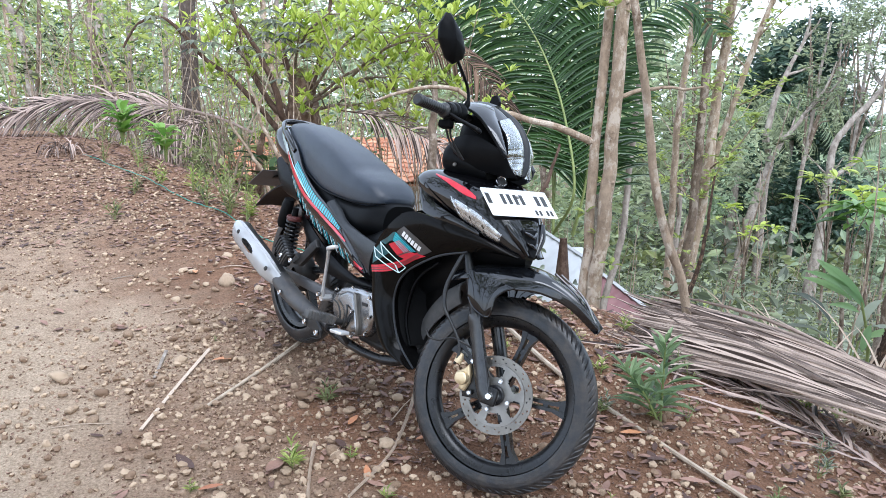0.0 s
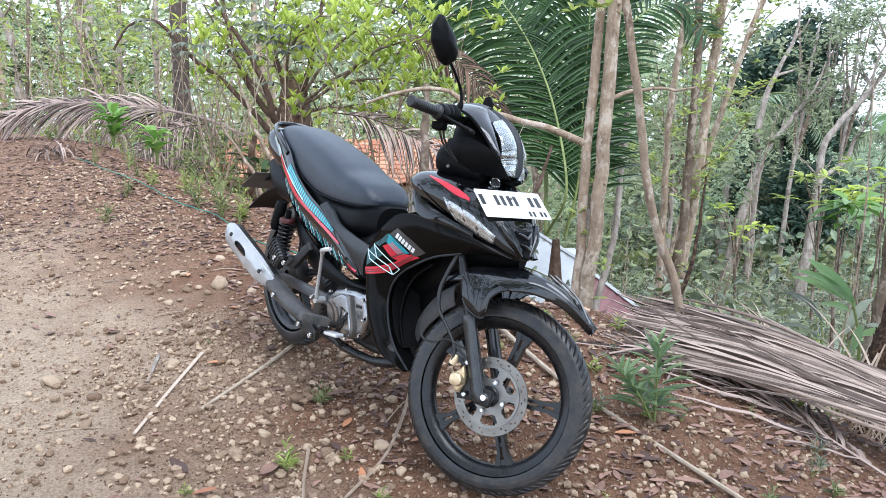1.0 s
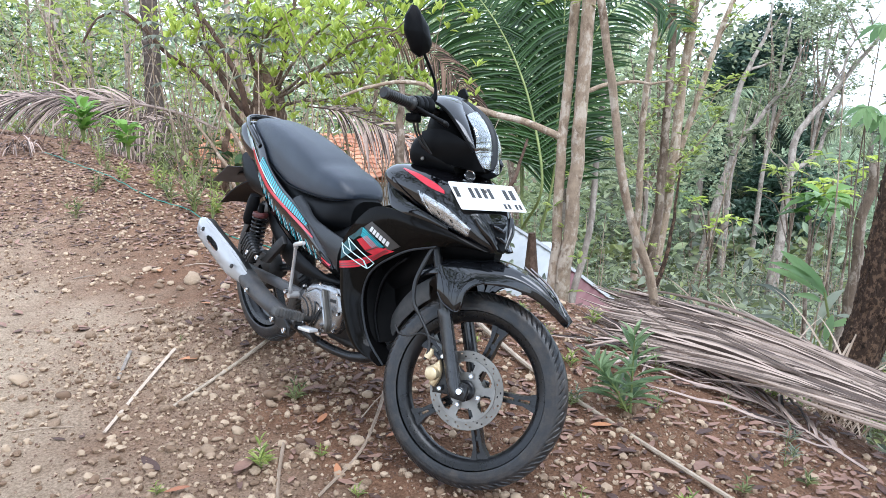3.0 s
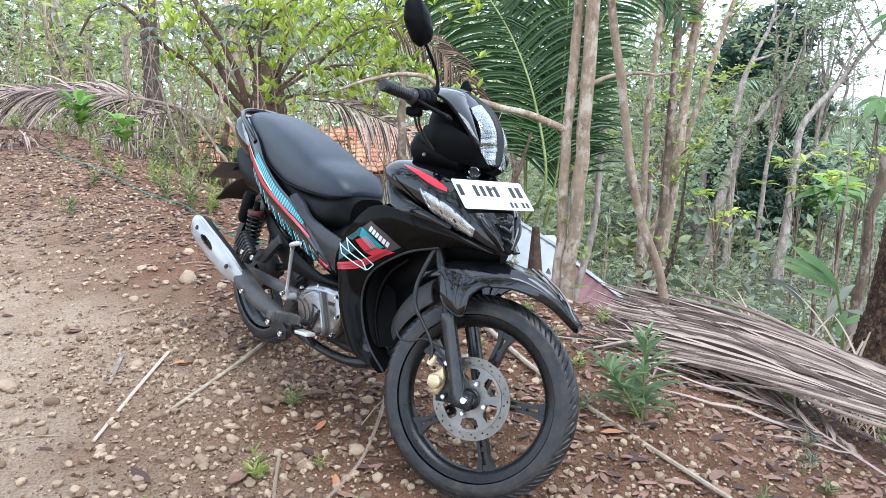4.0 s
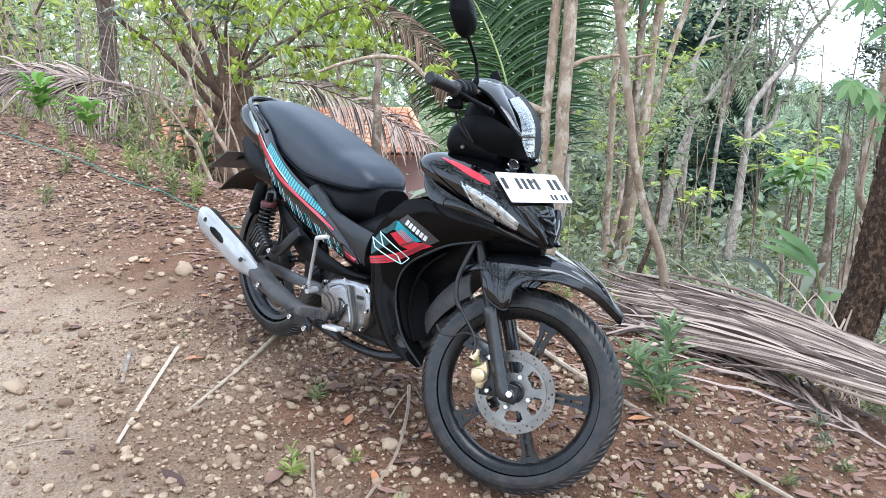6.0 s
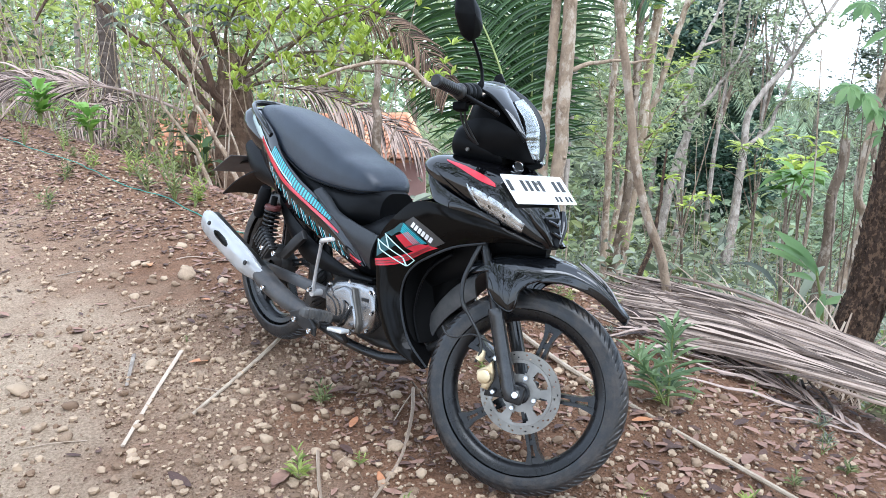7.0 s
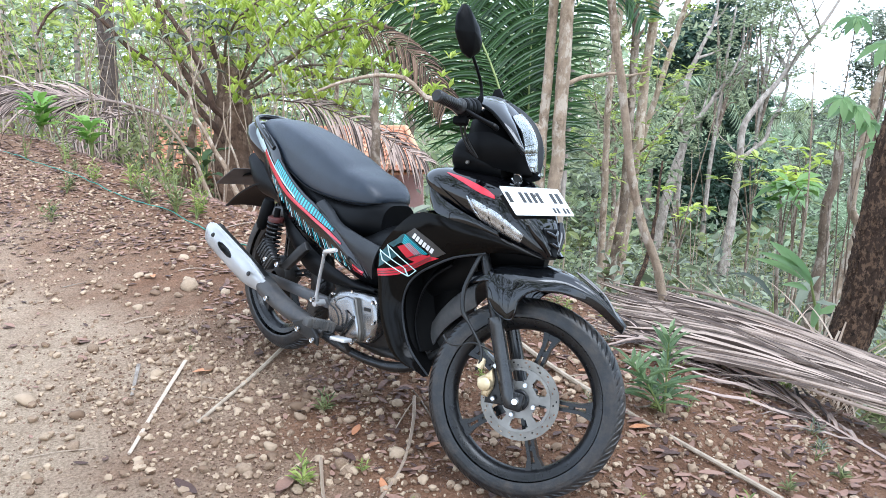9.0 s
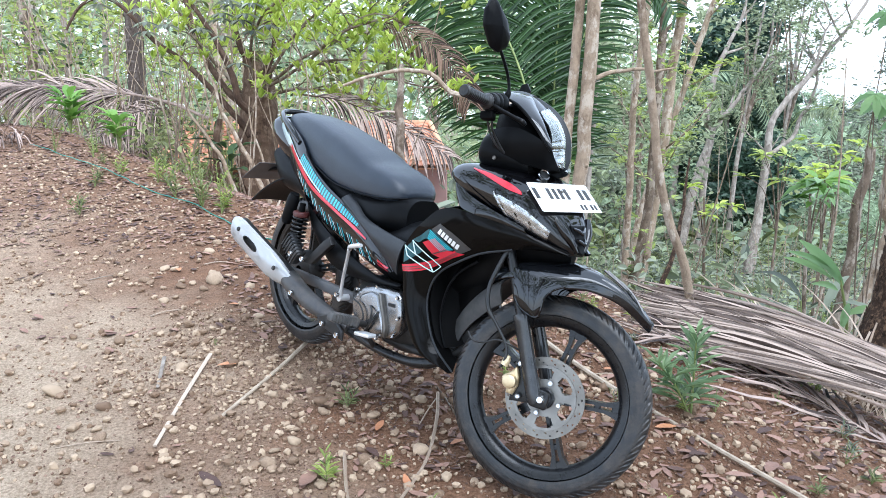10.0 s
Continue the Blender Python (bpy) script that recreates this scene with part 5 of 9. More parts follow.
    em = Geo().lathe([(0, 0.0045), (0.0118, 0.0045)], (1.078, -0.012, 0.866), (0.72, -0.3, 0.62), 24)
    part("emblem_field", em, INK, bike)

    # the cowl's sides run down to the shields
    side_hi = [(0.878, -0.140, 0.822), (0.895, -0.148, 0.802), (0.925, -0.151, 0.787), (0.98, -0.152, 0.77), (1.06, -0.139, 0.75), (1.13, -0.112, 0.728)]
    side_lo = [(0.888, -0.152, 0.785), (0.908, -0.160, 0.760), (0.938, -0.168, 0.742), (0.985, -0.164, 0.734), (1.04, -0.145, 0.726), (1.138, -0.106, 0.711)]
    for flip in (False, True):
        g = ribbon(side_hi, side_lo, 30, 8, 0.004, 0.005)
        part("cowl_side", mirrored(g) if flip else g, PAINT, nc, "glossy black side of the front cowl")
    # leg shields
    a = [(1.244, -0.040, 0.685), (1.138, -0.110, 0.715), (1.031, -0.150, 0.730), (0.918, -0.180, 0.734), (0.877, -0.190, 0.721), (0.829, -0.200, 0.676), (0.764, -0.200, 0.586), (0.777, -0.200, 0.495), (0.812, -0.195, 0.379), (0.875, -0.180, 0.291), (0.999, -0.160, 0.271)]
    b = [(1.240, -0.035, 0.677), (1.162, -0.080, 0.675), (1.103, -0.110, 0.661), (1.006, -0.130, 0.625), (0.940, -0.145, 0.583), (0.884, -0.150, 0.540), (0.860, -0.155, 0.501), (0.850, -0.155, 0.444), (0.872, -0.155, 0.379), (0.909, -0.150, 0.320), (0.990, -0.145, 0.269)]
    g = ribbon(a, b, 70, 14, 0.014, 0.005)
    shield_tree = tree_of([g])
    shield = part("leg_shield", g, PAINT_MUDDY, bike, "glossy black leg shield, muddy low down")
    part("leg_shield", mirrored(ribbon(a, b, 70, 14, 0.014, 0.005)), PAINT, bike)
    # the inner faces, from the shield's front rim inwards
    inner = [(x - 0.06, y * 0.5, z + 0.01) for x, y, z in b]
    rim_b = [(x, y + 0.004, z) for x, y, z in b]
    g = ribbon(rim_b, inner, 50, 8, 0.0, 0.004, away=(-0.6, 0.3, 0))
    part("inner_shield", g, PLASTIC_DEEP, bike, "matt black inner leg shield")
    part("shield_rim", Geo().tube(spline([(x, y - 0.001, z) for x, y, z in b[2:]], 40), 0.0035, 8), PLASTIC_GREY, bike, "grey rim of the leg shield")
    part("inner_shield", mirrored(ribbon(rim_b, inner, 50, 8, 0.0, 0.004, away=(-0.6, 0.3, 0))), PLASTIC_DEEP, bike)
    rim2 = [(0.991, -0.118, 0.600), (0.926, -0.122, 0.545), (0.897, -0.126, 0.494), (0.879, -0.12, 0.403), (0.889, -0.118, 0.362), (0.915, -0.115, 0.315)]
    part("inner_rim", Geo().tube(spline(rim2, 30), np.linspace(0.004, 0.003, 30), 8), PLASTIC, bike, "black inner rim of the leg shield")
    deep = [(x - 0.07, y * 0.35, z + 0.01) for x, y, z in rim2]
    part("inner_wall", ribbon(rim2, deep, 24, 5, 0.0, 0.004, away=(-0.6, 0.3, 0)), PLASTIC_DEEP, bike)
    # back of the shield, closing it towards the rider
    back = [(0.86, -0.19, 0.715), (0.80, -0.195, 0.62), (0.775, -0.195, 0.55), (0.785, -0.19, 0.48), (0.815, -0.185, 0.38), (0.875, -0.17, 0.295)]
    back_in = [(0.93, -0.07, 0.76), (0.88, -0.06, 0.66), (0.85, -0.05, 0.56), (0.86, -0.05, 0.48), (0.89, -0.05, 0.40), (0.93, -0.05, 0.32)]
    part("shield_back", ribbon(back, back_in, 30, 6, 0.0, 0.004, away=(0.8, 0.3, 0)), PLASTIC_DEEP, bike)
    part("shield_back", mirrored(ribbon(back, back_in, 30, 6, 0.0, 0.004, away=(0.8, 0.3, 0))), PLASTIC_DEEP, bike)
    # decals on the shield
    part("charcoal_field", draped([(0.864, 0.661), (0.922, 0.634), (0.943, 0.606)], [(0.89, 0.683), (0.943, 0.659), (0.983, 0.632)], shield_tree, 14, 5), GREY_VINYL, shield)
    for i in range(6):
        u = i / 6
        x0, z0 = 0.889 + 0.062 * u, 0.662 - 0.036 * u
        part("letter_bar", draped([(x0 - 0.004, z0 - 0.0065), (x0 + 0.003, z0 - 0.0105)], [(x0 + 0.004, z0 + 0.0075), (x0 + 0.011, z0 + 0.0035)], shield_tree, 3, 3, 0.0032), WHITE_VINYL, shield)
    part("teal_field", draped([(0.797, 0.614), (0.831, 0.637), (0.86, 0.659), (0.933, 0.618)], [(0.821, 0.611), (0.85, 0.63), (0.868, 0.618), (0.891, 0.6)], shield_tree, 20, 6, 0.0016), TEAL_DARK, shield)
    part("teal_field", draped([(0.766, 0.577), (0.799, 0.612)], [(0.772, 0.538), (0.835, 0.588)], shield_tree, 8, 5, 0.0016), TEAL_DARK, shield)
    for k in range(7):
        u = (k + 0.5) / 7
        o, e = (0.852 + 0.008 * u, 0.631 + 0.027 * u), (0.893 + 0.039 * u, 0.601 + 0.016 * u)
        part("teal_line", draped([o, e], [(o[0] + 0.0012, o[1] + 0.0014), (e[0] + 0.0012, e[1] + 0.0012)], shield_tree, 6, 2, 0.0026), TEAL, shield)
    hi = [(0.767, 0.531), (0.80, 0.541), (0.834, 0.555), (0.887, 0.583), (0.936, 0.616)]
    lo2 = [(0.776, 0.512), (0.805, 0.52), (0.839, 0.533), (0.884, 0.563), (0.945, 0.605)]
    part("red_band", draped(hi, lo2, shield_tree, 26, 5, 0.0028), RED, shield)
    for v in (0.34, 0.66):
        ln = [(a[0] + (b[0] - a[0]) * v, a[1] + (b[1] - a[1]) * v) for a, b in zip(hi, lo2)]
        part("black_line", draped(ln, [(x + 0.001, z - 0.0014) for x, z in ln], shield_tree, 26, 2, 0.0042), INK, shield)
    # an L of red over the band
    part("red_block", draped([(0.836, 0.616), (0.878, 0.638)], [(0.868, 0.588), (0.912, 0.612)], shield_tree, 10, 5, 0.0024), RED, shield)
    part("red_block", draped([(0.868, 0.588), (0.905, 0.580)], [(0.912, 0.612), (0.962, 0.612)], shield_tree, 10, 5, 0.0023), RED, shield)
    part("black_line", draped([(0.866, 0.590), (0.910, 0.614)], [(0.869, 0.5885), (0.913, 0.6125)], shield_tree, 8, 2, 0.0042), INK, shield)
    zig = [[(0.769, 0.588), (0.81, 0.574), (0.854, 0.557)], [(0.783, 0.562), (0.82, 0.549), (0.861, 0.533)], [(0.799, 0.611), (0.835, 0.591), (0.871, 0.569)]]
    for q in zig:
        part("zigzag_line", draped(q, [(x + 0.001, z + 0.003) for x, z in q], shield_tree, 12, 2, 0.0044), PALE, shield)
    for q in ([(0.769, 0.588), (0.783, 0.562)], [(0.799, 0.611), (0.812, 0.574)], [(0.854, 0.557), (0.861, 0.533)], [(0.861, 0.533), (0.885, 0.557)], [(0.871, 0.569), (0.885, 0.557)]):
        part("zigzag_line", draped(q, [(x + 0.0035, z + 0.001) for x, z in q], shield_tree, 8, 2, 0.0044), PALE, shield)
    # inner mudguard behind the front wheel
    arc_o = [(0.862, 0.272), (0.872, 0.333), (0.893, 0.394), (0.930, 0.453), (0.98, 0.507), (1.041, 0.55)]
    g = ribbon([(x, -0.062, z) for x, z in arc_o], [(x + 0.012, 0.062, z) for x, z in arc_o], 30, 10, 0.02, 0.006, out=(-0.7, 0, 0.7), away=(0.8, 0, -0.6))
    part("inner_mudguard", g, PLASTIC_DUSTY, bike, "dusty grey inner mudguard")
    arc_i = [(0.900, 0.278), (0.922, 0.340), (0.950, 0.388), (0.985, 0.428), (1.020, 0.462), (1.062, 0.495)]
    g = ribbon([(x, -0.062, z) for x, z in arc_o], [(x, -0.068, z) for x, z in arc_i], 30, 6, 0.006, 0.005)
    part("mudguard_flange", g, PLASTIC_DUSTY, bike)

    # added dark body that closes the see-through gap, where a shaded cavity lies
    g = hull([(0.80, 0.33, 0.56, 0.045), (0.86, 0.30, 0.60, 0.05), (0.90, 0.31, 0.62, 0.05), (0.93, 0.40, 0.62, 0.045), (0.97, 0.52, 0.64, 0.04)], ROUND, 18, 12)
    part("cavity_filler", g, PLASTIC_DEEP, bike, "matt black filler added to close the dark cavity behind the front wheel")

    # frame covers and body under the seat
    g = hull([(0.42, 0.43, 0.585, 0.095), (0.55, 0.41, 0.598, 0.105), (0.66, 0.42, 0.64, 0.115), (0.75, 0.43, 0.652, 0.11), (0.86, 0.45, 0.66, 0.08), (0.95, 0.50, 0.72, 0.065), (1.02, 0.55, 0.78, 0.05)], ROUND, 36, 14)
    part("frame_cover", g, PLASTIC, bike, "matt black frame cover")
    ca = [(0.33, -0.139, 0.630), (0.40, -0.142, 0.604), (0.464, -0.145, 0.577), (0.568, -0.148, 0.527), (0.69, -0.152, 0.474)]
    cb = [(0.345, -0.122, 0.656), (0.40, -0.124, 0.634), (0.46, -0.130, 0.604), (0.567, -0.142, 0.590), (0.72, -0.165, 0.584)]
    part("side_cover", ribbon(ca, cb, 30, 8, 0.012, 0.006), PLASTIC_GREY, bike, "matt grey side cover")
    part("side_cover", mirrored(ribbon(ca, cb, 30, 8, 0.012, 0.006)), PLASTIC_GREY, bike)
    g = hull([(-0.22, 0.70, 0.83, 0.05), (-0.1, 0.62, 0.81, 0.085), (0.1, 0.54, 0.74, 0.112), (0.3, 0.50, 0.69, 0.116), (0.46, 0.52, 0.69, 0.112), (0.54, 0.55, 0.70, 0.098), (0.6, 0.57, 0.69, 0.07)], ROUND, 40, 14)
    part("seat_base", g, PLASTIC, bike, "matt black body under the seat")
    # seat
    seat_prof = [(0, 1), (0.45, 0.985), (0.8, 0.88), (0.97, 0.6), (1, 0.35), (0.98, 0.08), (0.9, 0), (0, 0)]
    g = hull([(-0.20, 0.818, 0.845, 0.05), (-0.175, 0.80, 0.868, 0.075), (-0.10, 0.782, 0.88, 0.095), (0.0, 0.745, 0.876, 0.109), (0.12, 0.702, 0.857, 0.117), (0.24, 0.670, 0.83, 0.121), (0.33, 0.664, 0.803, 0.121), (0.39, 0.664, 0.781, 0.119), (0.46, 0.666, 0.768, 0.112), (0.52, 0.672, 0.752, 0.098), (0.555, 0.682, 0.728, 0.078), (0.572, 0.692, 0.708, 0.05)], seat_prof, 72, 26)
    seat = part("seat", g, VINYL, bike, "long black vinyl seat with a stepped rear")
    piping = spline([(-0.17, -0.073, 0.802), (0.0, -0.109, 0.752), (0.12, -0.118, 0.709), (0.24, -0.122, 0.677), (0.36, -0.121, 0.671), (0.46, -0.113, 0.673), (0.54, -0.092, 0.682), (0.58, -0.06, 0.692)], 40)
    part("seam", Geo().tube(piping, 0.0025, 6), PLASTIC, seat)
    # tail panels
    sa = [(-0.19, -0.078, 0.848), (-0.11, -0.10, 0.832), (0.012, -0.120, 0.787), (0.096, -0.128, 0.720), (0.222, -0.134, 0.663), (0.355, -0.138, 0.622), (0.464, -0.141, 0.576), (0.568, -0.143, 0.526), (0.665, -0.145, 0.476)]
    sb = [(-0.297, -0.045, 0.835), (-0.21, -0.075, 0.80), (-0.108, -0.098, 0.742), (-0.003, -0.110, 0.643), (0.126, -0.118, 0.556), (0.265, -0.123, 0.516), (0.436, -0.128, 0.480), (0.568, -0.133, 0.467), (0.66, -0.142, 0.470)]
    g = ribbon(sa, sb, 60, 12, 0.012, 0.006)
    tail_tree = tree_of([g])
    panel = part("side_panel", g, PAINT, bike, "glossy black side panel with coloured stripes")
    part("side_panel", mirrored(ribbon(sa, sb, 60, 12, 0.012, 0.006)), PAINT, bike)
    teal_hi = [(0.045, 0.742), (0.104, 0.708), (0.218, 0.654), (0.36, 0.612), (0.455, 0.575)]
    teal_lo = [(0.03, 0.712), (0.097, 0.672), (0.21, 0.625), (0.355, 0.589), (0.45, 0.567)]
    part("teal_band", draped(teal_hi, teal_lo, tail_tree, 30, 4), TEAL_DARK, panel)
    up, dn = spline([(*q, 0) for q in teal_hi], 61), spline([(*q, 0) for q in teal_lo], 61)
    for k in range(0, 60, 2):
        part("teal_dash", draped([tuple(up[k][:2]), tuple(up[k + 1][:2])], [tuple(dn[k][:2]), tuple(dn[k + 1][:2])], tail_tree, 2, 3, 0.0026), TEAL, panel)
    part("red_stripe", draped([(-0.07, 0.772), (-0.012, 0.738), (0.059, 0.692), (0.14, 0.647), (0.302, 0.599), (0.43, 0.567), (0.505, 0.543)], [(-0.075, 0.755), (-0.018, 0.718), (0.053, 0.674), (0.136, 0.632), (0.30, 0.588), (0.43, 0.556), (0.505, 0.538)], tail_tree, 34, 4, 0.0026), RED, panel)
    part("pale_stripe", draped([(-0.06, 0.775), (0.03, 0.716), (0.12, 0.668), (0.2, 0.634)], [(-0.06, 0.771), (0.03, 0.712), (0.12, 0.664), (0.2, 0.630)], tail_tree, 20, 2, 0.0034), PALE, panel)
    part("silver_mark", draped([(-0.10, 0.80), (-0.06, 0.775)], [(-0.09, 0.77), (-0.06, 0.752)], tail_tree, 6, 4, 0.003), PALE, panel)
    letter_at = [(0.02, 0.668, 0.045), (0.075, 0.634, 0.05), (0.14, 0.603, 0.05), (0.21, 0.573, 0.05), (0.275, 0.55, 0.045), (0.335, 0.535, 0.045), (0.40, 0.521, 0.045), (0.465, 0.508, 0.04), (0.52, 0.499, 0.035)]
    for k, (x, z, w) in enumerate(letter_at):
        s = -0.35 if x > 0.25 else -0.55
        for m in range(3):
            o = w * m / 3
            zz = z + s * o
            h = 0.016 if (k + m) % 3 else 0.011
            part("letter_bar", draped([(x + o - 0.008, zz + h + 0.003), (x + o - 0.0045, zz + h + 0.001)], [(x + o + 0.008, zz - h - 0.006), (x + o + 0.0115, zz - h - 0.008)], tail_tree, 4, 2, 0.003), (PALE, TEAL)[(k + m) % 2], panel)
    part("tail_mark", draped([(-0.18, 0.832), (-0.12, 0.803), (-0.065, 0.777)], [(-0.205, 0.80), (-0.135, 0.768), (-0.075, 0.752)], tail_tree, 10, 5, 0.0028), PALE, panel, "pale silvery mark on the tail")
    for dz in (0, 0.011):
        part("red_dash", draped([(0.585, 0.484 + dz), (0.645, 0.477 + dz * 0.5)], [(0.585, 0.478 + dz), (0.645, 0.473 + dz * 0.5)], tail_tree, 6, 2, 0.003), RED, panel)
    # lower dark panel behind the kick lever
    la = [(0.05, -0.09, 0.565), (0.181, -0.105, 0.515), (0.361, -0.115, 0.46), (0.557, -0.12, 0.43), (0.69, -0.125, 0.44)]
    lb = [(0.16, -0.08, 0.42), (0.26, -0.10, 0.39), (0.40, -0.11, 0.385), (0.55, -0.115, 0.40), (0.68, -0.12, 0.425)]
    part("lower_side_cover", ribbon(la, lb, 30, 8, 0.012, 0.006), PLASTIC, bike, "matt black lower side cover")
    part("lower_side_cover", mirrored(ribbon(la, lb, 30, 8, 0.012, 0.006)), PLASTIC, bike)
    # grab rail
    rail = spline([(0.0, -0.122, 0.775), (-0.09, -0.115, 0.816), (-0.17, -0.10, 0.845), (-0.235, -0.065, 0.864), (-0.255, 0, 0.868), (-0.235, 0.065, 0.864), (-0.17, 0.10, 0.845), (-0.09, 0.115, 0.822), (0.0, 0.122, 0.775)], 40)
    part("grab_rail", Geo().tube(rail, 0.009, 10, flat=1.2), PAINT, bike, "glossy black grab rail")
    g = hull([(-0.33, 0.80, 0.835, 0.05), (-0.28, 0.745, 0.85, 0.08), (-0.2, 0.69, 0.845, 0.085), (-0.12, 0.66, 0.82, 0.08)], ROUND, 20, 12)
    part("tail_cowl", g, PAINT, bike, "black tail cowl")
    # rear mudguard and plate holder
    g = ribbon([(-0.06, -0.075, 0.64), (-0.17, -0.078, 0.615), (-0.29, -0.08, 0.555), (-0.385, -0.08, 0.485)], [(-0.06, 0.075, 0.64), (-0.17, 0.078, 0.615), (-0.29, 0.08, 0.555), (-0.385, 0.08, 0.485)], 16, 8, 0.008, 0.006, out=(0, 0, 1), away=(0, 0, -1))
    part("rear_mudguard", g, PLASTIC, bike, "matt black rear mudguard")
    pm2 = Matrix.Translation((-0.385, 0, 0.605)) @ Matrix.Rotation(radians(-33), 4, "Y")
    part("rear_plate", Geo().box((0.16, 0.20, 0.003), pm2, 0.001, 1), GREY_METAL, bike, "grey back of the rear number plate")
    part("plate_bracket", Geo().box((0.14, 0.05, 0.012), Matrix.Translation((-0.33, 0, 0.625)) @ Matrix.Rotation(radians(-15), 4, "Y"), 0.003, 1), PLASTIC, bike)
    g = hull([(-0.3, 0.66, 0.72, 0.05), (-0.2, 0.58, 0.70, 0.075), (-0.05, 0.56, 0.68, 0.08), (0.1, 0.5, 0.62, 0.08)], ROUND, 16, 10)
    part("under_tail", g, PLASTIC, bike)

    # engine
    g = hull([(0.38, 0.24, 0.36, 0.06), (0.45, 0.215, 0.40, 0.10), (0.58, 0.20, 0.415, 0.12), (0.70, 0.205, 0.40, 0.115), (0.78, 0.24, 0.37, 0.085), (0.9, 0.28, 0.40, 0.06), (0.99, 0.33, 0.43, 0.05)], ROUND, 30, 12)
    eng = part("engine", g, DARK_METAL, bike, "dark cast engine block")
    cover = [(0.475, 0.325), (0.497, 0.363), (0.53, 0.388), (0.575, 0.402), (0.645, 0.415), (0.70, 0.418), (0.728, 0.395), (0.738, 0.345), (0.732, 0.30), (0.70, 0.265), (0.64, 0.246), (0.58, 0.24), (0.525, 0.252), (0.49, 0.283)]
    side = Matrix.Translation((0, -0.10, 0)) @ Matrix.Rotation(radians(90), 4, "X")
    cov = part("crankcase_cover", Geo().slab(cover, 0.052, side, 0.016, 4), ALUMINIUM, eng, "silver cast crankcase cover")
    mid = [(0.515, 0.318), (0.54, 0.365), (0.585, 0.388), (0.625, 0.388), (0.665, 0.31), (0.67, 0.275), (0.64, 0.258), (0.575, 0.256), (0.53, 0.275)]
    part("cover_dome", Geo().slab(mid, 0.014, Matrix.Translation((0, -0.148, 0)) @ Matrix.Rotation(radians(90), 4, "X"), 0.009, 3), ALUMINIUM, cov)
    rib = [(0.632, 0.398), (0.644, 0.398), (0.69, 0.30), (0.688, 0.268), (0.676, 0.268), (0.676, 0.298)]
    part("cover_rib", Geo().slab(rib, 0.016, Matrix.Translation((0, -0.15, 0)) @ Matrix.Rotation(radians(90), 4, "X"), 0.004, 2), STEEL, cov)
    for x, z in ((0.51, 0.375), (0.61, 0.41), (0.715, 0.405), (0.732, 0.345), (0.72, 0.285), (0.64, 0.25), (0.535, 0.258), (0.64, 0.335)):
        g = Geo()
        bolt(g, (x, -0.152 if (x, z) != (0.64, 0.335) else -0.163, z), (0, -1, 0), 0.0065, 0.007)
        part("cover_bolt", g, CHROME, cov)
    part("number_bar", Geo().box((0.034, 0.001, 0.011), Matrix.Translation((0.69, -0.153, 0.375)) @ Matrix.Rotation(radians(-8), 4, "Y"), 0.0003, 1), DARK_METAL, cov)
    g = Geo().tube(spline([(0.60, -0.165, 0.345), (0.62, -0.172, 0.335), (0.615, -0.172, 0.29), (0.60, -0.165, 0.262)], 12), 0.0035, 8)
    part("breather_hose", g, RUBBER, eng)
    for run in (((0.49, -0.15, 0.37), (0.51, -0.168, 0.345), (0.555, -0.17, 0.333), (0.579, -0.17, 0.299), (0.551, -0.168, 0.252), (0.50, -0.165, 0.235)), ((0.645, -0.166, 0.34), (0.63, -0.172, 0.31), (0.60, -0.172, 0.262), (0.58, -0.165, 0.24))):
        part("breather_hose", Geo().tube(spline(run, 24), 0.003, 8), RUBBER, eng)
    # kick lever
    g = Geo().tube([(0.43, -0.13, 0.318), (0.43, -0.168, 0.318)], 0.012, 16)
    g.tube(spline([(0.432, -0.165, 0.322), (0.45, -0.175, 0.40), (0.485, -0.195, 0.48), (0.50, -0.205, 0.505)], 16), [0.012, 0.010] + [0.0065] * 14, 10, flat=0.7)
    kick = part("kick_lever", g, SILVER, bike, "silver kick-start lever")
    part("kick_pedal", Geo().tube(spline([(0.498, -0.20, 0.505), (0.53, -0.225, 0.522), (0.60, -0.235, 0.545)], 8), [0.0065, 0.007, 0.0075, 0.0075, 0.0075, 0.0075, 0.0075, 0.006], 10), SILVER, kick)
    g = Geo()
    bolt(g, (0.44, -0.18, 0.335), (0, -1, 0), 0.009, 0.01)
    part("kick_bolt", g, CHROME, kick)
    # foot pegs, brake pedal
    for s in (-1, 1):
        g = Geo().box((0.032, 0.115, 0.028), Matrix.Translation((0.585, s * 0.25, 0.302)) @ Matrix.Rotation(radians(s * 14), 4, "X"), 0.007, 2)
        pg = part("foot_peg", g, DUSTY_RUBBER, bike, "dusty ribbed rubber foot peg")
        for i in range(9):
            part("rib", Geo().box((0.0335, 0.006, 0.0295), Matrix.Translation((0.585, s * (0.205 + i * 0.011), 0.2915 + i * 0.0027)) @ Matrix.Rotation(radians(s * 14), 4, "X"), 0.001, 1), DUSTY_RUBBER, pg)
        part("peg_stem", Geo().tube([(0.585, s * 0.10, 0.26), (0.585, s * 0.20, 0.288)], 0.011, 12), DARK_METAL, pg)
    g = Geo().box((0.075, 0.035, 0.012), Matrix.Translation((0.645, -0.205, 0.268)) @ Matrix.Rotation(radians(-10), 4, "Y"), 0.004, 2)
    bp = part("brake_pedal", g, SILVER, bike, "worn silver brake pedal")
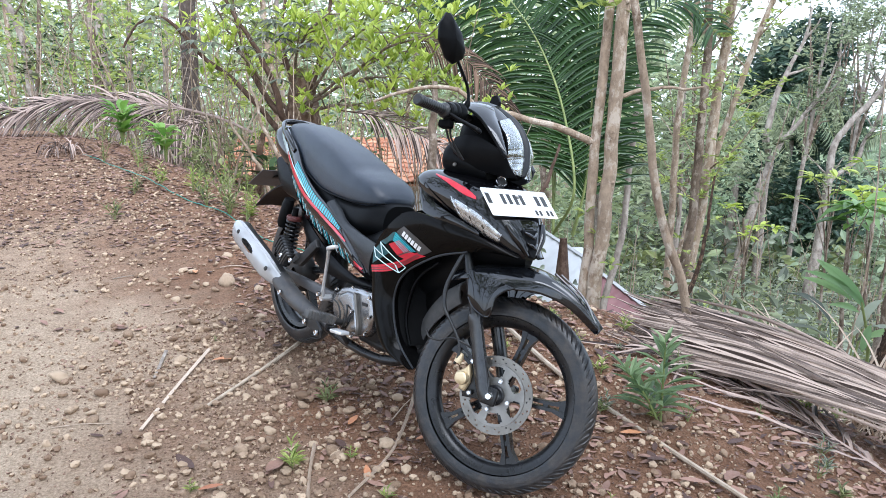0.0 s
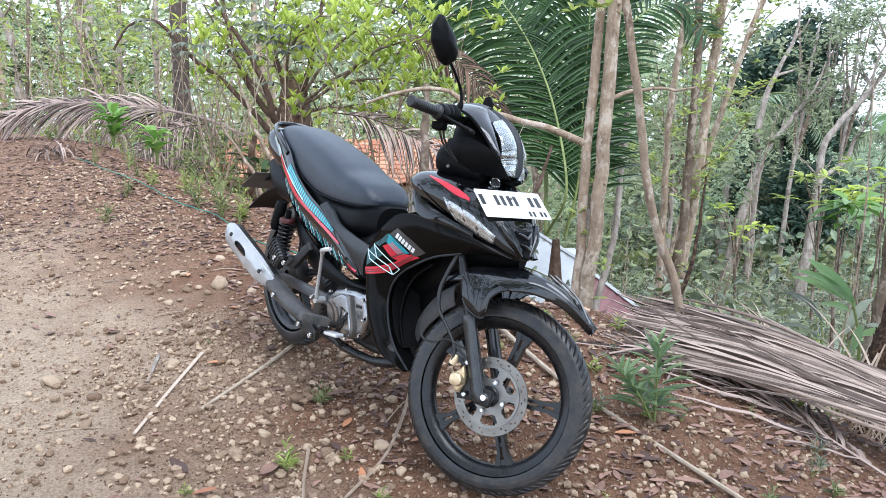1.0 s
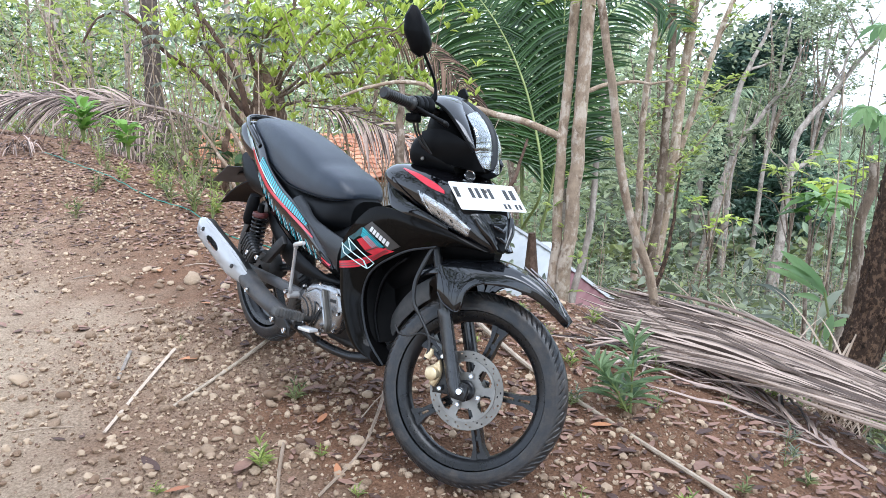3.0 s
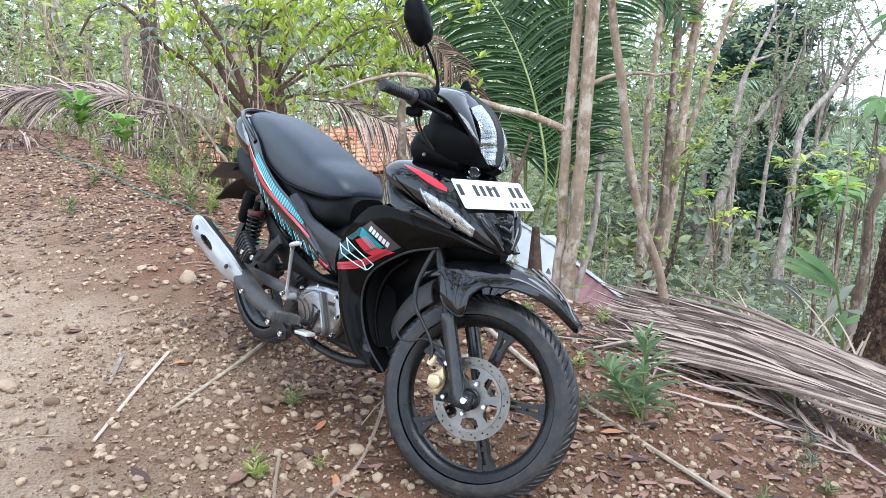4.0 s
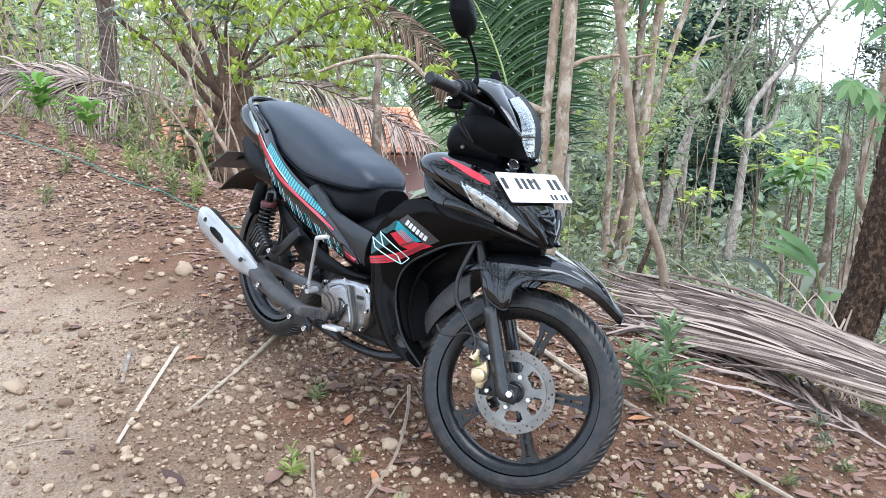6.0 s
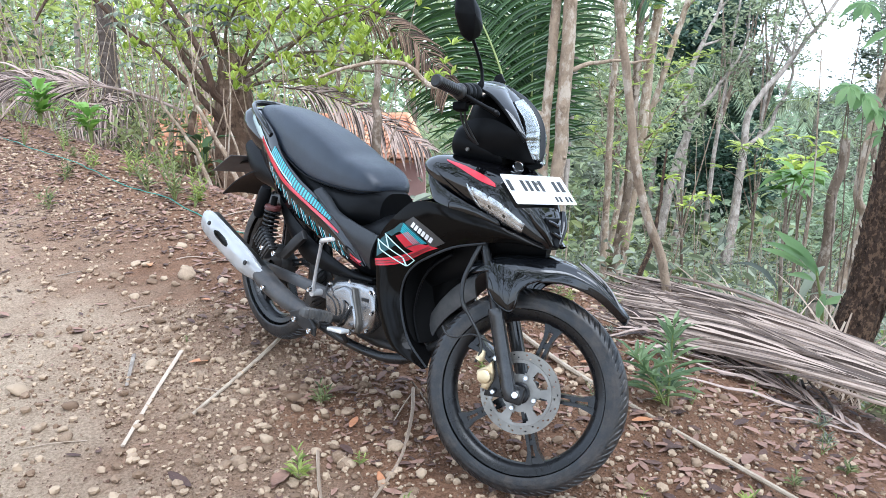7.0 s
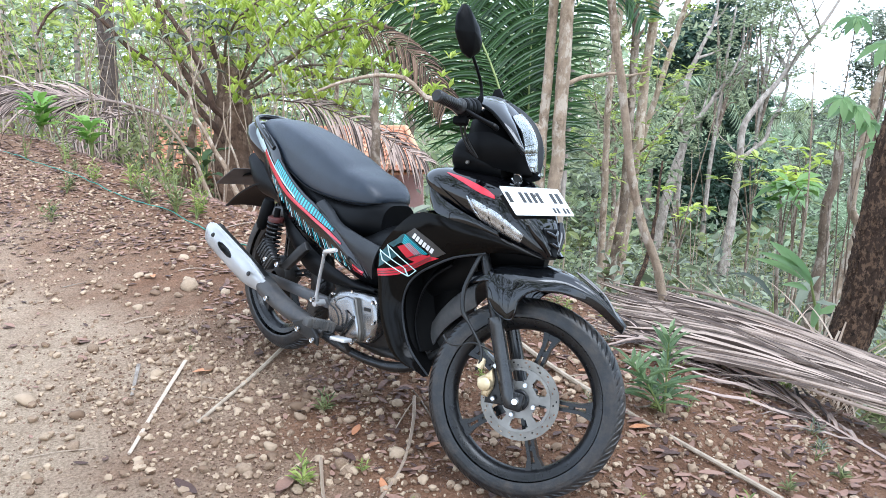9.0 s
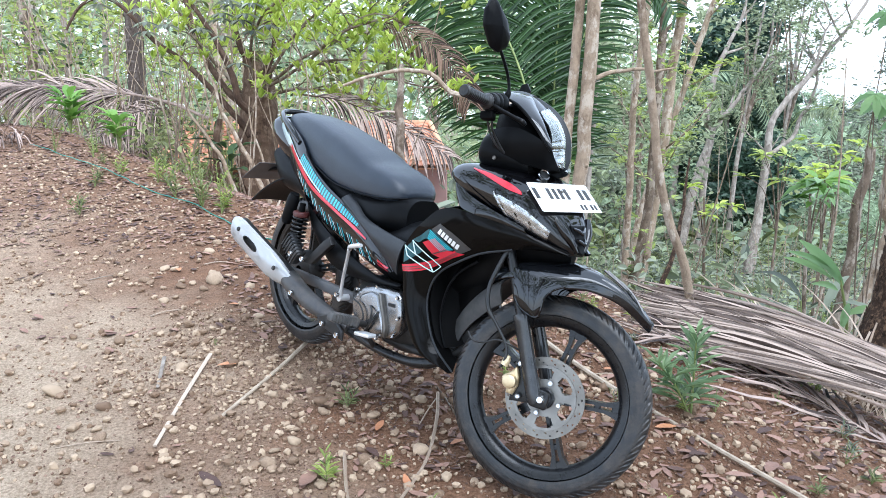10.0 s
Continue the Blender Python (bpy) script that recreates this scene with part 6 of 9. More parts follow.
    part("pedal_arm", Geo().tube(spline([(0.66, -0.20, 0.262), (0.66, -0.18, 0.235), (0.58, -0.16, 0.225), (0.50, -0.14, 0.24)], 12), 0.008, 10), DARK_METAL, bp)
    # passenger peg folded up, on its bracket
    peg_at = Matrix.Translation((0.142, -0.185, 0.415)) @ Matrix.Rotation(radians(-52), 4, "Y")
    g = Geo().box((0.062, 0.034, 0.105), peg_at, 0.010, 2)
    pp = part("passenger_peg", g, RUBBER, bike, "folded ribbed passenger peg")
    for i in range(7):
        part("rib", Geo().box((0.064, 0.040, 0.006), peg_at @ Matrix.Translation((0, 0, -0.042 + i * 0.014)), 0.001, 1), RUBBER, pp)
    g = Geo().slab([(0.16, 0.37), (0.22, 0.375), (0.33, 0.475), (0.31, 0.50), (0.27, 0.47), (0.20, 0.40)], 0.022, Matrix.Translation((0, -0.135, 0)) @ Matrix.Rotation(radians(90), 4, "X"), 0.005, 2)
    part("peg_bracket", g, DARK_METAL, pp)
    for q in ((0.155, -0.20, 0.40), (0.225, -0.195, 0.398)):
        g = Geo()
        bolt(g, q, (0, -1, 0), 0.010, 0.008)
        part("peg_bolt", g, CHROME, pp)
    # swingarm and shocks
    for s in (-1, 1):
        g = Geo().box((0.46, 0.022, 0.038), Matrix.Translation((0.21, s * 0.105, 0.302)) @ Matrix.Rotation(radians(-3), 4, "Y"), 0.006, 2)
        part("swingarm", g, GREY_METAL, bike, "grey box-section swingarm")
        top, low = Vector((0.075, s * 0.125, 0.565)), Vector((0.055, s * 0.125, 0.335))
        coil = []
        for i in range(150):
            t = i / 149
            a = t * 2 * math.pi * 7.5
            o = top.lerp(low, 0.18 + t * 0.52)
            coil.append((o.x + 0.026 * math.cos(a), o.y + 0.026 * math.sin(a), o.z))
        sh = part("shock_absorber", Geo().tube([top[:], top.lerp(low, 0.4)[:], top.lerp(low, 0.7)[:], low[:]], [0.011, 0.012, 0.014, 0.014], 14), PLASTIC_DEEP, bike)
        part("spring", Geo().tube(coil, 0.0042, 8), ALLOY_BLACK, sh, "black coil spring")
        part("spring_seat", Geo().lathe([(0, 0.008), (0.028, 0.008), (0.031, 0), (0.028, -0.01), (0, -0.01)], top.lerp(low, 0.17), (0, 0, 1), 20), RED_DULL, sh, "dull red spring seat")
    g = Geo().tube([(0.02, -0.13, 0.59), (0.015, -0.13, 0.57), (-0.01, -0.13, 0.49), (-0.015, -0.13, 0.475)], [0.018, 0.023, 0.023, 0.017], 14)
    part("shock_reservoir", g, PLASTIC, bike)
    # exhaust
    mc = Vector((0.135, -0.18, 0.302))
    me = Vector((-0.245, -0.19, 0.408))
    pts = [mc.lerp(me, t) for t in (-0.06, 0.0, 0.06, 0.9, 0.97, 1.0, 1.0, 0.985)]
    muf = part("muffler", Geo().tube([q[:] for q in pts], [0.026, 0.031, 0.033, 0.036, 0.038, 0.03, 0.014, 0.012], 28), DARK_METAL, bike, "dark muffler with a bright heat shield")
    axis = (me - mc).normalized()
    wv = Vector((0, -1, 0))
    wv = (wv - axis * wv.dot(axis)).normalized()
    uv = wv.cross(axis)
    n, m = 150, 61
    p = np.zeros((n, m, 3))
    nor = np.zeros((n, m, 3))
    for i in range(n):
        t = -0.06 + 1.08 * i / (n - 1)
        for j in range(m):
            a = radians(-70 + 140 * j / (m - 1))
            lift = 0.053 * (1 + 0.09 * math.sin(2 * abs(a)) ** 2) - 0.006 * (t > 0.97) - 0.03 * max(0, abs(2 * t - 1) - 0.75)
            d = wv * math.cos(a) + uv * math.sin(a)
            taper = 1 - 0.25 * max(0, 0.25 - t) / 0.25
            p[i, j] = mc.lerp(me, t) + d * lift * (0.9 if abs(a) > 1.0 else 1.0) * (1.0 if taper == 1 else taper)
            nor[i, j] = -d
    bm = bmesh.new()
    vs = [[bm.verts.new(p[i, j]) for j in range(m)] for i in range(n)]
    for i in range(n - 1):
        for j in range(m - 1):
            t = i / (n - 1)
            if ((t - 0.58) / 0.13) ** 2 + ((j - 23) / 7.0) ** 2 < 1:
                continue
            bm.faces.new((vs[i][j], vs[i + 1][j], vs[i + 1][j + 1], vs[i][j + 1]))
    bmesh.ops.solidify(bm, geom=bm.faces[:], thickness=0.003)
    hs = part("heat_shield", Geo().take(bm), SILVER, muf, "brushed silver heat shield with slots")
    for t, a in ((0.1, -22), (0.82, -24)):
        g = Geo()
        d = wv * math.cos(radians(a)) + uv * math.sin(radians(a))
        bolt(g, mc.lerp(me, t) + d * 0.055, d, 0.009, 0.004)
        part("shield_bolt", g, DARK_METAL, hs)
    pipe = spline([(0.12, -0.18, 0.304), (0.19, -0.178, 0.278), (0.30, -0.174, 0.254), (0.42, -0.168, 0.244), (0.50, -0.16, 0.235)], 24)
    part("exhaust_cone", Geo().tube(pipe, np.interp(np.linspace(0, 1, 24), [0, 0.1, 0.55, 1], [0.033, 0.037, 0.03, 0.018]), 24), EXHAUST_GREY, muf, "dusty grey exhaust cone")
    head_pipe = spline([(0.46, -0.168, 0.232), (0.53, -0.145, 0.214), (0.60, -0.13, 0.205), (0.70, -0.125, 0.208), (0.79, -0.11, 0.218), (0.88, -0.08, 0.25), (0.94, -0.05, 0.30), (0.96, -0.04, 0.36)], 36)
    part("exhaust_pipe", Geo().tube(head_pipe, [0.013] * 8 + [0.0145] * 12 + [0.0165] * 4 + [0.013] * 12, 16), ALLOY_BLACK, muf, "dark exhaust pipe")
    g = Geo().slab([(0.36, 0.235), (0.40, 0.21), (0.52, 0.20), (0.52, 0.23), (0.44, 0.27)], 0.012, Matrix.Translation((0, -0.19, 0)) @ Matrix.Rotation(radians(90), 4, "X"), 0.004, 1)
    part("exhaust_bracket", g, DARK_METAL, muf)
    for q in ((0.41, -0.205, 0.225), (0.5, -0.205, 0.215), (0.21, -0.213, 0.272)):
        g = Geo()
        bolt(g, q, (0, -1, 0), 0.010, 0.008)
        part("bracket_bolt", g, CHROME, muf)
    # lower frame rails and the side stand
    part("frame_rail", Geo().tube(spline([(0.95, -0.06, 0.32), (0.89, -0.075, 0.27), (0.80, -0.085, 0.25), (0.62, -0.095, 0.235)], 16), 0.013, 12), DARK_METAL, bike)
    part("frame_tube", Geo().tube([(0.56, 0, 0.47), (0.8, 0, 0.52), (1.06, 0, 0.70)], 0.03, 14), DARK_METAL, bike)
    stand = Geo().tube(spline([(0.56, 0.11, 0.24), (0.52, 0.19, 0.15), (0.48, 0.27, 0.045)], 10), 0.011, 12)
    st = part("side_stand", stand, DARK_METAL, bike, "black side stand resting on the soil")
    part("stand_foot", Geo().box((0.05, 0.035, 0.008), Matrix.Translation((0.48, 0.275, 0.044)), 0.003, 1), DARK_METAL, st)
    return bike


build_bike()


# ---- plants ----
NR = np.random.RandomState(7)


def unit(v):
    return v / (np.linalg.norm(v, axis=-1, keepdims=True) + 1e-9)


def whorl(g, centres, per, length, width, up=0.4, jit=0.3, fold=0.2, droop=0.15):
    """Leaves radiating from each centre."""
    c = np.repeat(np.asarray(centres, float).reshape(-1, 3), per, axis=0)
    n = len(c)
    a = NR.uniform(0, 2 * np.pi, n)
    w = np.stack([np.cos(a), np.sin(a), up + jit * NR.randn(n)], axis=1)
    s = np.stack([-np.sin(a), np.cos(a), 0.25 * NR.randn(n)], axis=1)
    L = length * NR.uniform(0.55, 1.15, n)
    g.leaves(c + unit(w) * L[:, None] * 0.15, w, s, L, L * width / length * NR.uniform(0.8, 1.2, n), fold, droop)


def scatter(g, centres, per, spread, length, width, droop=0.2):
    """Loose clumps of leaves of every bearing about each centre."""
    c = np.repeat(np.asarray(centres, float).reshape(-1, 3), per, axis=0)
    n = len(c)
    p = c + NR.randn(n, 3) * np.broadcast_to(spread, (3,))
    w = NR.randn(n, 3) * (1, 1, 0.5)
    s = NR.randn(n, 3)
    L = length * NR.uniform(0.5, 1.3, n)
    g.leaves(p, w, s, L, L * width / length, 0.2, droop)


def wander(pts, n, amp, seed):
    p = spline(pts, n)
    for i, q in enumerate(p):
        v = noise.noise_vector((i * 0.35, seed * 5.1, 0))
        q += np.array(v) * amp
    return p


def trunk_radii(n, r, seed, taper=0.75, flare=0.35):
    u = np.linspace(0, 1, n)
    k = r * (1 - (1 - taper) * u) * (1 + flare * np.exp(-u * 9))
    return k * np.array([1 + 0.09 * noise.noise((i * 0.6, seed, 4)) for i in range(n)])


def slim_tree(name, pts, r, bark, label, group="", sprouts=0, leaf=LEAF_LIME, leaf_len=0.115, branches=0, crown=0, seed=1, taper=0.75, category="tree", knots=0, reach=1.0):
    """A trunk through pts with side branches, tufts of leaves along it and a crown over its top."""
    rnd = random.Random(seed)
    pts = [Vector(q) for q in pts]
    low = ground_z(pts[0].x, pts[0].y)
    first = pts[0].copy()
    if pts[0].z > low:
        d = (pts[0] - pts[1]).normalized()
        first = Vector((pts[0].x + d.x * 0.3, pts[0].y + d.y * 0.3, ground_z(pts[0].x + d.x * 0.3, pts[0].y + d.y * 0.3) - 0.05))
        pts.insert(0, first)
    base = Vector((first.x, first.y, first.z))
    t = thing(name, Matrix.Translation(base), label, category, group)
    p = wander([tuple(q - base) for q in pts], 40, r * 0.35, seed)
    g = Geo().tube(p, trunk_radii(40, r, seed, taper), 14)
    for k in range(knots):
        i = rnd.randrange(8, 36)
        a = rnd.uniform(0, 6.3)
        d = Vector((math.cos(a), math.sin(a), 0.15))
        q = Vector(p[i]) + d * r * 0.75
        g.tube([tuple(q), tuple(q + d * r * 0.25), tuple(q + d * r * 0.4)], [r * 0.34, r * 0.28, r * 0.1], 8)
    part("trunk", g, bark, t)
    tips = []
    for k in range(branches):
        i = rnd.randrange(12, 38)
        a = rnd.uniform(0, 6.3)
        L = rnd.uniform(0.4, 1.1) * reach
        o = Vector(p[i])
        d = Vector((math.cos(a), math.sin(a), rnd.uniform(0.2, 1.2))).normalized()
        q = [tuple(o), tuple(o + d * L * 0.5 + Vector((0, 0, 0.04))), tuple(o + d * L + Vector((0, 0, rnd.uniform(0, 0.25))))]
        rr = r * rnd.uniform(0.16, 0.32)
        part("branch", Geo().tube(wander(q, 12, 0.02, seed + k), np.linspace(rr, rr * 0.4, 12), 7), bark, t)
        tips += [Vector(q[2]), Vector(q[1])]
    g = Geo()
    c = []
    for k in range(sprouts):
        i = rnd.randrange(8, 40)
        a = rnd.uniform(0, 6.3)
        c.append(Vector(p[i]) + Vector((math.cos(a), math.sin(a), 0)) * (r + rnd.uniform(0.02, 0.25)) + Vector((0, 0, rnd.uniform(-0.1, 0.15))))
    for q in tips:
        c += [q + Vector((rnd.gauss(0, .08), rnd.gauss(0, .08), rnd.gauss(0, .06))) * reach for _ in range(int(5 * reach))]
    if c:
        whorl(g, [tuple(q) for q in c], 6, leaf_len, leaf_len * 0.42)
    if crown:
        top = np.array(p[-1])
        cc = top + NR.randn(crown, 3) * (0.7, 0.7, 0.45) + (0, 0, 0.5)
        whorl(g, cc, 7, leaf_len * 1.2, leaf_len * 0.5)
    if g.count:
        part("crown", g, leaf, t)
    return t


def frond(name, pts, pairs, length, width, face, forward, sag, leaf, stem, label, r=0.014, seed=1, group="", sides=(1, -1), start=0.08, gap=1.0, spread=0.09, floor=None, parent=None, stray=0.0, roof=0.2):
    """A palm frond: a tapering rachis with narrow folded leaflets to both sides; face: the way its upper side looks."""
    rnd = random.Random(seed)
    base = Vector(pts[0])
    rel = [tuple(Vector(q) - base) for q in pts]
    P = spline(rel, 60)
    T = unit(np.gradient(P, axis=0))
    strips = []
    for k in range(pairs):
        u = start + (1 - start) * (k + rnd.random() * 0.4) / pairs
        i = min(int(u * 59), 58)
        o = P[i] + (P[i + 1] - P[i]) * (u * 59 - i)
        t = T[i]
        f = np.array(face, float)
        s0 = np.cross(t, f)
        s0 /= np.linalg.norm(s0) + 1e-9
        for s in sides:
            if rnd.random() > gap:
                continue
            L = length * (0.45 + 0.55 * math.sin(math.pi * min(1, 0.12 + u * 0.88)) ** 0.6) * rnd.uniform(0.85 - stray, 1.1 + stray)
            bend = s0 * rnd.gauss(0, stray) * 0.8 + f * rnd.gauss(0, stray) * (0.5 if floor is None else 0.15)
            wk = rnd.uniform(1 - stray, 1 + stray * 1.5)
            lid = rnd.uniform(0.25, 1.0)
            d = unit(s0 * s + t * forward + f * 0.12 + np.array([rnd.gauss(0, spread) for _ in range(3)]))
            nseg = 7
            strip = np.zeros((nseg, 3, 3))
            q = np.array(o)
            for j in range(nseg):
                v = j / (nseg - 1)
                w = wk * width * math.sin(math.pi * (0.12 + 0.86 * v)) ** 0.7 * 0.5
                nrm = unit(np.cross(d, t) * s + f * 0.4)
                acr = unit(np.cross(nrm, d))
                strip[j] = [q - acr * w + nrm * w * 0.5, q, q + acr * w + nrm * w * 0.5]
                d = unit(d + np.array([0, 0, -sag * (0.4 + v) / nseg * 2]) + bend / nseg)
                q = q + d * L / (nseg - 1)
                if floor is not None:
                    z = ground_z(q[0] + base.x, q[1] + base.y) - base.z + floor + 0.02 * rnd.random()
                    if q[2] < z:
                        q[2] = z
                    z += roof * (1 - 0.6 * v) * lid
                    if q[2] > z:
                        q[2] = z
            strips.append(strip)
    stemg = Geo().tube(P, np.linspace(r, r * 0.25, 60), 8, flat=0.7)
    if parent is not None:
        m = part("frond", Geo().tube(P + np.array(base), np.linspace(r, r * 0.25, 60), 8, flat=0.7), stem, parent, label)
        for q in strips:
            part("leaflet", Geo().grid(q + np.array(base)), leaf, m)
        return m
    th = thing(name, Matrix.Translation(base), label, "palm frond", group)
    part("rachis", stemg, stem, th)
    for q in strips:
        part("leaflet", Geo().grid(q), leaf, th)
    return th


def rough_trunk():
    """The thick dark trunk at the rim, its bark broken into rough plates."""
    base = Vector((2.47, 4.2, -0.95))
    t = thing("palm_tree", Matrix.Translation(base), "thick dark rough trunk leaning outwards at the rim", "tree")
    p = spline([tuple(Vector(q) - base) for q in ((2.47, 4.2, -1.0), (2.55, 4.2, -0.46), (2.625, 4.2, -0.15), (2.67, 4.2, 0.26), (2.725, 4.2, 0.71), (2.79, 4.2, 1.06), (2.875, 4.2, 1.51), (3.05, 4.22, 2.4))], 220)
    n = 64
    rings = np.zeros((220, n, 3))
    for i in range(220):
        for j in range(n):
            a = 2 * math.pi * j / n
            r = 0.103 * (1 + 0.25 * math.exp(-i / 25))
            q = Vector((math.cos(a) * 4.5, math.sin(a) * 4.5, i * 0.12))
            r += 0.012 * noise.noise(q) + 0.010 * abs(noise.noise(q * 2.3)) + 0.004 * noise.noise(q * 5)
            rings[i, j] = p[i] + np.array((math.cos(a) * r, math.sin(a) * r, -0.35 * math.cos(a) * r))
    part("trunk", Geo().grid(rings, wrap_v=True), BARK_DARK, t)
    rnd = random.Random(4)
    for k in range(300):
        i, a = rnd.randrange(10, 215), rnd.uniform(2.2, 6.6)
        rr = 0.103 * (1 + 0.25 * math.exp(-i / 25)) + 0.006
        o = p[i] + np.array((math.cos(a) * rr, math.sin(a) * rr, 0))
        m = Matrix.Translation(o) @ Matrix.Rotation(a, 4, "Z") @ Matrix.Rotation(rnd.uniform(-0.1, 0.35), 4, "Y") @ Matrix.Rotation(radians(90), 4, "Y") @ Matrix.Rotation(rnd.uniform(-0.4, 0.4), 4, "Z")
        w, h = rnd.uniform(0.005, 0.014), rnd.uniform(0.012, 0.036)
        part("bark_flake", Geo().slab([(-h, -w * 0.4), (0, -w), (h, -w * 0.3), (h * 0.8, w * 0.6), (-h * 0.2, w)], 0.007, m, 0.0, 1), BARK_DARK, t)


def ring_scars(t, p, r, every, bark):
    for i in range(3, len(p) - 1, every):
        part("leaf_scar", Geo().lathe([(r * 0.97, -0.03), (r * 1.04, -0.006), (r * 1.04, 0.004), (r * 0.97, 0.02)], p[i], (0, 0, 1), 20), bark, t)


def build_trees():
    gp = "slim trees beside the stand"
    slim_tree("tree", [(1.15, 6.35, -0.62), (1.18, 6.4, -0.19), (1.195, 6.4, 0.42), (1.215, 6.4, 0.86), (1.25, 6.4, 1.39), (1.275, 6.4, 1.75), (1.33, 6.45, 3.0)], 0.043, BARK_PALE, "pale brown slim tree trunk, one of a close pair", gp, 6, seed=1, crown=40, knots=4, taper=0.85)
    slim_tree("tree", [(1.22, 6.3, -0.62), (1.28, 6.35, -0.13), (1.31, 6.35, 0.27), (1.335, 6.35, 0.86), (1.37, 6.35, 1.74), (1.43, 6.4, 3.0)], 0.06, BARK_PALE, "pale mottled tree trunk with a rotten hollow low down", gp, 6, seed=2, crown=40, knots=8, taper=0.85)
    slim_tree("tree", [(1.145, 3.52, -0.1), (1.132, 3.5, 0.12), (1.104, 3.5, 0.245), (1.046, 3.5, 0.40), (0.991, 3.5, 0.552), (0.945, 3.5, 0.748), (0.918, 3.5, 0.914), (0.884, 3.5, 1.099), (0.845, 3.5, 1.322), (0.80, 3.5, 1.6), (0.75, 3.5, 2.1)], 0.021, BARK_PALE, "thin bent grey-brown stem rising behind the heaped fronds", gp, 0, seed=3, branches=0, knots=7, taper=0.8)
    slim_tree("tree", [(3.07, 10.6, -1.6), (3.06, 10.6, -0.12), (3.07, 10.6, 0.81), (3.12, 10.6, 1.4), (3.19, 10.6, 2.1), (3.3, 10.6, 3.1)], 0.05, BARK_PALE, "thin upright brown tree trunk", gp, 14, seed=4, branches=4, crown=24)
    slim_tree("tree", [(3.16, 10.6, -1.95), (3.32, 10.6, -0.96), (3.37, 10.6, 0.04), (3.39, 10.6, 0.76), (3.40, 10.6, 1.65), (3.36, 10.6, 2.27), (3.4, 10.6, 3.1)], 0.066, BARK, "upright brown tree trunk in a close clump", gp, 30, seed=5, branches=4, crown=24)
    slim_tree("tree", [(3.34, 10.8, -1.95), (3.45, 10.8, -1.08), (3.56, 10.8, -0.14), (3.61, 10.8, 0.55), (3.67, 10.8, 1.5), (3.75, 10.8, 2.2), (3.85, 10.8, 3.1)], 0.078, BARK_PALE, "pale brown tree trunk in a close clump", gp, 26, seed=6, branches=8, crown=24)
    slim_tree("tree", [(3.45, 11.7, -2.0), (3.68, 11.75, -0.8), (3.93, 11.8, -0.08), (4.13, 11.8, 0.6), (4.33, 11.8, 1.3), (4.49, 11.8, 1.86), (4.66, 11.8, 2.35), (4.9, 11.8, 3.0)], 0.052, BARK_PALE, "thin tree leaning outwards from the clump", gp, 28, seed=8, branches=11, crown=20)
    slim_tree("tree", [(1.91, 9.21, -1.42), (2.11, 9.36, -0.75), (2.21, 9.54, 0.13), (2.3, 9.7, 1.2)], 0.045, BARK_GREY, "thin grey sapling stem", gp, 3, seed=9)
    # greyer trees further down
    slim_tree("tree", [(9.2, 25, -6.2), (9.38, 25, -4.9), (9.62, 25, -3.6), (9.92, 25, -2.15), (10.2, 25, -1.2), (10.01, 25, -0.4), (10.28, 25, 0.95), (10.5, 25, 1.7), (10.9, 25, 2.6), (11.1, 25, 3.6)], 0.21, BARK_GREY, "pale grey forked tree down the slope", "trees down the slope", 0, seed=10, branches=4, crown=0, leaf=LEAF_FAR, leaf_len=0.2, reach=1.6, taper=0.15)
    slim_tree("tree", [(10.2, 25, -1.25), (10.57, 25, -0.45), (11.0, 25, 0.05), (11.23, 25, 0.45), (11.7, 25, 1.1), (12.0, 25, 2.0)], 0.13, BARK_GREY, "pale grey limb rising from the forked tree", "trees down the slope", 0, seed=11, branches=5, leaf=LEAF_FAR, leaf_len=0.2, reach=1.6, taper=0.15)
    slim_tree("tree", [(10.4, 22, -5.6), (10.5, 22, -4.0), (10.59, 22, -2.85), (10.67, 22, -1.7), (10.69, 22, -0.98), (10.75, 22, -0.42), (10.91, 22, -0.06), (11.38, 22, 0.55), (11.85, 22, 1.11), (12.24, 22, 1.65), (12.7, 22, 2.27), (13.21, 22, 3.0), (13.6, 22, 3.6)], 0.15, BARK_GREY, "sparse pale grey tree against the sky", "trees down the slope", 0, seed=12, branches=9, leaf=LEAF_FAR, leaf_len=0.13, reach=1.3, taper=0.2)
    slim_tree("tree", [(10.72, 22, -1.45), (10.93, 22, -1.2), (11.43, 22, -0.77), (11.53, 22, -0.35), (11.8, 22, 0.14), (11.95, 22, 0.76), (11.88, 22, 1.17), (11.95, 22, 1.65), (12.12, 22, 2.26), (12.51, 22, 2.59), (12.8, 22, 3.1)], 0.08, BARK_GREY, "sparse pale grey limb against the sky", "trees down the slope", 0, seed=13, branches=9, leaf=LEAF_FAR, leaf_len=0.13, reach=1.3, taper=0.2)
    # the dark trunk and the saplings in front of it
    rough_trunk()
    slim_tree("tree", [(3.6, 6.2, -1.1), (3.71, 6.2, -0.88), (3.77, 6.2, -0.73), (3.86, 6.2, -0.33), (3.9, 6.2, -0.1), (3.83, 6.2, 0.0), (3.83, 6.2, 0.21), (3.85, 6.2, 0.5), (3.9, 6.2, 0.83), (3.94, 6.2, 1.06), (4.05, 6.2, 1.26), (4.2, 6.2, 1.45)], 0.042, BARK_PALE, "pale crooked sapling beside the dark trunk", gp, 4, seed=15, leaf=LEAF_MID)
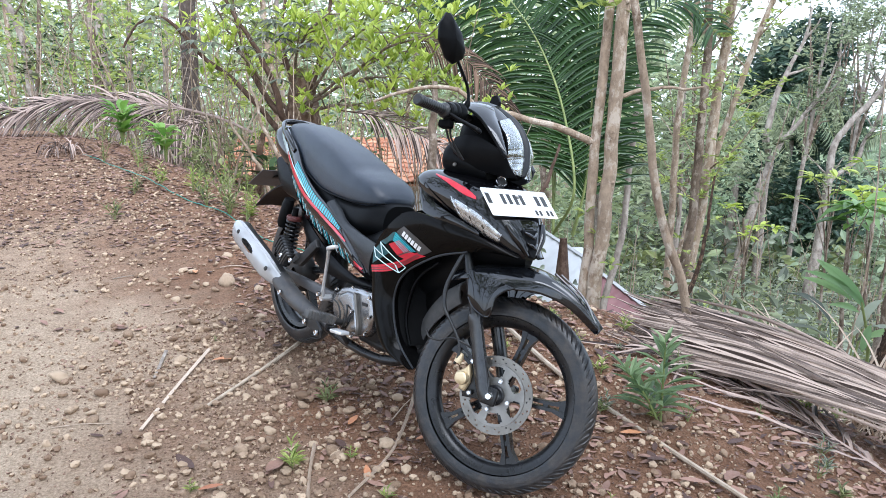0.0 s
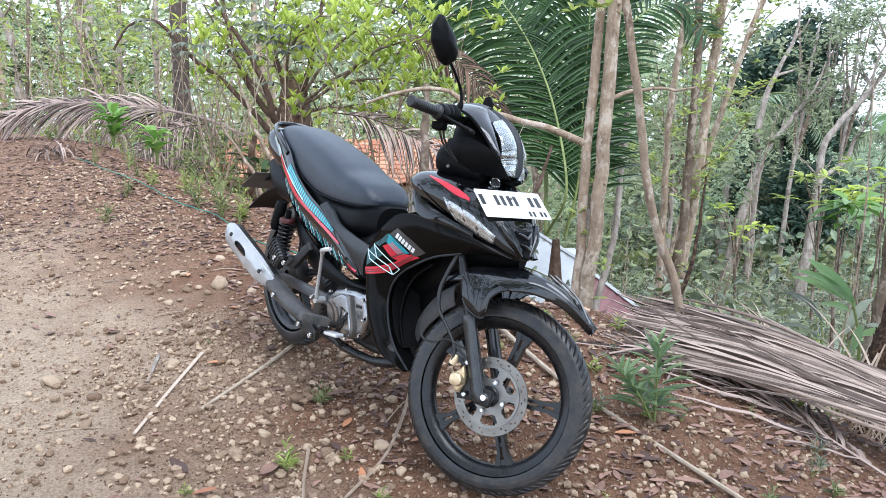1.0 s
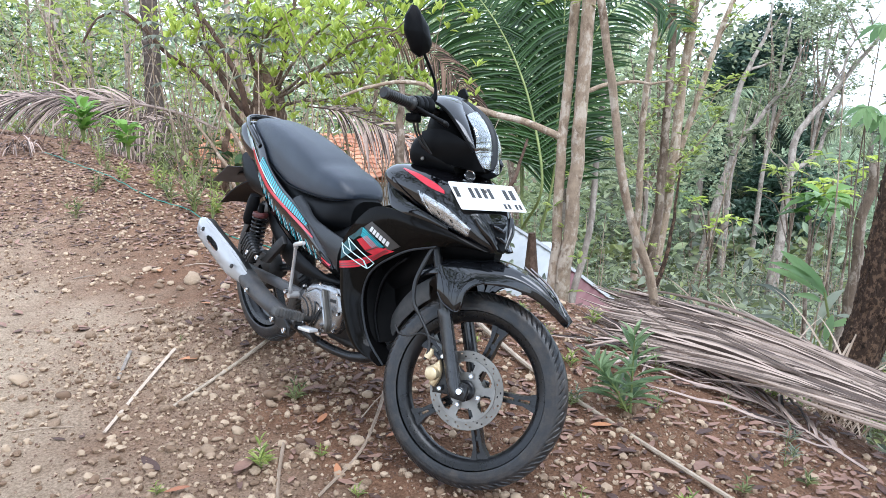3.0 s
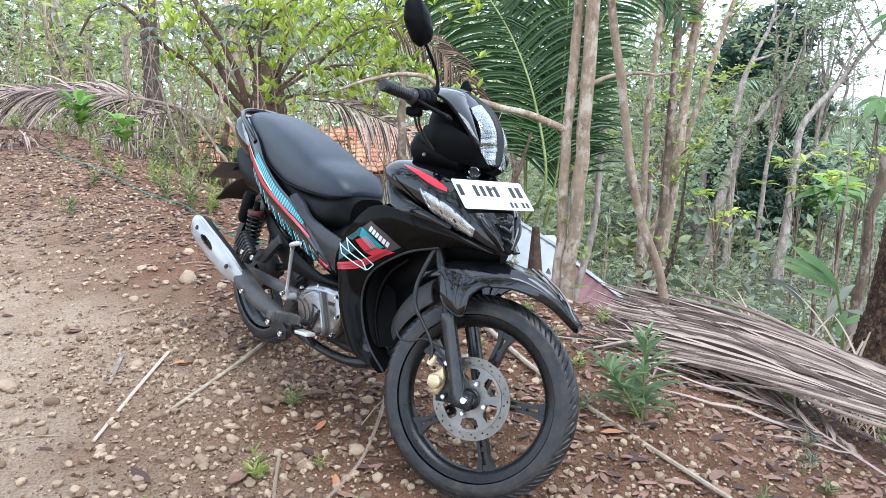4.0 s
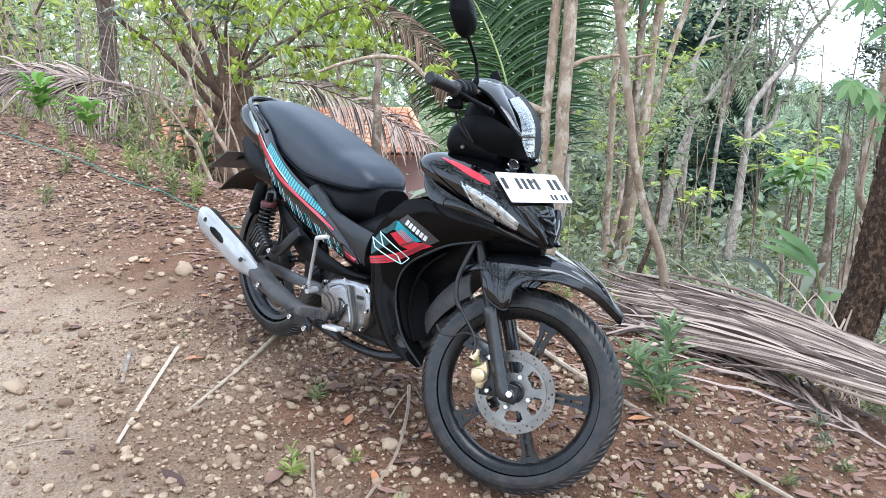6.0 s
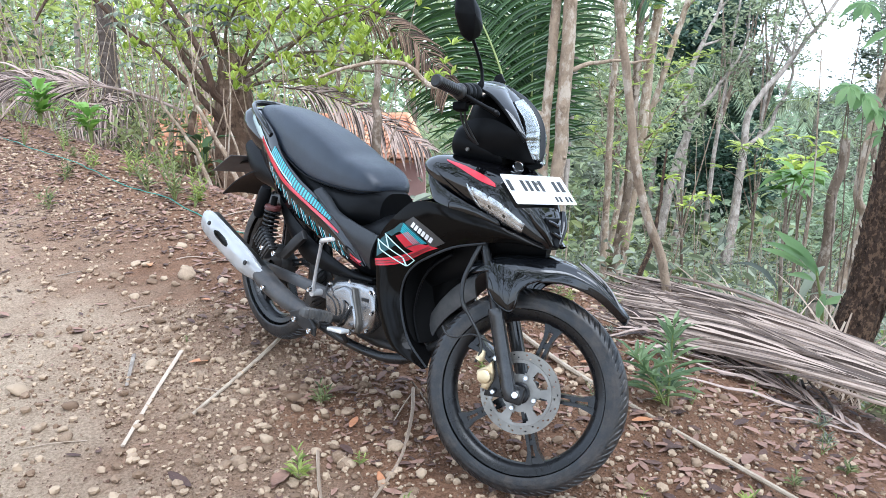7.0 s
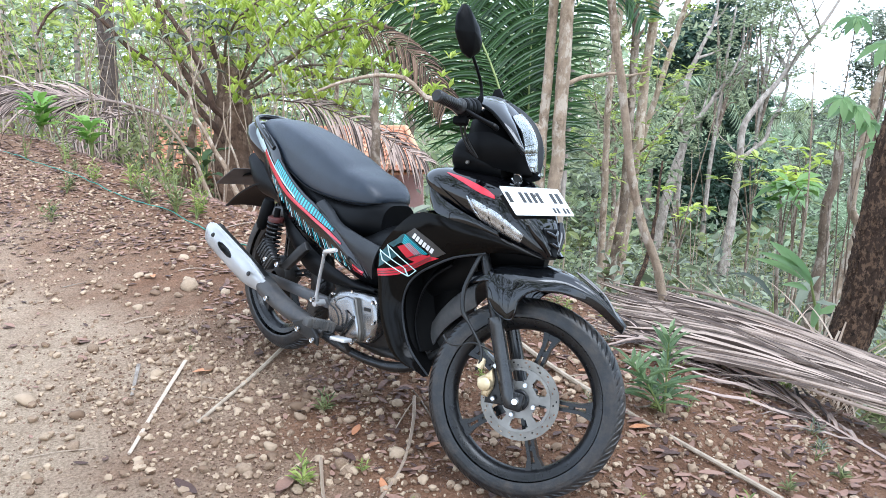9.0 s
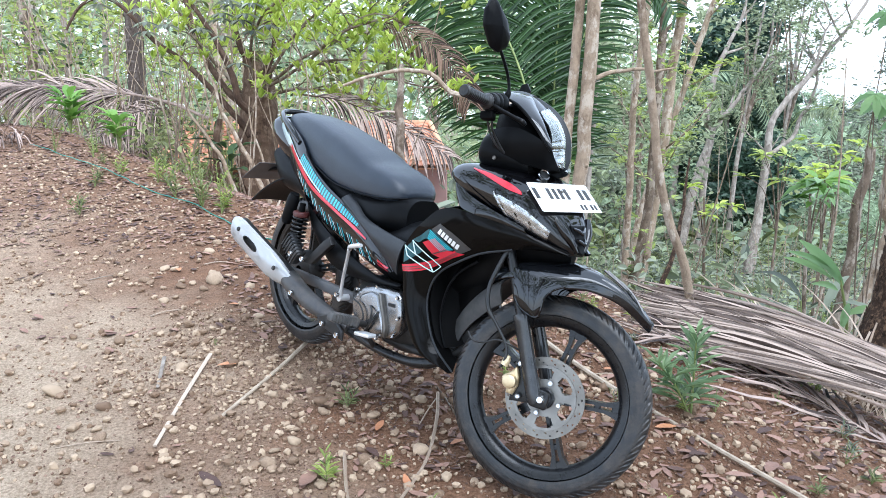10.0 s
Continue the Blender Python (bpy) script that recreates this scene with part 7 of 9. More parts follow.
    slim_tree("tree", [(4.36, 7.5, -1.4), (4.39, 7.5, -1.06), (4.42, 7.5, -0.69), (4.42, 7.5, -0.46), (4.42, 7.5, -0.25), (4.5, 7.5, 0.13), (4.5, 7.5, 0.38)], 0.062, BARK, "grey-brown stem with a broken top", gp, 2, seed=16, leaf=LEAF_MID)
    # left hand side
    gl = "trees along the rim"
    left_palm = slim_tree("palm_tree", [(-3.46, 10.4, -0.1), (-3.42, 10.4, 0.78), (-3.40, 10.4, 1.52), (-3.37, 10.4, 3.2)], 0.112, BARK_PALM, "straight dark ringed palm trunk wrapped in dead fronds at its foot", "", 0, seed=17, taper=0.9)
    ring_scars(left_palm, spline([(0, 0, 0.1), (0.04, 0, 0.98), (0.06, 0, 1.72), (0.09, 0, 3.3)], 44), 0.101, 2, BARK_PALM)
    slim_tree("tree", [(-5.5, 12.9, 0.0), (-5.67, 13.18, 0.95), (-5.82, 13.35, 1.78), (-5.92, 13.58, 3.2)], 0.09, BARK_GREY, "grey-brown tree trunk behind the rim", gl, 4, seed=18, branches=4, leaf=LEAF_MID)
    slim_tree("tree", [(-5.8, 13.0, 0.1), (-5.86, 13.21, 1.13), (-6.01, 13.43, 2.15), (-5.97, 13.62, 3.2)], 0.09, BARK, "brown tree trunk behind the rim", gl, 4, seed=19, branches=4, leaf=LEAF_MID)
    slim_tree("tree", [(-7.3, 14.0, 0.1), (-7.54, 14.19, 1.03), (-7.74, 14.40, 2.02), (-8.15, 14.52, 2.9)], 0.08, BARK_GREY, "pale grey tree trunk leaning over the rim", gl, 4, seed=20, branches=4, leaf=LEAF_MID)
    slim_tree("tree", [(-5.3, 13.1, 0.0), (-5.35, 13.28, 1.41), (-5.40, 13.51, 2.52), (-5.34, 13.63, 3.2)], 0.055, BARK_GREY, "thin grey tree trunk behind the rim", gl, 6, seed=21, branches=3, leaf=LEAF_MID)
    for k, (x, y) in enumerate(((-9.5, 14.5), (-8.2, 12.4), (-10.5, 13), (-6.6, 12.2), (-4.6, 12.5), (-2.6, 12.6), (-0.9, 12.8), (-3.0, 14.5), (-8.8, 16))):
        s = 0.25 * math.sin(k * 2.3)
        slim_tree("tree", [(x, y, ground_z(x, y)), (x + s, y + .1, 1.0), (x + 1.6 * s, y + .2, 2.0), (x + 2 * s, y + .3, 3.4)], 0.035 + 0.012 * (k % 3), (BARK, BARK_GREY, BARK_PALE)[k % 3], "thin tree trunk among the brush", gl, 10, seed=40 + k, branches=6, leaf=(LEAF_LIME, LEAF_FAR)[k % 2], leaf_len=0.13)


def build_bush_tree():
    """The stout stump with many limbs and lime-green tufts behind the seat."""
    base = Vector((-1.72, 8.95, -0.45))
    t = thing("bushy_tree", Matrix.Translation(base), "stout brown tree with many limbs and lime-green leaf tufts", "tree")

    def rel(*pts):
        return [tuple(Vector(q) - base) for q in pts]
    line = wander(rel((-1.67, 8.9, -0.5), (-1.70, 9.0, -0.11), (-1.75, 9.15, 0.3), (-1.72, 9.2, 0.7), (-1.74, 9.25, 1.05), (-1.78, 9.28, 1.35)), 60, 0.03, 3)
    rings = np.zeros((60, 40, 3))
    for i in range(60):
        u = i / 59
        r = 0.17 + 0.055 * math.sin(math.pi * min(u / 0.85, 1)) - 0.10 * max(u - 0.72, 0) / 0.28
        for j in range(40):
            a = 2 * math.pi * j / 40
            q = Vector((math.cos(a) * 1.6, math.sin(a) * 1.6, u * 2.2))
            k = 1 + 0.22 * noise.noise(q) + 0.10 * noise.noise(Vector((math.cos(a) * 7, math.sin(a) * 7, u * 3)))
            rings[i, j] = line[i] + np.array((math.cos(a) * r * k, math.sin(a) * r * k, 0))
    part("trunk", Geo().grid(rings, wrap_v=True), BARK_STUMP, t)
    limbs = [((-1.68, 9.25, 1.0), (-1.95, 9.3, 1.5), (-1.94, 9.6, 2.3)), ((-1.62, 9.25, 1.0), (-1.5, 9.2, 1.5), (-1.3, 9.3, 2.4)), ((-1.68, 9.17, 0.55), (-2.20, 9.34, 1.05), (-2.53, 9.55, 1.83), (-2.64, 9.66, 2.6)),
             ((-1.75, 9.1, 0.85), (-1.2, 8.8, 1.15), (-0.6, 8.5, 1.25), (0.0, 8.2, 1.15)), ((-1.8, 9.1, 0.8), (-1.1, 8.6, 0.95), (-0.5, 8.3, 0.85)), ((-1.7, 9.0, 0.9), (-1.0, 8.7, 1.7), (-0.3, 8.4, 2.0)), ((-1.8, 9.1, 1.0), (-1.6, 8.6, 1.6), (-1.2, 8.2, 1.9)), ((-1.9, 9.1, 0.9), (-2.3, 8.8, 1.5), (-2.5, 8.5, 2.0)), ((-1.75, 9.1, 0.9), (-0.9, 9.0, 1.4), (0.3, 8.9, 1.7)), ((-1.2, 8.8, 1.15), (-0.7, 8.2, 1.5), (-0.2, 7.9, 1.65)), ((-1.0, 8.7, 1.2), (-0.5, 8.4, 1.1), (0.2, 8.0, 0.95))]
    tips = []
    rnd = random.Random(8)
    for k, L in enumerate(limbs):
        p = wander(rel(*L), 20, 0.03, k + 11)
        r = 0.045 if k < 3 else 0.022
        part("limb", Geo().tube(p, np.linspace(r, r * 0.35, 20), 9), BARK_RED if k < 3 else BARK, t)
        for j in range(8):
            i = rnd.randrange(6, 20)
            a = rnd.uniform(0, 6.3)
            q = Vector(p[i])
            e = q + Vector((math.cos(a) * 0.35, math.sin(a) * 0.3 - 0.2, rnd.uniform(-0.1, 0.4)))
            part("twig", Geo().tube(spline([tuple(q), tuple((q + e) / 2 + Vector((0, 0, 0.04))), tuple(e)], 7), np.linspace(0.009, 0.004, 7), 5), BARK, t)
            tips += [e + Vector((rnd.gauss(0, .13), rnd.gauss(0, .13), rnd.gauss(0, .1))) for _ in range(5)]
        tips += [Vector(p[-1]) + Vector((rnd.gauss(0, .2), rnd.gauss(0, .2), rnd.gauss(0, .15))) for _ in range(4)]
    g = Geo()
    whorl(g, [tuple(q) for q in tips], 6, 0.12, 0.048, up=1.4, jit=0.5)
    part("crown", g, LEAF_TUFT, t)
    g = Geo()
    whorl(g, [tuple(q + Vector((rnd.gauss(0, .4), 0.6 + rnd.gauss(0, .3), 0.3 + rnd.gauss(0, .4)))) for q in tips[::5]], 6, 0.14, 0.06)
    part("inner_crown", g, LEAF_MID, t)
    # hand-shaped leaves on a thin plant in front
    c = Vector((-2.2, 7.3, 0.0))
    c.z = ground_z(c.x, c.y)
    t2 = thing("cassava_plant", Matrix.Translation(c), "thin plant with bluish-green hand-shaped leaves", "plant")
    stems, lv = Geo(), Geo()
    for k in range(4):
        e = Vector((rnd.uniform(-0.5, 0.7), rnd.uniform(-0.1, 0.4), rnd.uniform(0.9, 1.7)))
        stems.tube(spline([(0, 0, 0), (e.x * 0.4, e.y * 0.4, e.z * 0.6), tuple(e)], 10), np.linspace(0.006, 0.003, 10), 6)
        for j in range(6):
            q = e + Vector((rnd.gauss(0, 0.2), rnd.gauss(0, 0.15), rnd.gauss(0, 0.15)))
            for f in range(7):
                a = f * 2 * math.pi / 8 + rnd.random() * 0.2
                lv.leaves([tuple(q)], [(math.cos(a), math.sin(a), -0.25)], [(-math.sin(a), math.cos(a), 0)], 0.14, 0.045)
    part("stem", stems, BARK, t2)
    part("foliage", lv, LEAF_BLUE, t2)


def build_palm():
    base = Vector((1.2, 8.75, -1.35))
    palm = thing("young_palm", Matrix.Identity(4), "young coconut palm with long green fronds", "palm tree")
    part("crown_base", Geo().tube([(1.32, 8.75, -2.2), (1.32, 8.75, -1.6), (1.32, 8.75, -1.1), (1.32, 8.75, -0.55)], [0.14, 0.13, 0.09, 0.04], 14), BARK_RED, palm)
    green = LEAF_PALM
    frond("f", [(1.2, 8.75, -0.5), (1.36, 8.4, 0.0), (1.26, 8.58, 0.82), (1.09, 8.72, 1.36), (0.85, 8.87, 1.83), (0.46, 9.03, 2.31), (0.1, 9.1, 2.6)], 74, 1.0, 0.034, (0.1, -0.95, 0.25), 0.6, 0.75, green, STEM_GREEN, "long green palm frond", 0.02, 2, start=0.22, parent=palm)
    frond("f", [(1.4, 8.6, -0.5), (1.51, 8.56, 0.1), (1.59, 8.82, 1.11), (1.65, 8.98, 1.84), (1.7, 9.2, 2.9)], 84, 0.85, 0.036, (0.05, -1, 0.05), 1.0, 0.5, green, STEM_GREEN, "upright green palm frond", 0.024, 3, start=0.15, parent=palm)
    frond("f", [(1.4, 8.7, -0.5), (1.54, 8.6, 0.1), (1.79, 8.79, 1.11), (2.10, 8.93, 1.84), (2.57, 8.93, 2.08), (2.93, 8.78, 1.7)], 50, 0.55, 0.035, (-0.1, -0.6, 0.8), 0.5, 0.5, green, STEM_GREEN, "arching green palm frond", 0.02, 4, start=0.2, parent=palm)
    frond("f", [(1.2, 8.75, -0.5), (1.15, 8.9, 0.5), (0.8, 9.3, 1.6), (0.2, 9.6, 2.3), (-0.6, 9.8, 2.5)], 66, 0.95, 0.034, (0, -0.7, 0.7), 0.4, 0.8, green, STEM_GREEN, "arching green palm frond", 0.02, 5, start=0.25, parent=palm)
    frond("f", [(1.2, 8.75, -0.5), (1.25, 9.0, 0.6), (1.5, 9.5, 1.8), (1.8, 9.9, 2.8)], 66, 0.9, 0.034, (0, -0.9, 0.4), 0.6, 0.6, green, STEM_GREEN, "rising green palm frond", 0.02, 6, start=0.2, parent=palm)
    gd = "dead palm fronds"
    frond("dead_palm_frond", [(-0.45, 8.5, 1.66), (-0.06, 8.48, 1.55), (0.28, 8.40, 1.33), (0.52, 8.29, 1.01), (0.6, 8.25, 0.8)], 50, 0.42, 0.02, (0.2, -0.8, 0.5), 0.9, 0.9, FROND_HANG, FROND_HANG, "dead brown palm frond hanging over a branch", 0.014, 7, gd)
    frond("dead_palm_frond", [(-1.1, 8.05, 0.9), (-0.72, 8.0, 0.84), (-0.32, 7.9, 0.68), (0.0, 7.82, 0.51), (0.35, 7.73, 0.30)], 60, 0.52, 0.024, (0.1, -0.5, 0.8), 1.1, 1.0, FROND_DEAD, FROND_HANG, "dead brown palm frond hanging behind the seat", 0.012, 8, gd, gap=0.9, spread=0.14, stray=0.2)
    frond("dead_palm_frond", [(-2.15, 8.57, 0.64), (-2.53, 8.59, 0.80), (-3.08, 8.61, 0.92), (-3.70, 8.62, 0.98), (-4.38, 8.60, 0.95), (-4.93, 8.55, 0.74)], 150, 0.6, 0.018, (0, -0.6, 0.8), 1.9, 0.75, FROND_DEAD, FROND_DEAD, "dead grey-brown palm frond arching over the rim", 0.026, 9, gd, start=0.3, spread=0.16, stray=0.3)
    frond("dead_palm_frond", [(-2.6, 8.7, 0.75), (-2.9, 8.5, 0.7), (-3.3, 8.2, 0.4), (-3.6, 8.0, 0.25)], 40, 0.5, 0.018, (0, -0.6, 0.8), 0.6, 1.2, FROND_DEAD, FROND_DEAD, "dead grey-brown palm frond sagging to the ground", 0.012, 10, gd)
    frond("dead_palm_frond", [(-4.6, 8.5, 0.85), (-5.2, 8.6, 0.95), (-5.9, 8.7, 0.9), (-6.6, 8.8, 0.7)], 120, 0.58, 0.018, (0, -0.5, 0.8), 1.8, 0.8, FROND_DEAD, FROND_DEAD, "dead grey-brown palm frond lying on the crest", 0.016, 11, gd, spread=0.2, stray=0.3)
    for k in range(6):
        a = 0.6 + k * 0.9
        frond("dead_palm_frond", [(-3.45, 10.35, 0.7), (-3.45 + 0.3 * math.cos(a), 10.35 + 0.3 * math.sin(a), 0.75), (-3.45 + 0.5 * math.cos(a), 10.3 + 0.5 * math.sin(a), 0.35), (-3.45 + 0.6 * math.cos(a), 10.3 + 0.55 * math.sin(a), -0.2)], 22, 0.5, 0.02, (math.cos(a), math.sin(a), 0.4), 1.2, 0.8, FROND_DEAD, FROND_DEAD, "dead brown frond drooping at the palm's foot", 0.012, 60 + k, gd)
    # the heap along the rim
    frond_mat(41, 0.0, 0.62, "dead grey-brown palm frond heaped along the rim")
    frond_mat(42, 0.45, 1.0, "dead grey-brown palm frond on the back of the heap")
    stem = spline([(0.68, 2.93, 0.02), (0.86, 3.02, 0.05), (1.05, 3.02, 0.06), (1.25, 2.93, 0.05), (1.42, 2.8, 0.03)], 30)
    for q in stem:
        q[2] += ground_z(q[0], q[1])
    solo("dry_stick", Geo().tube(stem, np.linspace(0.004, 0.008, 30), 7), FROND_DEAD, "thin curved dry stick in front of the heap", "stick", group="dry sticks")
    frond("dead_palm_frond", [(x, y, ground_z(x, y) + 0.03) for x, y in ((1.62, 2.5), (1.4, 2.78), (1.1, 3.0), (0.85, 3.08))], 30, 0.4, 0.012, (-0.2, -0.2, 0.95), 1.4, 0.2, FROND_DEAD, FROND_DEAD, "thin dry frond end lying on the soil", 0.007, 24, "heaped dead fronds", floor=0.006, spread=0.4, stray=0.6, roof=0.035)


def frond_mat(seed, u0, u1, label):
    """A dead frond lying on the rim, its leaflets folded along it and spreading towards their tips."""
    rnd = random.Random(seed)

    def right(u):
        return np.array((1.81 + 0.15 * u, 2.57 + 0.22 * u, -0.11 + 0.04 * u))

    def left(u):
        return np.array((0.76 + 0.27 * u, 3.20 + 0.48 * u, 0.06 + 0.05 * u))
    base = Vector(right((u0 + u1) / 2))
    t = thing("dead_palm_frond", Matrix.Translation(base), label, "palm frond", "heaped dead fronds")
    um = (u0 + u1) / 2
    p = np.array([right(um) + (left(um) - right(um)) * v for v in np.linspace(0, 0.9, 30)])
    p[:, 2] += 0.03
    part("rachis", Geo().tube(p - np.array(base), np.linspace(0.02, 0.006, 30), 8), FROND_HEAP, t)
    for k in range(300):
        u = rnd.uniform(u0 - 0.03, u1 + 0.03)
        e = um + (u - um) * rnd.uniform(0.85, 1.3) + rnd.gauss(0, 0.085)
        v0 = rnd.uniform(-0.15, 0.5)
        v1 = min(v0 + rnd.uniform(0.45, 0.8), rnd.uniform(0.9, 1.14))
        lift, bow, w = rnd.uniform(0, 0.045), rnd.gauss(0, 0.022), rnd.uniform(0.004, 0.0115)
        tip = rnd.gauss(0, 0.06) if rnd.random() < 0.15 else 0
        a, b = right(u), left(e)
        n = 7
        strip = np.zeros((n, 3, 3))
        d = unit(b - a)
        s = unit(np.cross(d, (-0.3, -0.5, 0.8)))
        nrm = np.cross(s, d)
        roll = rnd.gauss(0, 0.5)
        for i in range(n):
            f = i / (n - 1)
            v = v0 + (v1 - v0) * f
            q = a + (b - a) * v + s * bow * math.sin(math.pi * f) + s * tip * f * f
            q[2] += lift * (1 - 0.5 * f) + 0.035 * math.sin(math.pi * min(max(v, 0), 1))
            q[2] = max(q[2], ground_z(q[0], q[1]) + 0.008)
            ww = w * math.sin(math.pi * (0.04 + 0.93 * f)) ** 0.7
            cr = s * math.cos(roll + f * 0.6) + nrm * math.sin(roll + f * 0.6)
            up = np.cross(d, cr)
            strip[i] = [q - cr * ww + up * ww * 0.5, q, q + cr * ww + up * ww * 0.5]
        part("leaflet", Geo().grid(strip - np.array(base)), FROND_HEAP, t)


def limb_stick(name, pts, r, label, material=BARK, seed=1, group="bare branches"):
    base = Vector(pts[0])
    p = wander([tuple(Vector(q) - base) for q in pts], 26, r * 0.6, seed)
    return solo(name, Geo().tube(p, np.linspace(r, r * 0.35, 26), 9), material, label, "branch", group, m=Matrix.Translation(base))


def build_branches():
    limb_stick("branch", [(-1.74, 8.7, 0.42), (-1.88, 8.7, 0.64), (-2.04, 8.7, 0.85), (-2.21, 8.7, 1.04), (-2.37, 8.7, 1.2), (-2.65, 8.7, 1.41), (-2.88, 8.7, 1.67), (-3.08, 8.7, 1.85), (-3.24, 8.7, 1.85), (-3.41, 8.7, 1.77), (-3.56, 8.7, 1.55)], 0.036, "dark bent branch arching among the brush", BARK_RED, 1)
    limb_stick("branch", [(-1.40, 7.5, -0.1), (-1.46, 7.5, 0.06), (-1.53, 7.5, 0.25), (-1.66, 7.5, 0.52), (-1.77, 7.5, 0.74), (-1.84, 7.5, 1.0), (-1.92, 7.5, 1.28)], 0.03, "pale cut stem leaning by the stump", BARK_PALE, 2)
    limb_stick("branch", [(-1.66, 7.6, -0.15), (-1.71, 7.6, -0.03), (-1.76, 7.6, 0.11), (-1.85, 7.6, 0.36), (-1.98, 7.6, 0.57), (-2.1, 7.6, 0.76), (-2.17, 7.6, 1.04)], 0.026, "pale cut stem leaning by the stump", BARK_PALE, 3)
    limb_stick("branch", [(-2.2, 7.8, 0.1), (-2.25, 7.8, 0.37), (-2.34, 7.8, 0.53), (-2.42, 7.8, 0.86), (-2.52, 7.8, 1.2)], 0.018, "thin pale crooked stem", BARK_PALE, 4)
    limb_stick("branch", [(-1.38, 7.5, 0.0), (-1.44, 7.5, 0.34), (-1.53, 7.5, 0.64), (-1.53, 7.5, 0.9)], 0.014, "thin pale crooked stem", BARK_PALE, 5)
    limb_stick("branch", [(-1.72, 8.55, 0.7), (-1.79, 8.5, 0.83), (-1.94, 8.5, 1.29), (-2.08, 8.5, 1.57), (-2.24, 8.5, 1.83), (-2.4, 8.5, 2.1)], 0.042, "brown limb reaching up from the stump", BARK_RED, 12)
    limb_stick("branch", [(-2.11, 8.4, -0.15), (-2.09, 8.4, -0.06), (-2.05, 8.4, 0.26), (-2.0, 8.4, 0.66)], 0.075, "short broken brown stump beside the tree", BARK_STUMP, 13)
    limb_stick("branch", [(1.21, 6.4, 0.70), (0.86, 6.4, 0.83), (0.50, 6.4, 0.93), (0.26, 6.4, 0.96), (0.04, 6.4, 1.13), (-0.32, 6.4, 1.11), (-0.6, 6.4, 1.02)], 0.032, "pale branch growing from the paired trunk", BARK_PALE, 6)
    limb_stick("branch", [(1.35, 6.36, 1.05), (1.46, 6.4, 1.1), (1.7, 6.45, 1.14), (1.95, 6.5, 1.13), (2.1, 6.5, 1.16)], 0.022, "pale branch growing from the paired trunk", BARK_PALE, 7)
    limb_stick("branch", [(0.5, 5.9, -0.4), (0.63, 5.95, 0.16), (0.76, 6.00, 0.41), (0.87, 6.07, 0.71)], 0.028, "brown cut sapling stem", BARK_RED, 8)
    limb_stick("branch", [(-0.19, 7.35, -0.7), (-0.17, 7.35, 0.3), (-0.14, 7.35, 0.8), (-0.13, 7.4, 1.2)], 0.066, "grey-brown sapling stem behind the seat", BARK, 9)
    limb_stick("branch", [(1.75, 5.6, -0.5), (1.9, 5.7, -0.1), (2.0, 5.8, 0.5)], 0.022, "thin dark stem by the rim", BARK_DARK, 11)


def big_leaf(g, base, way, length, width, sag, seed, top=(0, 0, 1)):
    """One long broad leaf, bent along its midrib."""
    n, m = 12, 5
    p = np.zeros((n, m, 3))
    d = unit(np.array(way, float))
    q = np.array(base, float)
    s = unit(np.cross(d, top))
    for i in range(n):
        u = i / (n - 1)
        w = width * math.sin(math.pi * (0.04 + 0.94 * u)) ** 0.8 * 0.5
        nrm = unit(np.cross(s, d))
        for j in range(m):
            v = -1 + 2 * j / (m - 1)
            p[i, j] = q + s * w * v + nrm * w * (0.35 * abs(v) + 0.08 * math.sin(u * 22 + seed) * abs(v))
        d = unit(d + np.array([0, 0, -sag / n]))
        q = q + d * length / (n - 1)
    g.grid(p)


def broad_plant(name, base, leaves, height, length, width, label, material, seed, up=0.8, sag=1.0, group=""):
    rnd = random.Random(seed)
    b = Vector(base)
    t = thing(name, Matrix.Translation(b), label, "plant", group)
    stems = Geo()
    for k in range(leaves):
        a = rnd.uniform(0, 6.3)
        h = height * rnd.uniform(0.35, 1.0)
        o = Vector((math.cos(a) * 0.1 * h, math.sin(a) * 0.1 * h, h * 0.75))
        stems.tube(spline([(0, 0, 0), tuple(o * 0.5), tuple(o)], 6), 0.006, 6)
        g = Geo()
        big_leaf(g, o, (math.cos(a), math.sin(a), up * rnd.uniform(0.5, 1.4)), length * rnd.uniform(0.7, 1.1), width * rnd.uniform(0.8, 1.1), sag * rnd.uniform(0.6, 1.3), seed + k)
        part("leaf", g, material, t)
    part("stem", stems, STEM_GREEN, t)
    return t


def weed(base, h, stems, per, length, seed, label, leaf=LEAF_MID, group="weeds on the stand"):
    rnd = random.Random(seed)
    b = on_ground(*base)
    t = thing("weed", Matrix.Translation(b), label, "weed", group)
    lg = Geo()
    for k in range(stems):
        a = rnd.uniform(0, 6.3)
        out = 0.0 if k == 0 else rnd.uniform(0.25, 0.6)
        e = Vector((math.cos(a) * h * out, math.sin(a) * h * out, h * (1.0 if k == 0 else rnd.uniform(0.45, 0.85))))
        p = spline([(0, 0, -0.005), tuple(e * 0.5 + Vector((0, 0, h * 0.06))), tuple(e)], 10)
        part("stem", Geo().tube(p, np.linspace(0.004, 0.002, 10) * max(h / 0.25, 0.35), 5), STEM_GREEN, t)
        for j in range(per):
            i = 2 + int(8 * j / per)
            aa = j * 2.4 + rnd.random()
            L = length * (1.15 - 0.5 * j / per) * rnd.uniform(0.8, 1.15)
            lg.leaves([tuple(p[min(i, 9)])], [(math.cos(aa), math.sin(aa), 0.5 + 0.9 * j / per)], [(-math.sin(aa), math.cos(aa), 0)], L, L * 0.22, 0.3, 0.25)
    part("foliage", lg, leaf, t)


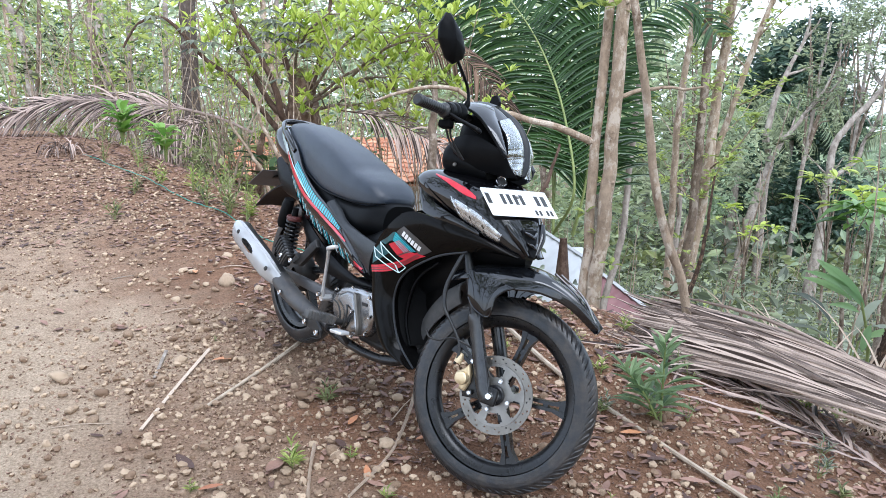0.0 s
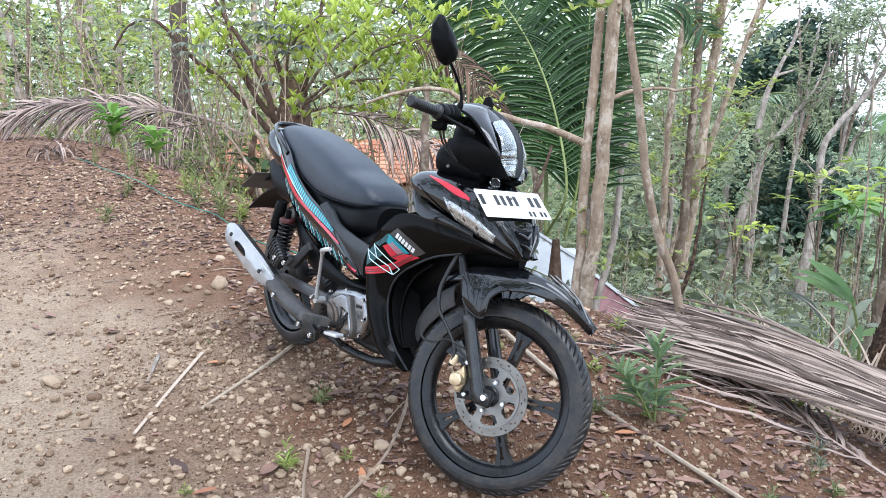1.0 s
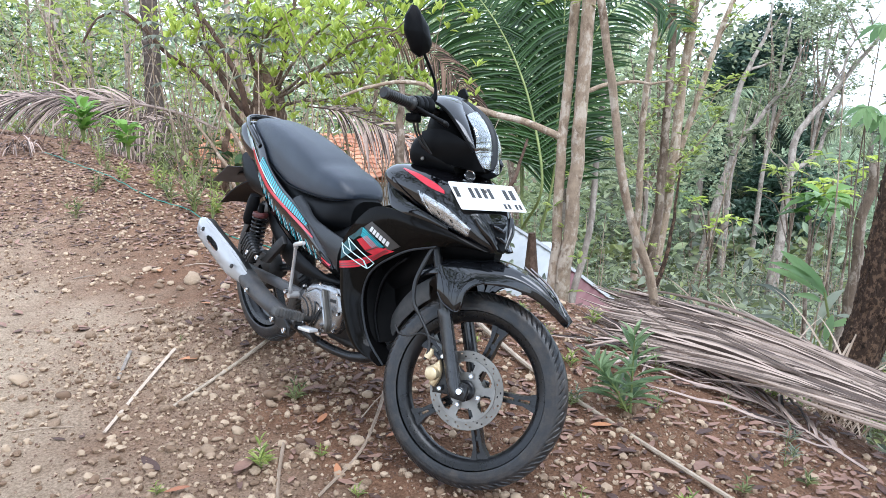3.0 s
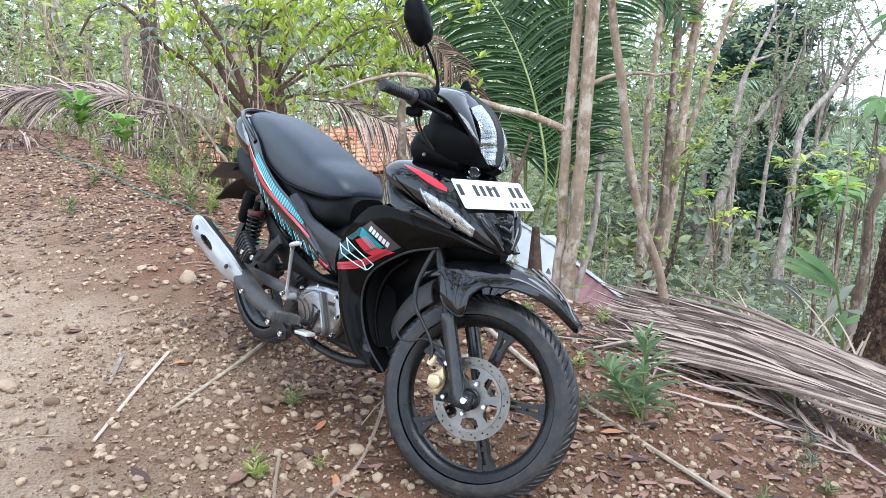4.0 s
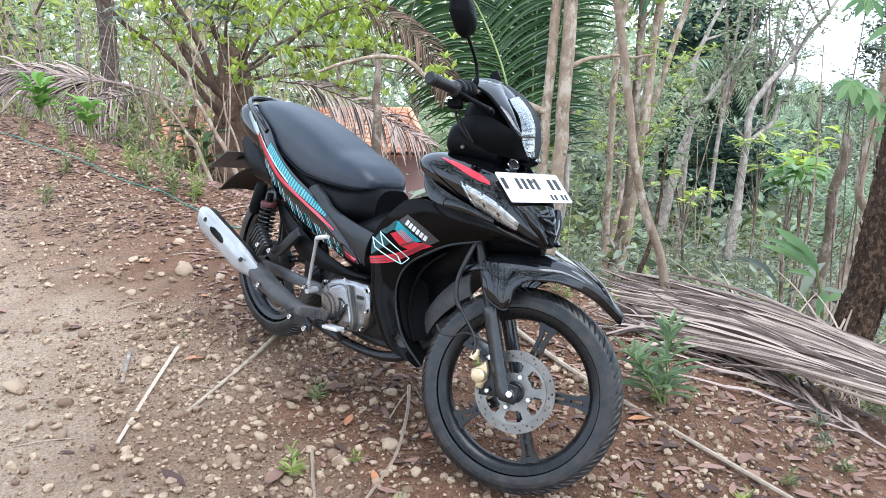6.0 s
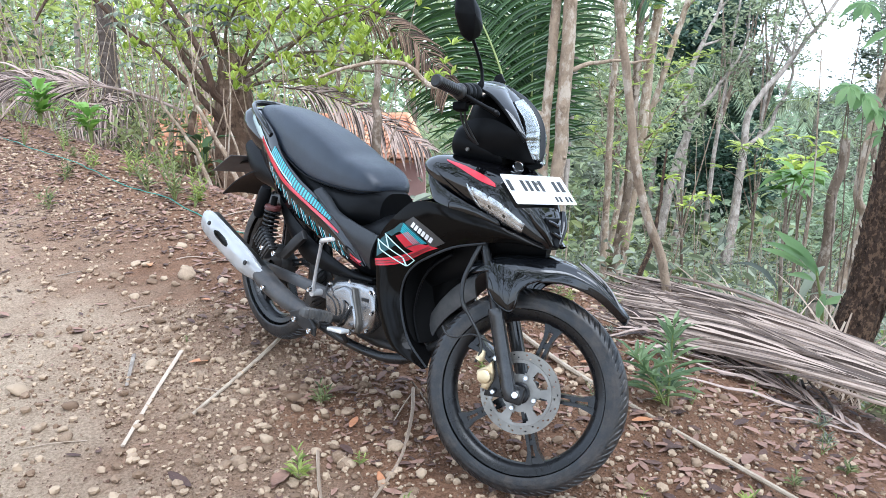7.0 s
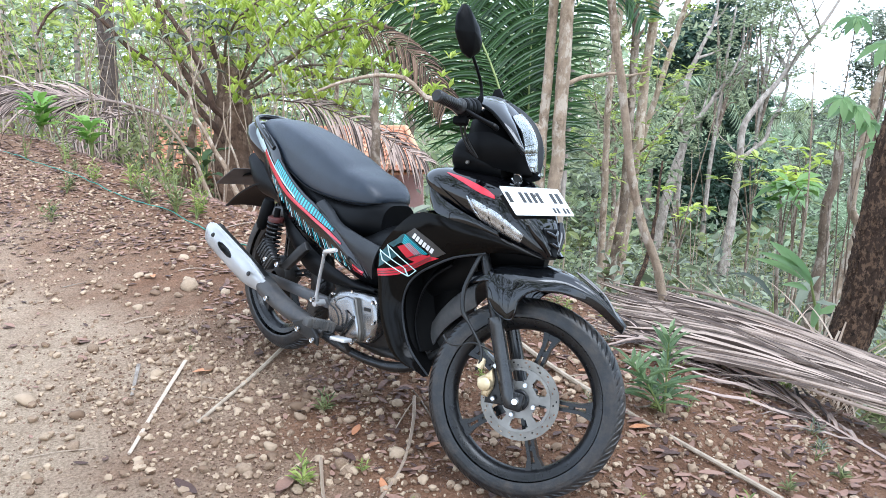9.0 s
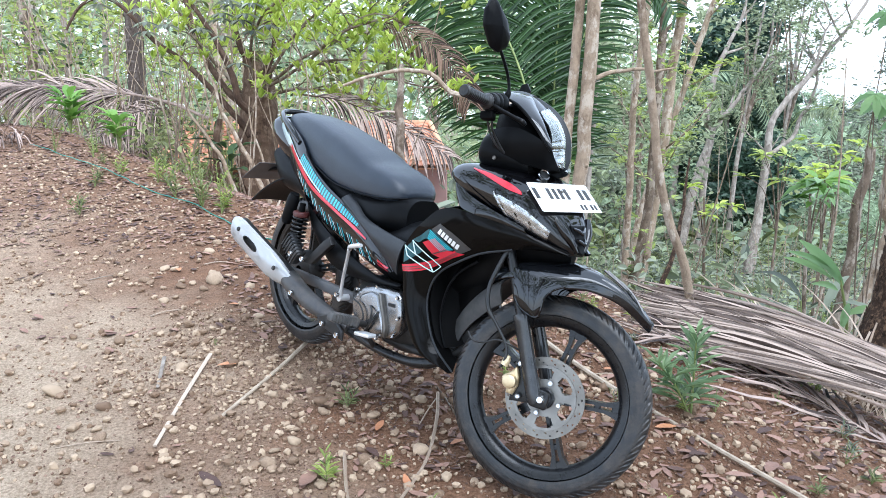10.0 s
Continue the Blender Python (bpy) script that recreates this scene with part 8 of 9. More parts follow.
def ginger_plant():
    """A leaning stem with long glossy blades that arch to the viewer's side."""
    b = Vector((2.63, 4.6, ground_z(2.63, 4.6)))
    t = thing("tall_leaf_plant", Matrix.Translation(b), "tall plant with long bright green blades at the rim", "plant")

    def rel(q):
        return Vector(q) - b
    p = spline([(0, 0, -0.03), tuple(rel((2.62, 4.6, -0.57))), tuple(rel((2.61, 4.6, -0.38))), tuple(rel((2.58, 4.6, -0.27))), tuple(rel((2.53, 4.6, -0.1)))], 20)
    part("stem", Geo().tube(p, np.linspace(0.016, 0.007, 20), 8), STEM_GREEN, t)
    blades = [((2.56, 4.6, -0.17), (2.24, 4.55, 0.17), 0.085), ((2.50, 4.6, -0.10), (2.14, 4.5, 0.12), 0.05), ((2.48, 4.6, -0.12), (2.17, 4.6, 0.05), 0.05), ((2.53, 4.6, -0.2), (2.3, 4.5, -0.1), 0.045), ((2.6, 4.6, -0.36), (2.8, 4.55, -0.29), 0.06), ((2.6, 4.58, -0.28), (2.52, 4.5, -0.42), 0.06)]
    for k, (o, e, w) in enumerate(blades):
        d = Vector(e) - Vector(o)
        g = Geo()
        big_leaf(g, rel(o), tuple(d.normalized() + Vector((0, 0, 0.22))), d.length * 1.0, w * 0.85, 0.6, k, (-0.35, -0.8, 0.5))
        part("leaf", g, LEAF_HAND, t)


def hand_plant(foot, heads, leaf, seed, label):
    """Thin stems carrying hand-shaped leaves of seven fingers."""
    rnd = random.Random(seed)
    b = on_ground(*foot)
    t = thing("hand_leaf_plant", Matrix.Translation(b), label, "plant", "hand-leaved plants")
    for x, y, z, size in heads:
        e = Vector((x, y, z)) - b
        part("stem", Geo().tube(spline([(0, 0, -0.05), (e.x * 0.35 + rnd.gauss(0, 0.05), e.y * 0.4, e.z * 0.6), tuple(e)], 14), np.linspace(0.007, 0.0035, 14), 6), BARK, t)
        tilt = Vector((rnd.uniform(-0.3, 0.3), -0.55, 0.8)).normalized()
        u = tilt.orthogonal().normalized()
        v = tilt.cross(u)
        lv = Geo()
        for f in range(7):
            a = f * 2 * math.pi / 7 + rnd.uniform(-0.12, 0.12)
            w = u * math.cos(a) + v * math.sin(a) - Vector((0, 0, 0.3))
            lv.leaves([tuple(e)], [tuple(w)], [tuple(-u * math.sin(a) + v * math.cos(a))], size * rnd.uniform(0.45, 0.75), size * 0.26, 0.2, 0.45)
        part("leaf", lv, leaf, t)


def build_small_plants():
    weed((0.745, 2.465), 0.29, 2, 30, 0.125, 1, "leafy green weed with narrow toothed leaves", LEAF_WEED)
    weed((-0.45, 2.15), 0.09, 3, 9, 0.05, 2, "small bright green weed among the stones", LEAF_LIME)
    weed((-0.41, 2.55), 0.07, 3, 9, 0.045, 3, "small green weed among the stones")
    weed((-2.15, 4.93), 0.12, 4, 10, 0.06, 4, "small green weed on the bare soil")
    weed((-2.31, 5.65), 0.14, 4, 10, 0.06, 5, "small green weed on the bare soil")
    weed((-1.45, 5.1), 0.3, 6, 14, 0.07, 6, "green weed at the rim of the stand")
    weed((-1.3, 4.95), 0.22, 5, 14, 0.06, 61, "green weed at the rim of the stand", LEAF_LIME)
    weed((-0.95, 3.05), 0.03, 3, 6, 0.02, 7, "tiny green seedling on the soil")
    rnd = random.Random(77)
    n = 0
    while n < 34:
        x, y = rnd.uniform(0.45, 1.5), rnd.uniform(1.75, 3.4)
        if y > float(edge_y(x)) - 0.1:
            continue
        weed((x, y), rnd.uniform(0.03, 0.10), 3, 7, rnd.uniform(0.02, 0.045), 100 + n, "small green seedling among dry leaves", (LEAF_MID, LEAF_BLUE, LEAF_LIME)[n % 3])
        n += 1
    n = 0
    while n < 14:
        x = rnd.uniform(-4.5, -0.9)
        y = float(edge_y(x)) - rnd.uniform(-0.15, 0.5)
        weed((x, y), rnd.uniform(0.08, 0.25), 4, 10, rnd.uniform(0.04, 0.08), 200 + n, "green weed at the rim of the stand", (LEAF_MID, LEAF_LIME)[n % 2])
        n += 1
    for x, y, s in ((-0.72, 2.02, 4), (-0.15, 2.0, 5), (-0.28, 2.2, 6), (0.25, 3.0, 7), (0.15, 2.75, 8)):
        weed((x, y), 0.04, 3, 6, 0.025, 300 + s, "tiny green seedling on the soil", LEAF_LIME)
    # broad-leaved shrub on the crest and the tall-leaved plant over the slope
    broad_plant("broadleaf_shrub", on_ground(-3.35, 8.0), 34, 0.5, 0.21, 0.085, "glossy green broad-leaved shrub", LEAF_SHRUB, 1, 1.0, 0.9, "broad-leaved shrubs")
    broad_plant("broadleaf_shrub", on_ground(-2.75, 7.55), 30, 0.42, 0.2, 0.075, "glossy green broad-leaved shrub", LEAF_SHRUB, 2, 0.9, 0.9, "broad-leaved shrubs")
    broad_plant("broadleaf_shrub", on_ground(-1.85, 8.0), 9, 0.6, 0.35, 0.10, "dark green broad-leaved shrub by the stump", LEAF_DARK, 3, 0.9, 0.9, "broad-leaved shrubs")
    ginger_plant()
    broad_plant("tall_leaf_plant", on_ground(3.0, 5.6), 8, 1.3, 0.5, 0.10, "tall plant with long bluish-green leaves", LEAF_BLUE, 6, 1.3, 1.6)
    broad_plant("tall_leaf_plant", on_ground(2.05, 4.7), 9, 0.75, 0.35, 0.06, "leafy plant at the rim with yellow-green blades", LEAF_BRIGHT, 15, 1.3, 1.8)
    broad_plant("tall_leaf_plant", on_ground(3.6, 7.0), 9, 1.2, 0.45, 0.12, "tall plant with long bluish-green leaves", LEAF_BLUE, 16, 1.0, 1.6)
    tuft_plant(4.75, 8.7, 0.05, 0.35, LEAF_TUFT, 0.2, 6, 31, "thin sapling with yellow-green leaf tufts")
    tuft_plant(3.6, 6.9, 0.02, 0.3, LEAF_BRIGHT, 0.28, 3, 32, "thin sapling with broad green hanging leaves")
    hand_plant((3.35, 5.5), [(3.19, 5.5, 0.97, 0.24), (3.31, 5.5, 0.91, 0.26), (3.42, 5.5, 0.80, 0.24), (3.30, 5.6, 1.54, 0.26), (3.50, 5.5, 1.35, 0.34), (3.47, 5.45, 0.64, 0.18)], LEAF_HAND, 41, "thin plant with bright hand-shaped leaves beside the dark trunk")
    hand_plant((4.4, 8.0), [(4.36, 8.0, -0.11, 0.3), (4.6, 8.1, -0.05, 0.26)], LEAF_HAND, 42, "thin plant with bright hand-shaped leaves on the slope")
    tuft_plant(6.83, 12.0, -0.2, 0.45, LEAF_TUFT, 0.2, 5, 36, "thin sapling with yellow-green leaf tufts")
    tuft_plant(3.3, 8.6, -0.3, 0.4, LEAF_TUFT, 0.14, 6, 34, "thin sapling with yellow-green leaf tufts")
    tuft_plant(5.4, 11.0, -0.2, 0.5, LEAF_LIME, 0.2, 7, 35, "thin sapling with yellow-green leaf tufts")
    g = Geo()
    for k in range(110):
        x, y = 2.12 + rnd.gauss(0, 0.2), 3.95 + rnd.gauss(0, 0.2)
        a = rnd.uniform(0, 6.3)
        big_leaf(g, on_ground(x, y), (math.cos(a) * 0.5, math.sin(a) * 0.5, 1.1), rnd.uniform(0.5, 1.15), 0.014, 1.4, k)
    yb = Geo()
    for k in range(34):
        a = rnd.uniform(0, 6.3)
        big_leaf(yb, on_ground(1.74 + rnd.gauss(0, 0.09), 4.05 + rnd.gauss(0, 0.1)), (math.cos(a) * 0.45, math.sin(a) * 0.45, 1.1), rnd.uniform(0.35, 0.7), 0.022, 1.5, k)
    solo("grass_tuft", yb, LEAF_LIME, "yellow-green grass tuft behind the heaped fronds", "grass", kind="stuff")
    rt = Geo()
    for k in range(46):
        a, sp = rnd.uniform(0, 6.3), rnd.uniform(0.2, 0.9)
        big_leaf(rt, on_ground(-3.55 + rnd.gauss(0, 0.05), 7.2 + rnd.gauss(0, 0.05), 0.05), (math.cos(a) * sp, math.sin(a) * sp, 0.8), rnd.uniform(0.2, 0.42), 0.012, 3.4, k)
    solo("dead_root_clump", rt, FROND_DEAD, "grey dead clump of dry roots lying on the crest", "dead clump", kind="stuff")
    solo("dry_grass", g, STRAW, "dry straw-coloured tall grass tuft at the rim", "grass", kind="stuff")


def slope_points(n, xlo, xhi, ylo, yhi, gap, seed, clear=False):
    r = np.random.RandomState(seed)
    out = []
    while len(out) < n:
        x, y = r.uniform(xlo, xhi), r.uniform(ylo, yhi)
        if y > float(edge_y(x)) + gap and not (clear and -2.4 < x - 0.02 * y < 0.9 and y < 14) and not (0.9 < x < 2.7 and 5 < y < 11.5):
            if y < 7.5 and x > 0.3 and r.rand() < 0.75:
                continue
            out.append((x, y, float(height(x, y))))
    return np.array(out)


def build_undergrowth():
    # low green cover on the slope
    g = Geo()
    c = slope_points(1250, -3, 10, 6.2, 16, 0.5, 1, True)
    c[:, 2] += NR.uniform(0.02, 0.55, len(c))
    scatter(g, c, 11, (0.15, 0.15, 0.11), 0.09, 0.042)
    solo("undergrowth", g, LEAF_MID, "mixed green undergrowth covering the slope", "undergrowth", kind="stuff")
    g = Geo()
    c = slope_points(1500, 0, 16, 5, 24, 0.8, 2)
    c[:, 2] += NR.uniform(0.05, 0.9, len(c))
    scatter(g, c, 15, (0.18, 0.18, 0.14), 0.14, 0.06)
    solo("undergrowth", g, LEAF_BLUE, "bluish-green undergrowth lower on the slope", "undergrowth", kind="stuff")
    g = Geo()
    c = slope_points(430, 1.6, 11, 4.2, 17, 0.6, 12)
    c[:, 2] += NR.uniform(0.05, 0.8, len(c))
    whorl(g, c, 8, 0.125, 0.05, up=0.6)
    solo("undergrowth", g, LEAF_LIME, "yellow-green young shoots on the slope", "undergrowth", kind="stuff")
    # shrubs further down
    for n, leaf, size, tall, seed, label in ((900, LEAF_MID, 0.16, 1.0, 31, "green shrubs down the slope"), (800, LEAF_BLUE, 0.2, 1.2, 32, "bluish-green shrubs down the slope"), (700, LEAF_FAR, 0.18, 1.5, 33, "light green shrubs down the slope")):
        g = Geo()
        c = slope_points(n, 0.5, 18, 7, 30, 2.0, seed)
        c[:, 2] += NR.uniform(0.05, 1, len(c)) ** 1.5 * tall
        scatter(g, c, 18, (0.24, 0.24, 0.18), size * 0.78, size * 0.36)
        solo("shrubs", g, leaf, label, "shrubs", kind="stuff")
    # yellowish brush along the left rim
    g = Geo()
    c = slope_points(380, -14, -0.5, 7, 17, 0.9, 3, True)
    c[:, 2] += NR.uniform(0.1, 2.6, len(c))
    c = c[(np.abs(c[:, 0] / c[:, 1] + 0.332) > 0.03) | (c[:, 1] > 11)]
    scatter(g, c, 18, (0.17, 0.17, 0.15), 0.12, 0.045)
    solo("brush", g, LEAF_LIME, "light green brush behind the rim", "brush", kind="stuff")
    g = Geo()
    c = slope_points(150, -16, 1, 9, 20, 1.5, 4, True)
    c[:, 2] += NR.uniform(0.1, 3.6, len(c))
    c = c[(np.abs(c[:, 0] / c[:, 1] + 0.332) > 0.03) | (c[:, 1] > 11)]
    scatter(g, c, 20, (0.26, 0.26, 0.24), 0.12, 0.05)
    solo("brush", g, LEAF_FAR, "paler green brush further behind the rim", "brush", kind="stuff")
    g = Geo()
    c = np.stack([NR.uniform(-3.4, -1.0, 110), NR.uniform(9.3, 10.9, 110), NR.uniform(-0.6, 0.45, 110)], axis=1)
    scatter(g, c, 7, (0.15, 0.15, 0.12), 0.10, 0.04)
    solo("brush", g, LEAF_MID, "sparse green brush before the house", "brush", kind="stuff")
    # dark-leaved clumps: the shade inside the brush is put into leaf colour
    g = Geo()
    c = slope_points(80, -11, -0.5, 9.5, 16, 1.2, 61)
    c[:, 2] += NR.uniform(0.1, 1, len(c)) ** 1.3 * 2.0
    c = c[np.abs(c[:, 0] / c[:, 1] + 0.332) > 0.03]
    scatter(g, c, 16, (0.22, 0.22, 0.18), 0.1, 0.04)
    solo("brush", g, LEAF_DARK, "dark green brush behind the rim, shade put into its leaf colour", "brush", kind="stuff")
    # bare stems
    g = Geo()
    r = random.Random(9)
    for x, y, z in slope_points(420, -9, 0.3, 7.2, 14, 0.7, 5):
        L, a, l = r.uniform(0.6, 2.8), r.uniform(0, 6.3), r.uniform(0.02, 0.55)
        e = np.array([math.cos(a) * l * L, math.sin(a) * l * L, L])
        g.tube(spline([(x, y, z - 0.05), tuple(np.array((x, y, z)) + e * 0.5 + (r.gauss(0, .08), r.gauss(0, .08), 0)), tuple(np.array((x, y, z)) + e)], 8), np.linspace(1, 0.4, 8) * r.uniform(0.004, 0.014), 5, cap=False)
    for x, y, z in slope_points(190, 0.6, 11, 5.6, 20, 1.2, 6):
        L, a, l = r.uniform(0.8, 3.0), r.uniform(0, 6.3), r.uniform(0.02, 0.3)
        e = np.array([math.cos(a) * l * L, math.sin(a) * l * L, L])
        g.tube(spline([(x, y, z - 0.05), tuple(np.array((x, y, z)) + e * 0.5 + (r.gauss(0, .08), r.gauss(0, .08), 0)), tuple(np.array((x, y, z)) + e)], 8), np.linspace(1, 0.4, 8) * r.uniform(0.005, 0.016), 5, cap=False)
    solo("dry_brush", g, BARK_PALE, "tangle of thin bare stems on the slope", "brush", kind="stuff")


def far_tree(x, y, h, rad, leaf, seed, label, n=90, per=16, size=0.3):
    rnd = random.Random(seed)
    z = float(height(x, y))
    t = thing("tree", Matrix.Translation((x, y, z)), label, "tree", "woods down the slope")
    lean = rnd.uniform(-0.08, 0.08) * h
    p = wander([(0, 0, -0.2), (lean * 0.5, 0, h * 0.5), (lean, 0, h * 0.9)], 14, 0.06, seed)
    part("trunk", Geo().tube(p, np.linspace(1, 0.3, 14) * (0.017 * h ** 0.8), 8), (BARK_GREY, BARK)[seed % 2], t)
    lobes = []
    for k in range(7):
        a = rnd.uniform(0, 6.3)
        s = rnd.uniform(0.2, 0.75) * rad
        q = Vector((lean + math.cos(a) * s, math.sin(a) * s, h * rnd.uniform(0.55, 1.0)))
        part("limb", Geo().tube(spline([tuple(p[6 + k % 4]), tuple((Vector(p[8]) + q) / 2), tuple(q)], 8), np.linspace(0.006, 0.0015, 8) * h * 0.8, 6), BARK, t)
        lobes.append(q)
    c = np.array([lobes[i % 7] for i in range(n)]) + NR.randn(n, 3) * (rad * 0.33, rad * 0.33, rad * 0.26)
    g = Geo()
    scatter(g, c, per, (rad * 0.08, rad * 0.08, rad * 0.06), size, size * 0.45)
    part("crown", g, leaf, t)


def far_palm(x, y, h, seed):
    """A coconut palm down the slope, its fronds joined leaflets along an arched rachis."""
    rnd = random.Random(seed)
    z = float(height(x, y))
    t = thing("palm_tree", Matrix.Translation((x, y, z)), "coconut palm down the slope with bluish arching fronds", "palm tree", "palms down the slope")
    part("trunk", Geo().tube(wander([(0, 0, -0.2), (0.1, 0, h * 0.5), (0.25, 0, h)], 14, 0.05, seed), np.linspace(0.17, 0.12, 14), 10), BARK_GREY, t)
    for k in range(13):
        a = k * 2.4 + rnd.random() * 0.5
        rise = rnd.uniform(0.1, 1.3)
        out = np.array([math.cos(a), math.sin(a), 0])
        L = rnd.uniform(2.4, 3.4)
        o = np.array([0.25, 0, h])
        P = spline([o, o + out * L * 0.35 + (0, 0, rise * 0.9), o + out * L * 0.75 + (0, 0, rise * 1.0 - 0.3), o + out * L + (0, 0, rise * 0.4 - 1.1)], 40)
        T = unit(np.gradient(P, axis=0))
        S = unit(np.cross(T, (0, 0, 1)))
        g = Geo()
        for s in (-1, 1):
            way = S * s + T * 0.7 + np.array([0, 0, -0.45]) + NR.randn(40, 3) * 0.08
            g.leaves(P[3:], way[3:], T[3:], 0.7, 0.05, 0.2, 0.5)
        fr = part("frond", Geo().tube(P, np.linspace(0.03, 0.008, 40), 5), STEM_GREEN, t)
        part("foliage", g, (LEAF_FAR, LEAF_HAZE)[k % 2], fr)


def tuft_plant(x, y, z, h, leaf, size, n, seed, label):
    """A bare stem carrying a few tufts of broad leaves at its top."""
    rnd = random.Random(seed)
    b = on_ground(x, y)
    top = z - b.z
    t = thing("sapling", Matrix.Translation(b), label, "sapling", "leafy saplings on the slope")
    p = wander([(0, 0, -0.1), (0.05, 0.02, top * 0.5), (0, 0, top)], 14, 0.04, seed)
    part("stem", Geo().tube(p, np.linspace(0.03, 0.012, 14), 8), BARK, t)
    c = []
    for k in range(n):
        e = Vector((rnd.gauss(0, h * 0.4), rnd.gauss(0, h * 0.4), top + rnd.uniform(-h * 0.5, h * 0.5)))
        part("twig", Geo().tube(spline([tuple(p[9]), tuple((Vector(p[11]) + e) / 2), tuple(e)], 8), np.linspace(0.01, 0.004, 8), 6), BARK, t)
        c.append(tuple(e))
    g = Geo()
    whorl(g, c, 9, size, size * 0.42, up=0.35, droop=0.35)
    part("crown", g, leaf, t)


def build_woods():
    r = random.Random(21)
    k = 0
    # a dark dense tree over the valley
    far_tree(16.4, 37.5, 11.6, 2.2, LEAF_NIGHT, 3, "dense dark green tree in the valley", 260, 30, 0.34)
    far_tree(17.4, 38.5, 10.2, 2.0, LEAF_NIGHT, 5, "dense dark green tree in the valley", 200, 26, 0.34)
    far_tree(15.2, 36.0, 5.6, 2.4, LEAF_NIGHT, 7, "dark bluish-green tree low in the valley", 200, 26, 0.34)
    far_tree(14.0, 30.0, 4.3, 1.9, LEAF_NIGHT, 8, "dark bluish-green tree low in the valley", 170, 24, 0.3)
    far_tree(17.6, 35.5, 12.6, 2.1, LEAF_BLUE, 4, "thin bluish-green tree in the valley", 130, 14, 0.2)
    far_tree(15.6, 31.0, 11.6, 1.5, LEAF_FAR, 6, "thin light green tree in the valley", 130, 14, 0.18)
    far_tree(12.3, 28.0, 10.8, 1.3, LEAF_FAR, 2, "thin light green tree in the valley", 80, 12, 0.18)
    far_tree(4.9, 16.5, 6.8, 1.7, LEAF_FAR, 12, "light green tree behind the clump of trunks", 110, 14, 0.17)
    far_tree(6.4, 20.0, 8.2, 2.0, LEAF_FAR, 13, "light green tree behind the clump of trunks", 120, 14, 0.2)
    far_tree(15.1, 22.5, 3.0 - float(height(15.1, 22.5)), 1.25, LEAF_BLUE, 9, "bluish-green tree beyond the dark trunk", 190, 16, 0.16)
    for x, y, h, s in ((11.4, 31.5, 6.4, 11), (15.6, 36.5, 7.4, 12), (21.0, 36.0, 6.0, 14)):
        far_palm(x, y, h, s)
    for x, y, h, rad in ((8.0, 27, 3.8, 1.8), (10.5, 29, 3.8, 1.8), (13, 32, 4.6, 2.2), (17, 30, 3.2, 2.0), (20, 34, 4.4, 2.4), (9, 35, 6.2, 2.4), (22, 36, 6.0, 2.6), (12.5, 36, 6.5, 3.0), (26, 40, 7, 3), (12.5, 20, 3.0, 1.5)):
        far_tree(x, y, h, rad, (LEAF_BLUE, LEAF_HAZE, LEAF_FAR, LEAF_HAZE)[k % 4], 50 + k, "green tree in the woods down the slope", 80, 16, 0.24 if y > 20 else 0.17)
        k += 1
    for x, y, h, rad in ((-14, 22, 7, 3), (-9.5, 20, 6, 2.4), (-4.5, 20, 6.5, 2.4), (2.2, 18, 7, 2.2), (4.2, 22, 8, 2.4), (-17, 26, 8, 3), (-1.5, 27, 8, 3), (4, 30, 10, 3), (-12.5, 16, 5, 2.0), (1.0, 23, 8, 2.6), (7.2, 33, 9.5, 3.0)):
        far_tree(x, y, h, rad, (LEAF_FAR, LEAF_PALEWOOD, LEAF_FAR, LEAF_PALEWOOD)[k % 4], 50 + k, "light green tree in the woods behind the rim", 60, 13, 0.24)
        k += 1
    # scrub over the valley floor
    for n, leaf, seed in ((700, LEAF_MID, 51), (700, LEAF_FAR, 52), (500, LEAF_BLUE, 53)):
        r2 = np.random.RandomState(seed)
        a, d = r2.uniform(-0.3, 0.85, n), r2.uniform(26, 60, n)
        x, y = np.sin(a) * d, np.cos(a) * d
        c = np.stack([x, y, height(x, y) + r2.uniform(0.1, 1, n) ** 2 * 2.4], axis=1)
        g = Geo()
        scatter(g, c, 11, (0.6, 0.6, 0.4), 0.48, 0.22)
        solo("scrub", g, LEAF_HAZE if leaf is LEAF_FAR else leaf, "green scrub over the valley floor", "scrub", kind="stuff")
    # the wooded distance, its haze put into the pale leaf colour
    g = Geo()
    n = 3600
    a = NR.uniform(-0.95, 0.95, n)
    d = NR.uniform(48, 150, n)
    x, y = np.sin(a) * d, np.cos(a) * d
    low = height(x, y)
    top = np.where(a < 0.4, 0.035 * d + 1.8 * np.sin(a * 9) + 4 * (a < 0.25), 0.6 - 0.045 * d) + 1.2 * np.sin(a * 31)
    c = np.stack([x, y, low + NR.uniform(0, 1, n) * (top - low)], axis=1)
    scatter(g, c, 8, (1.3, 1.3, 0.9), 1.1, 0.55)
    solo("far_woods", g, LEAF_HAZE, "green wooded hillside in the distance, haze put into its leaf colour", "woods", kind="stuff")
    g = Geo()
    n = 1700
    a, d = NR.uniform(-0.85, 0.32, n), NR.uniform(21, 42, n)
    x, y = np.sin(a) * d, np.cos(a) * d
    low = height(x, y)
    c = np.stack([x, y, low + NR.uniform(0, 1, n) * (4.2 + 0.11 * d - low)], axis=1)
    scatter(g, c, 12, (0.5, 0.5, 0.4), 0.34, 0.15)
    solo("far_woods", g, LEAF_PALEWOOD, "yellowish-green woods beyond the rim, haze put into the pale leaf colour", "woods", kind="stuff")
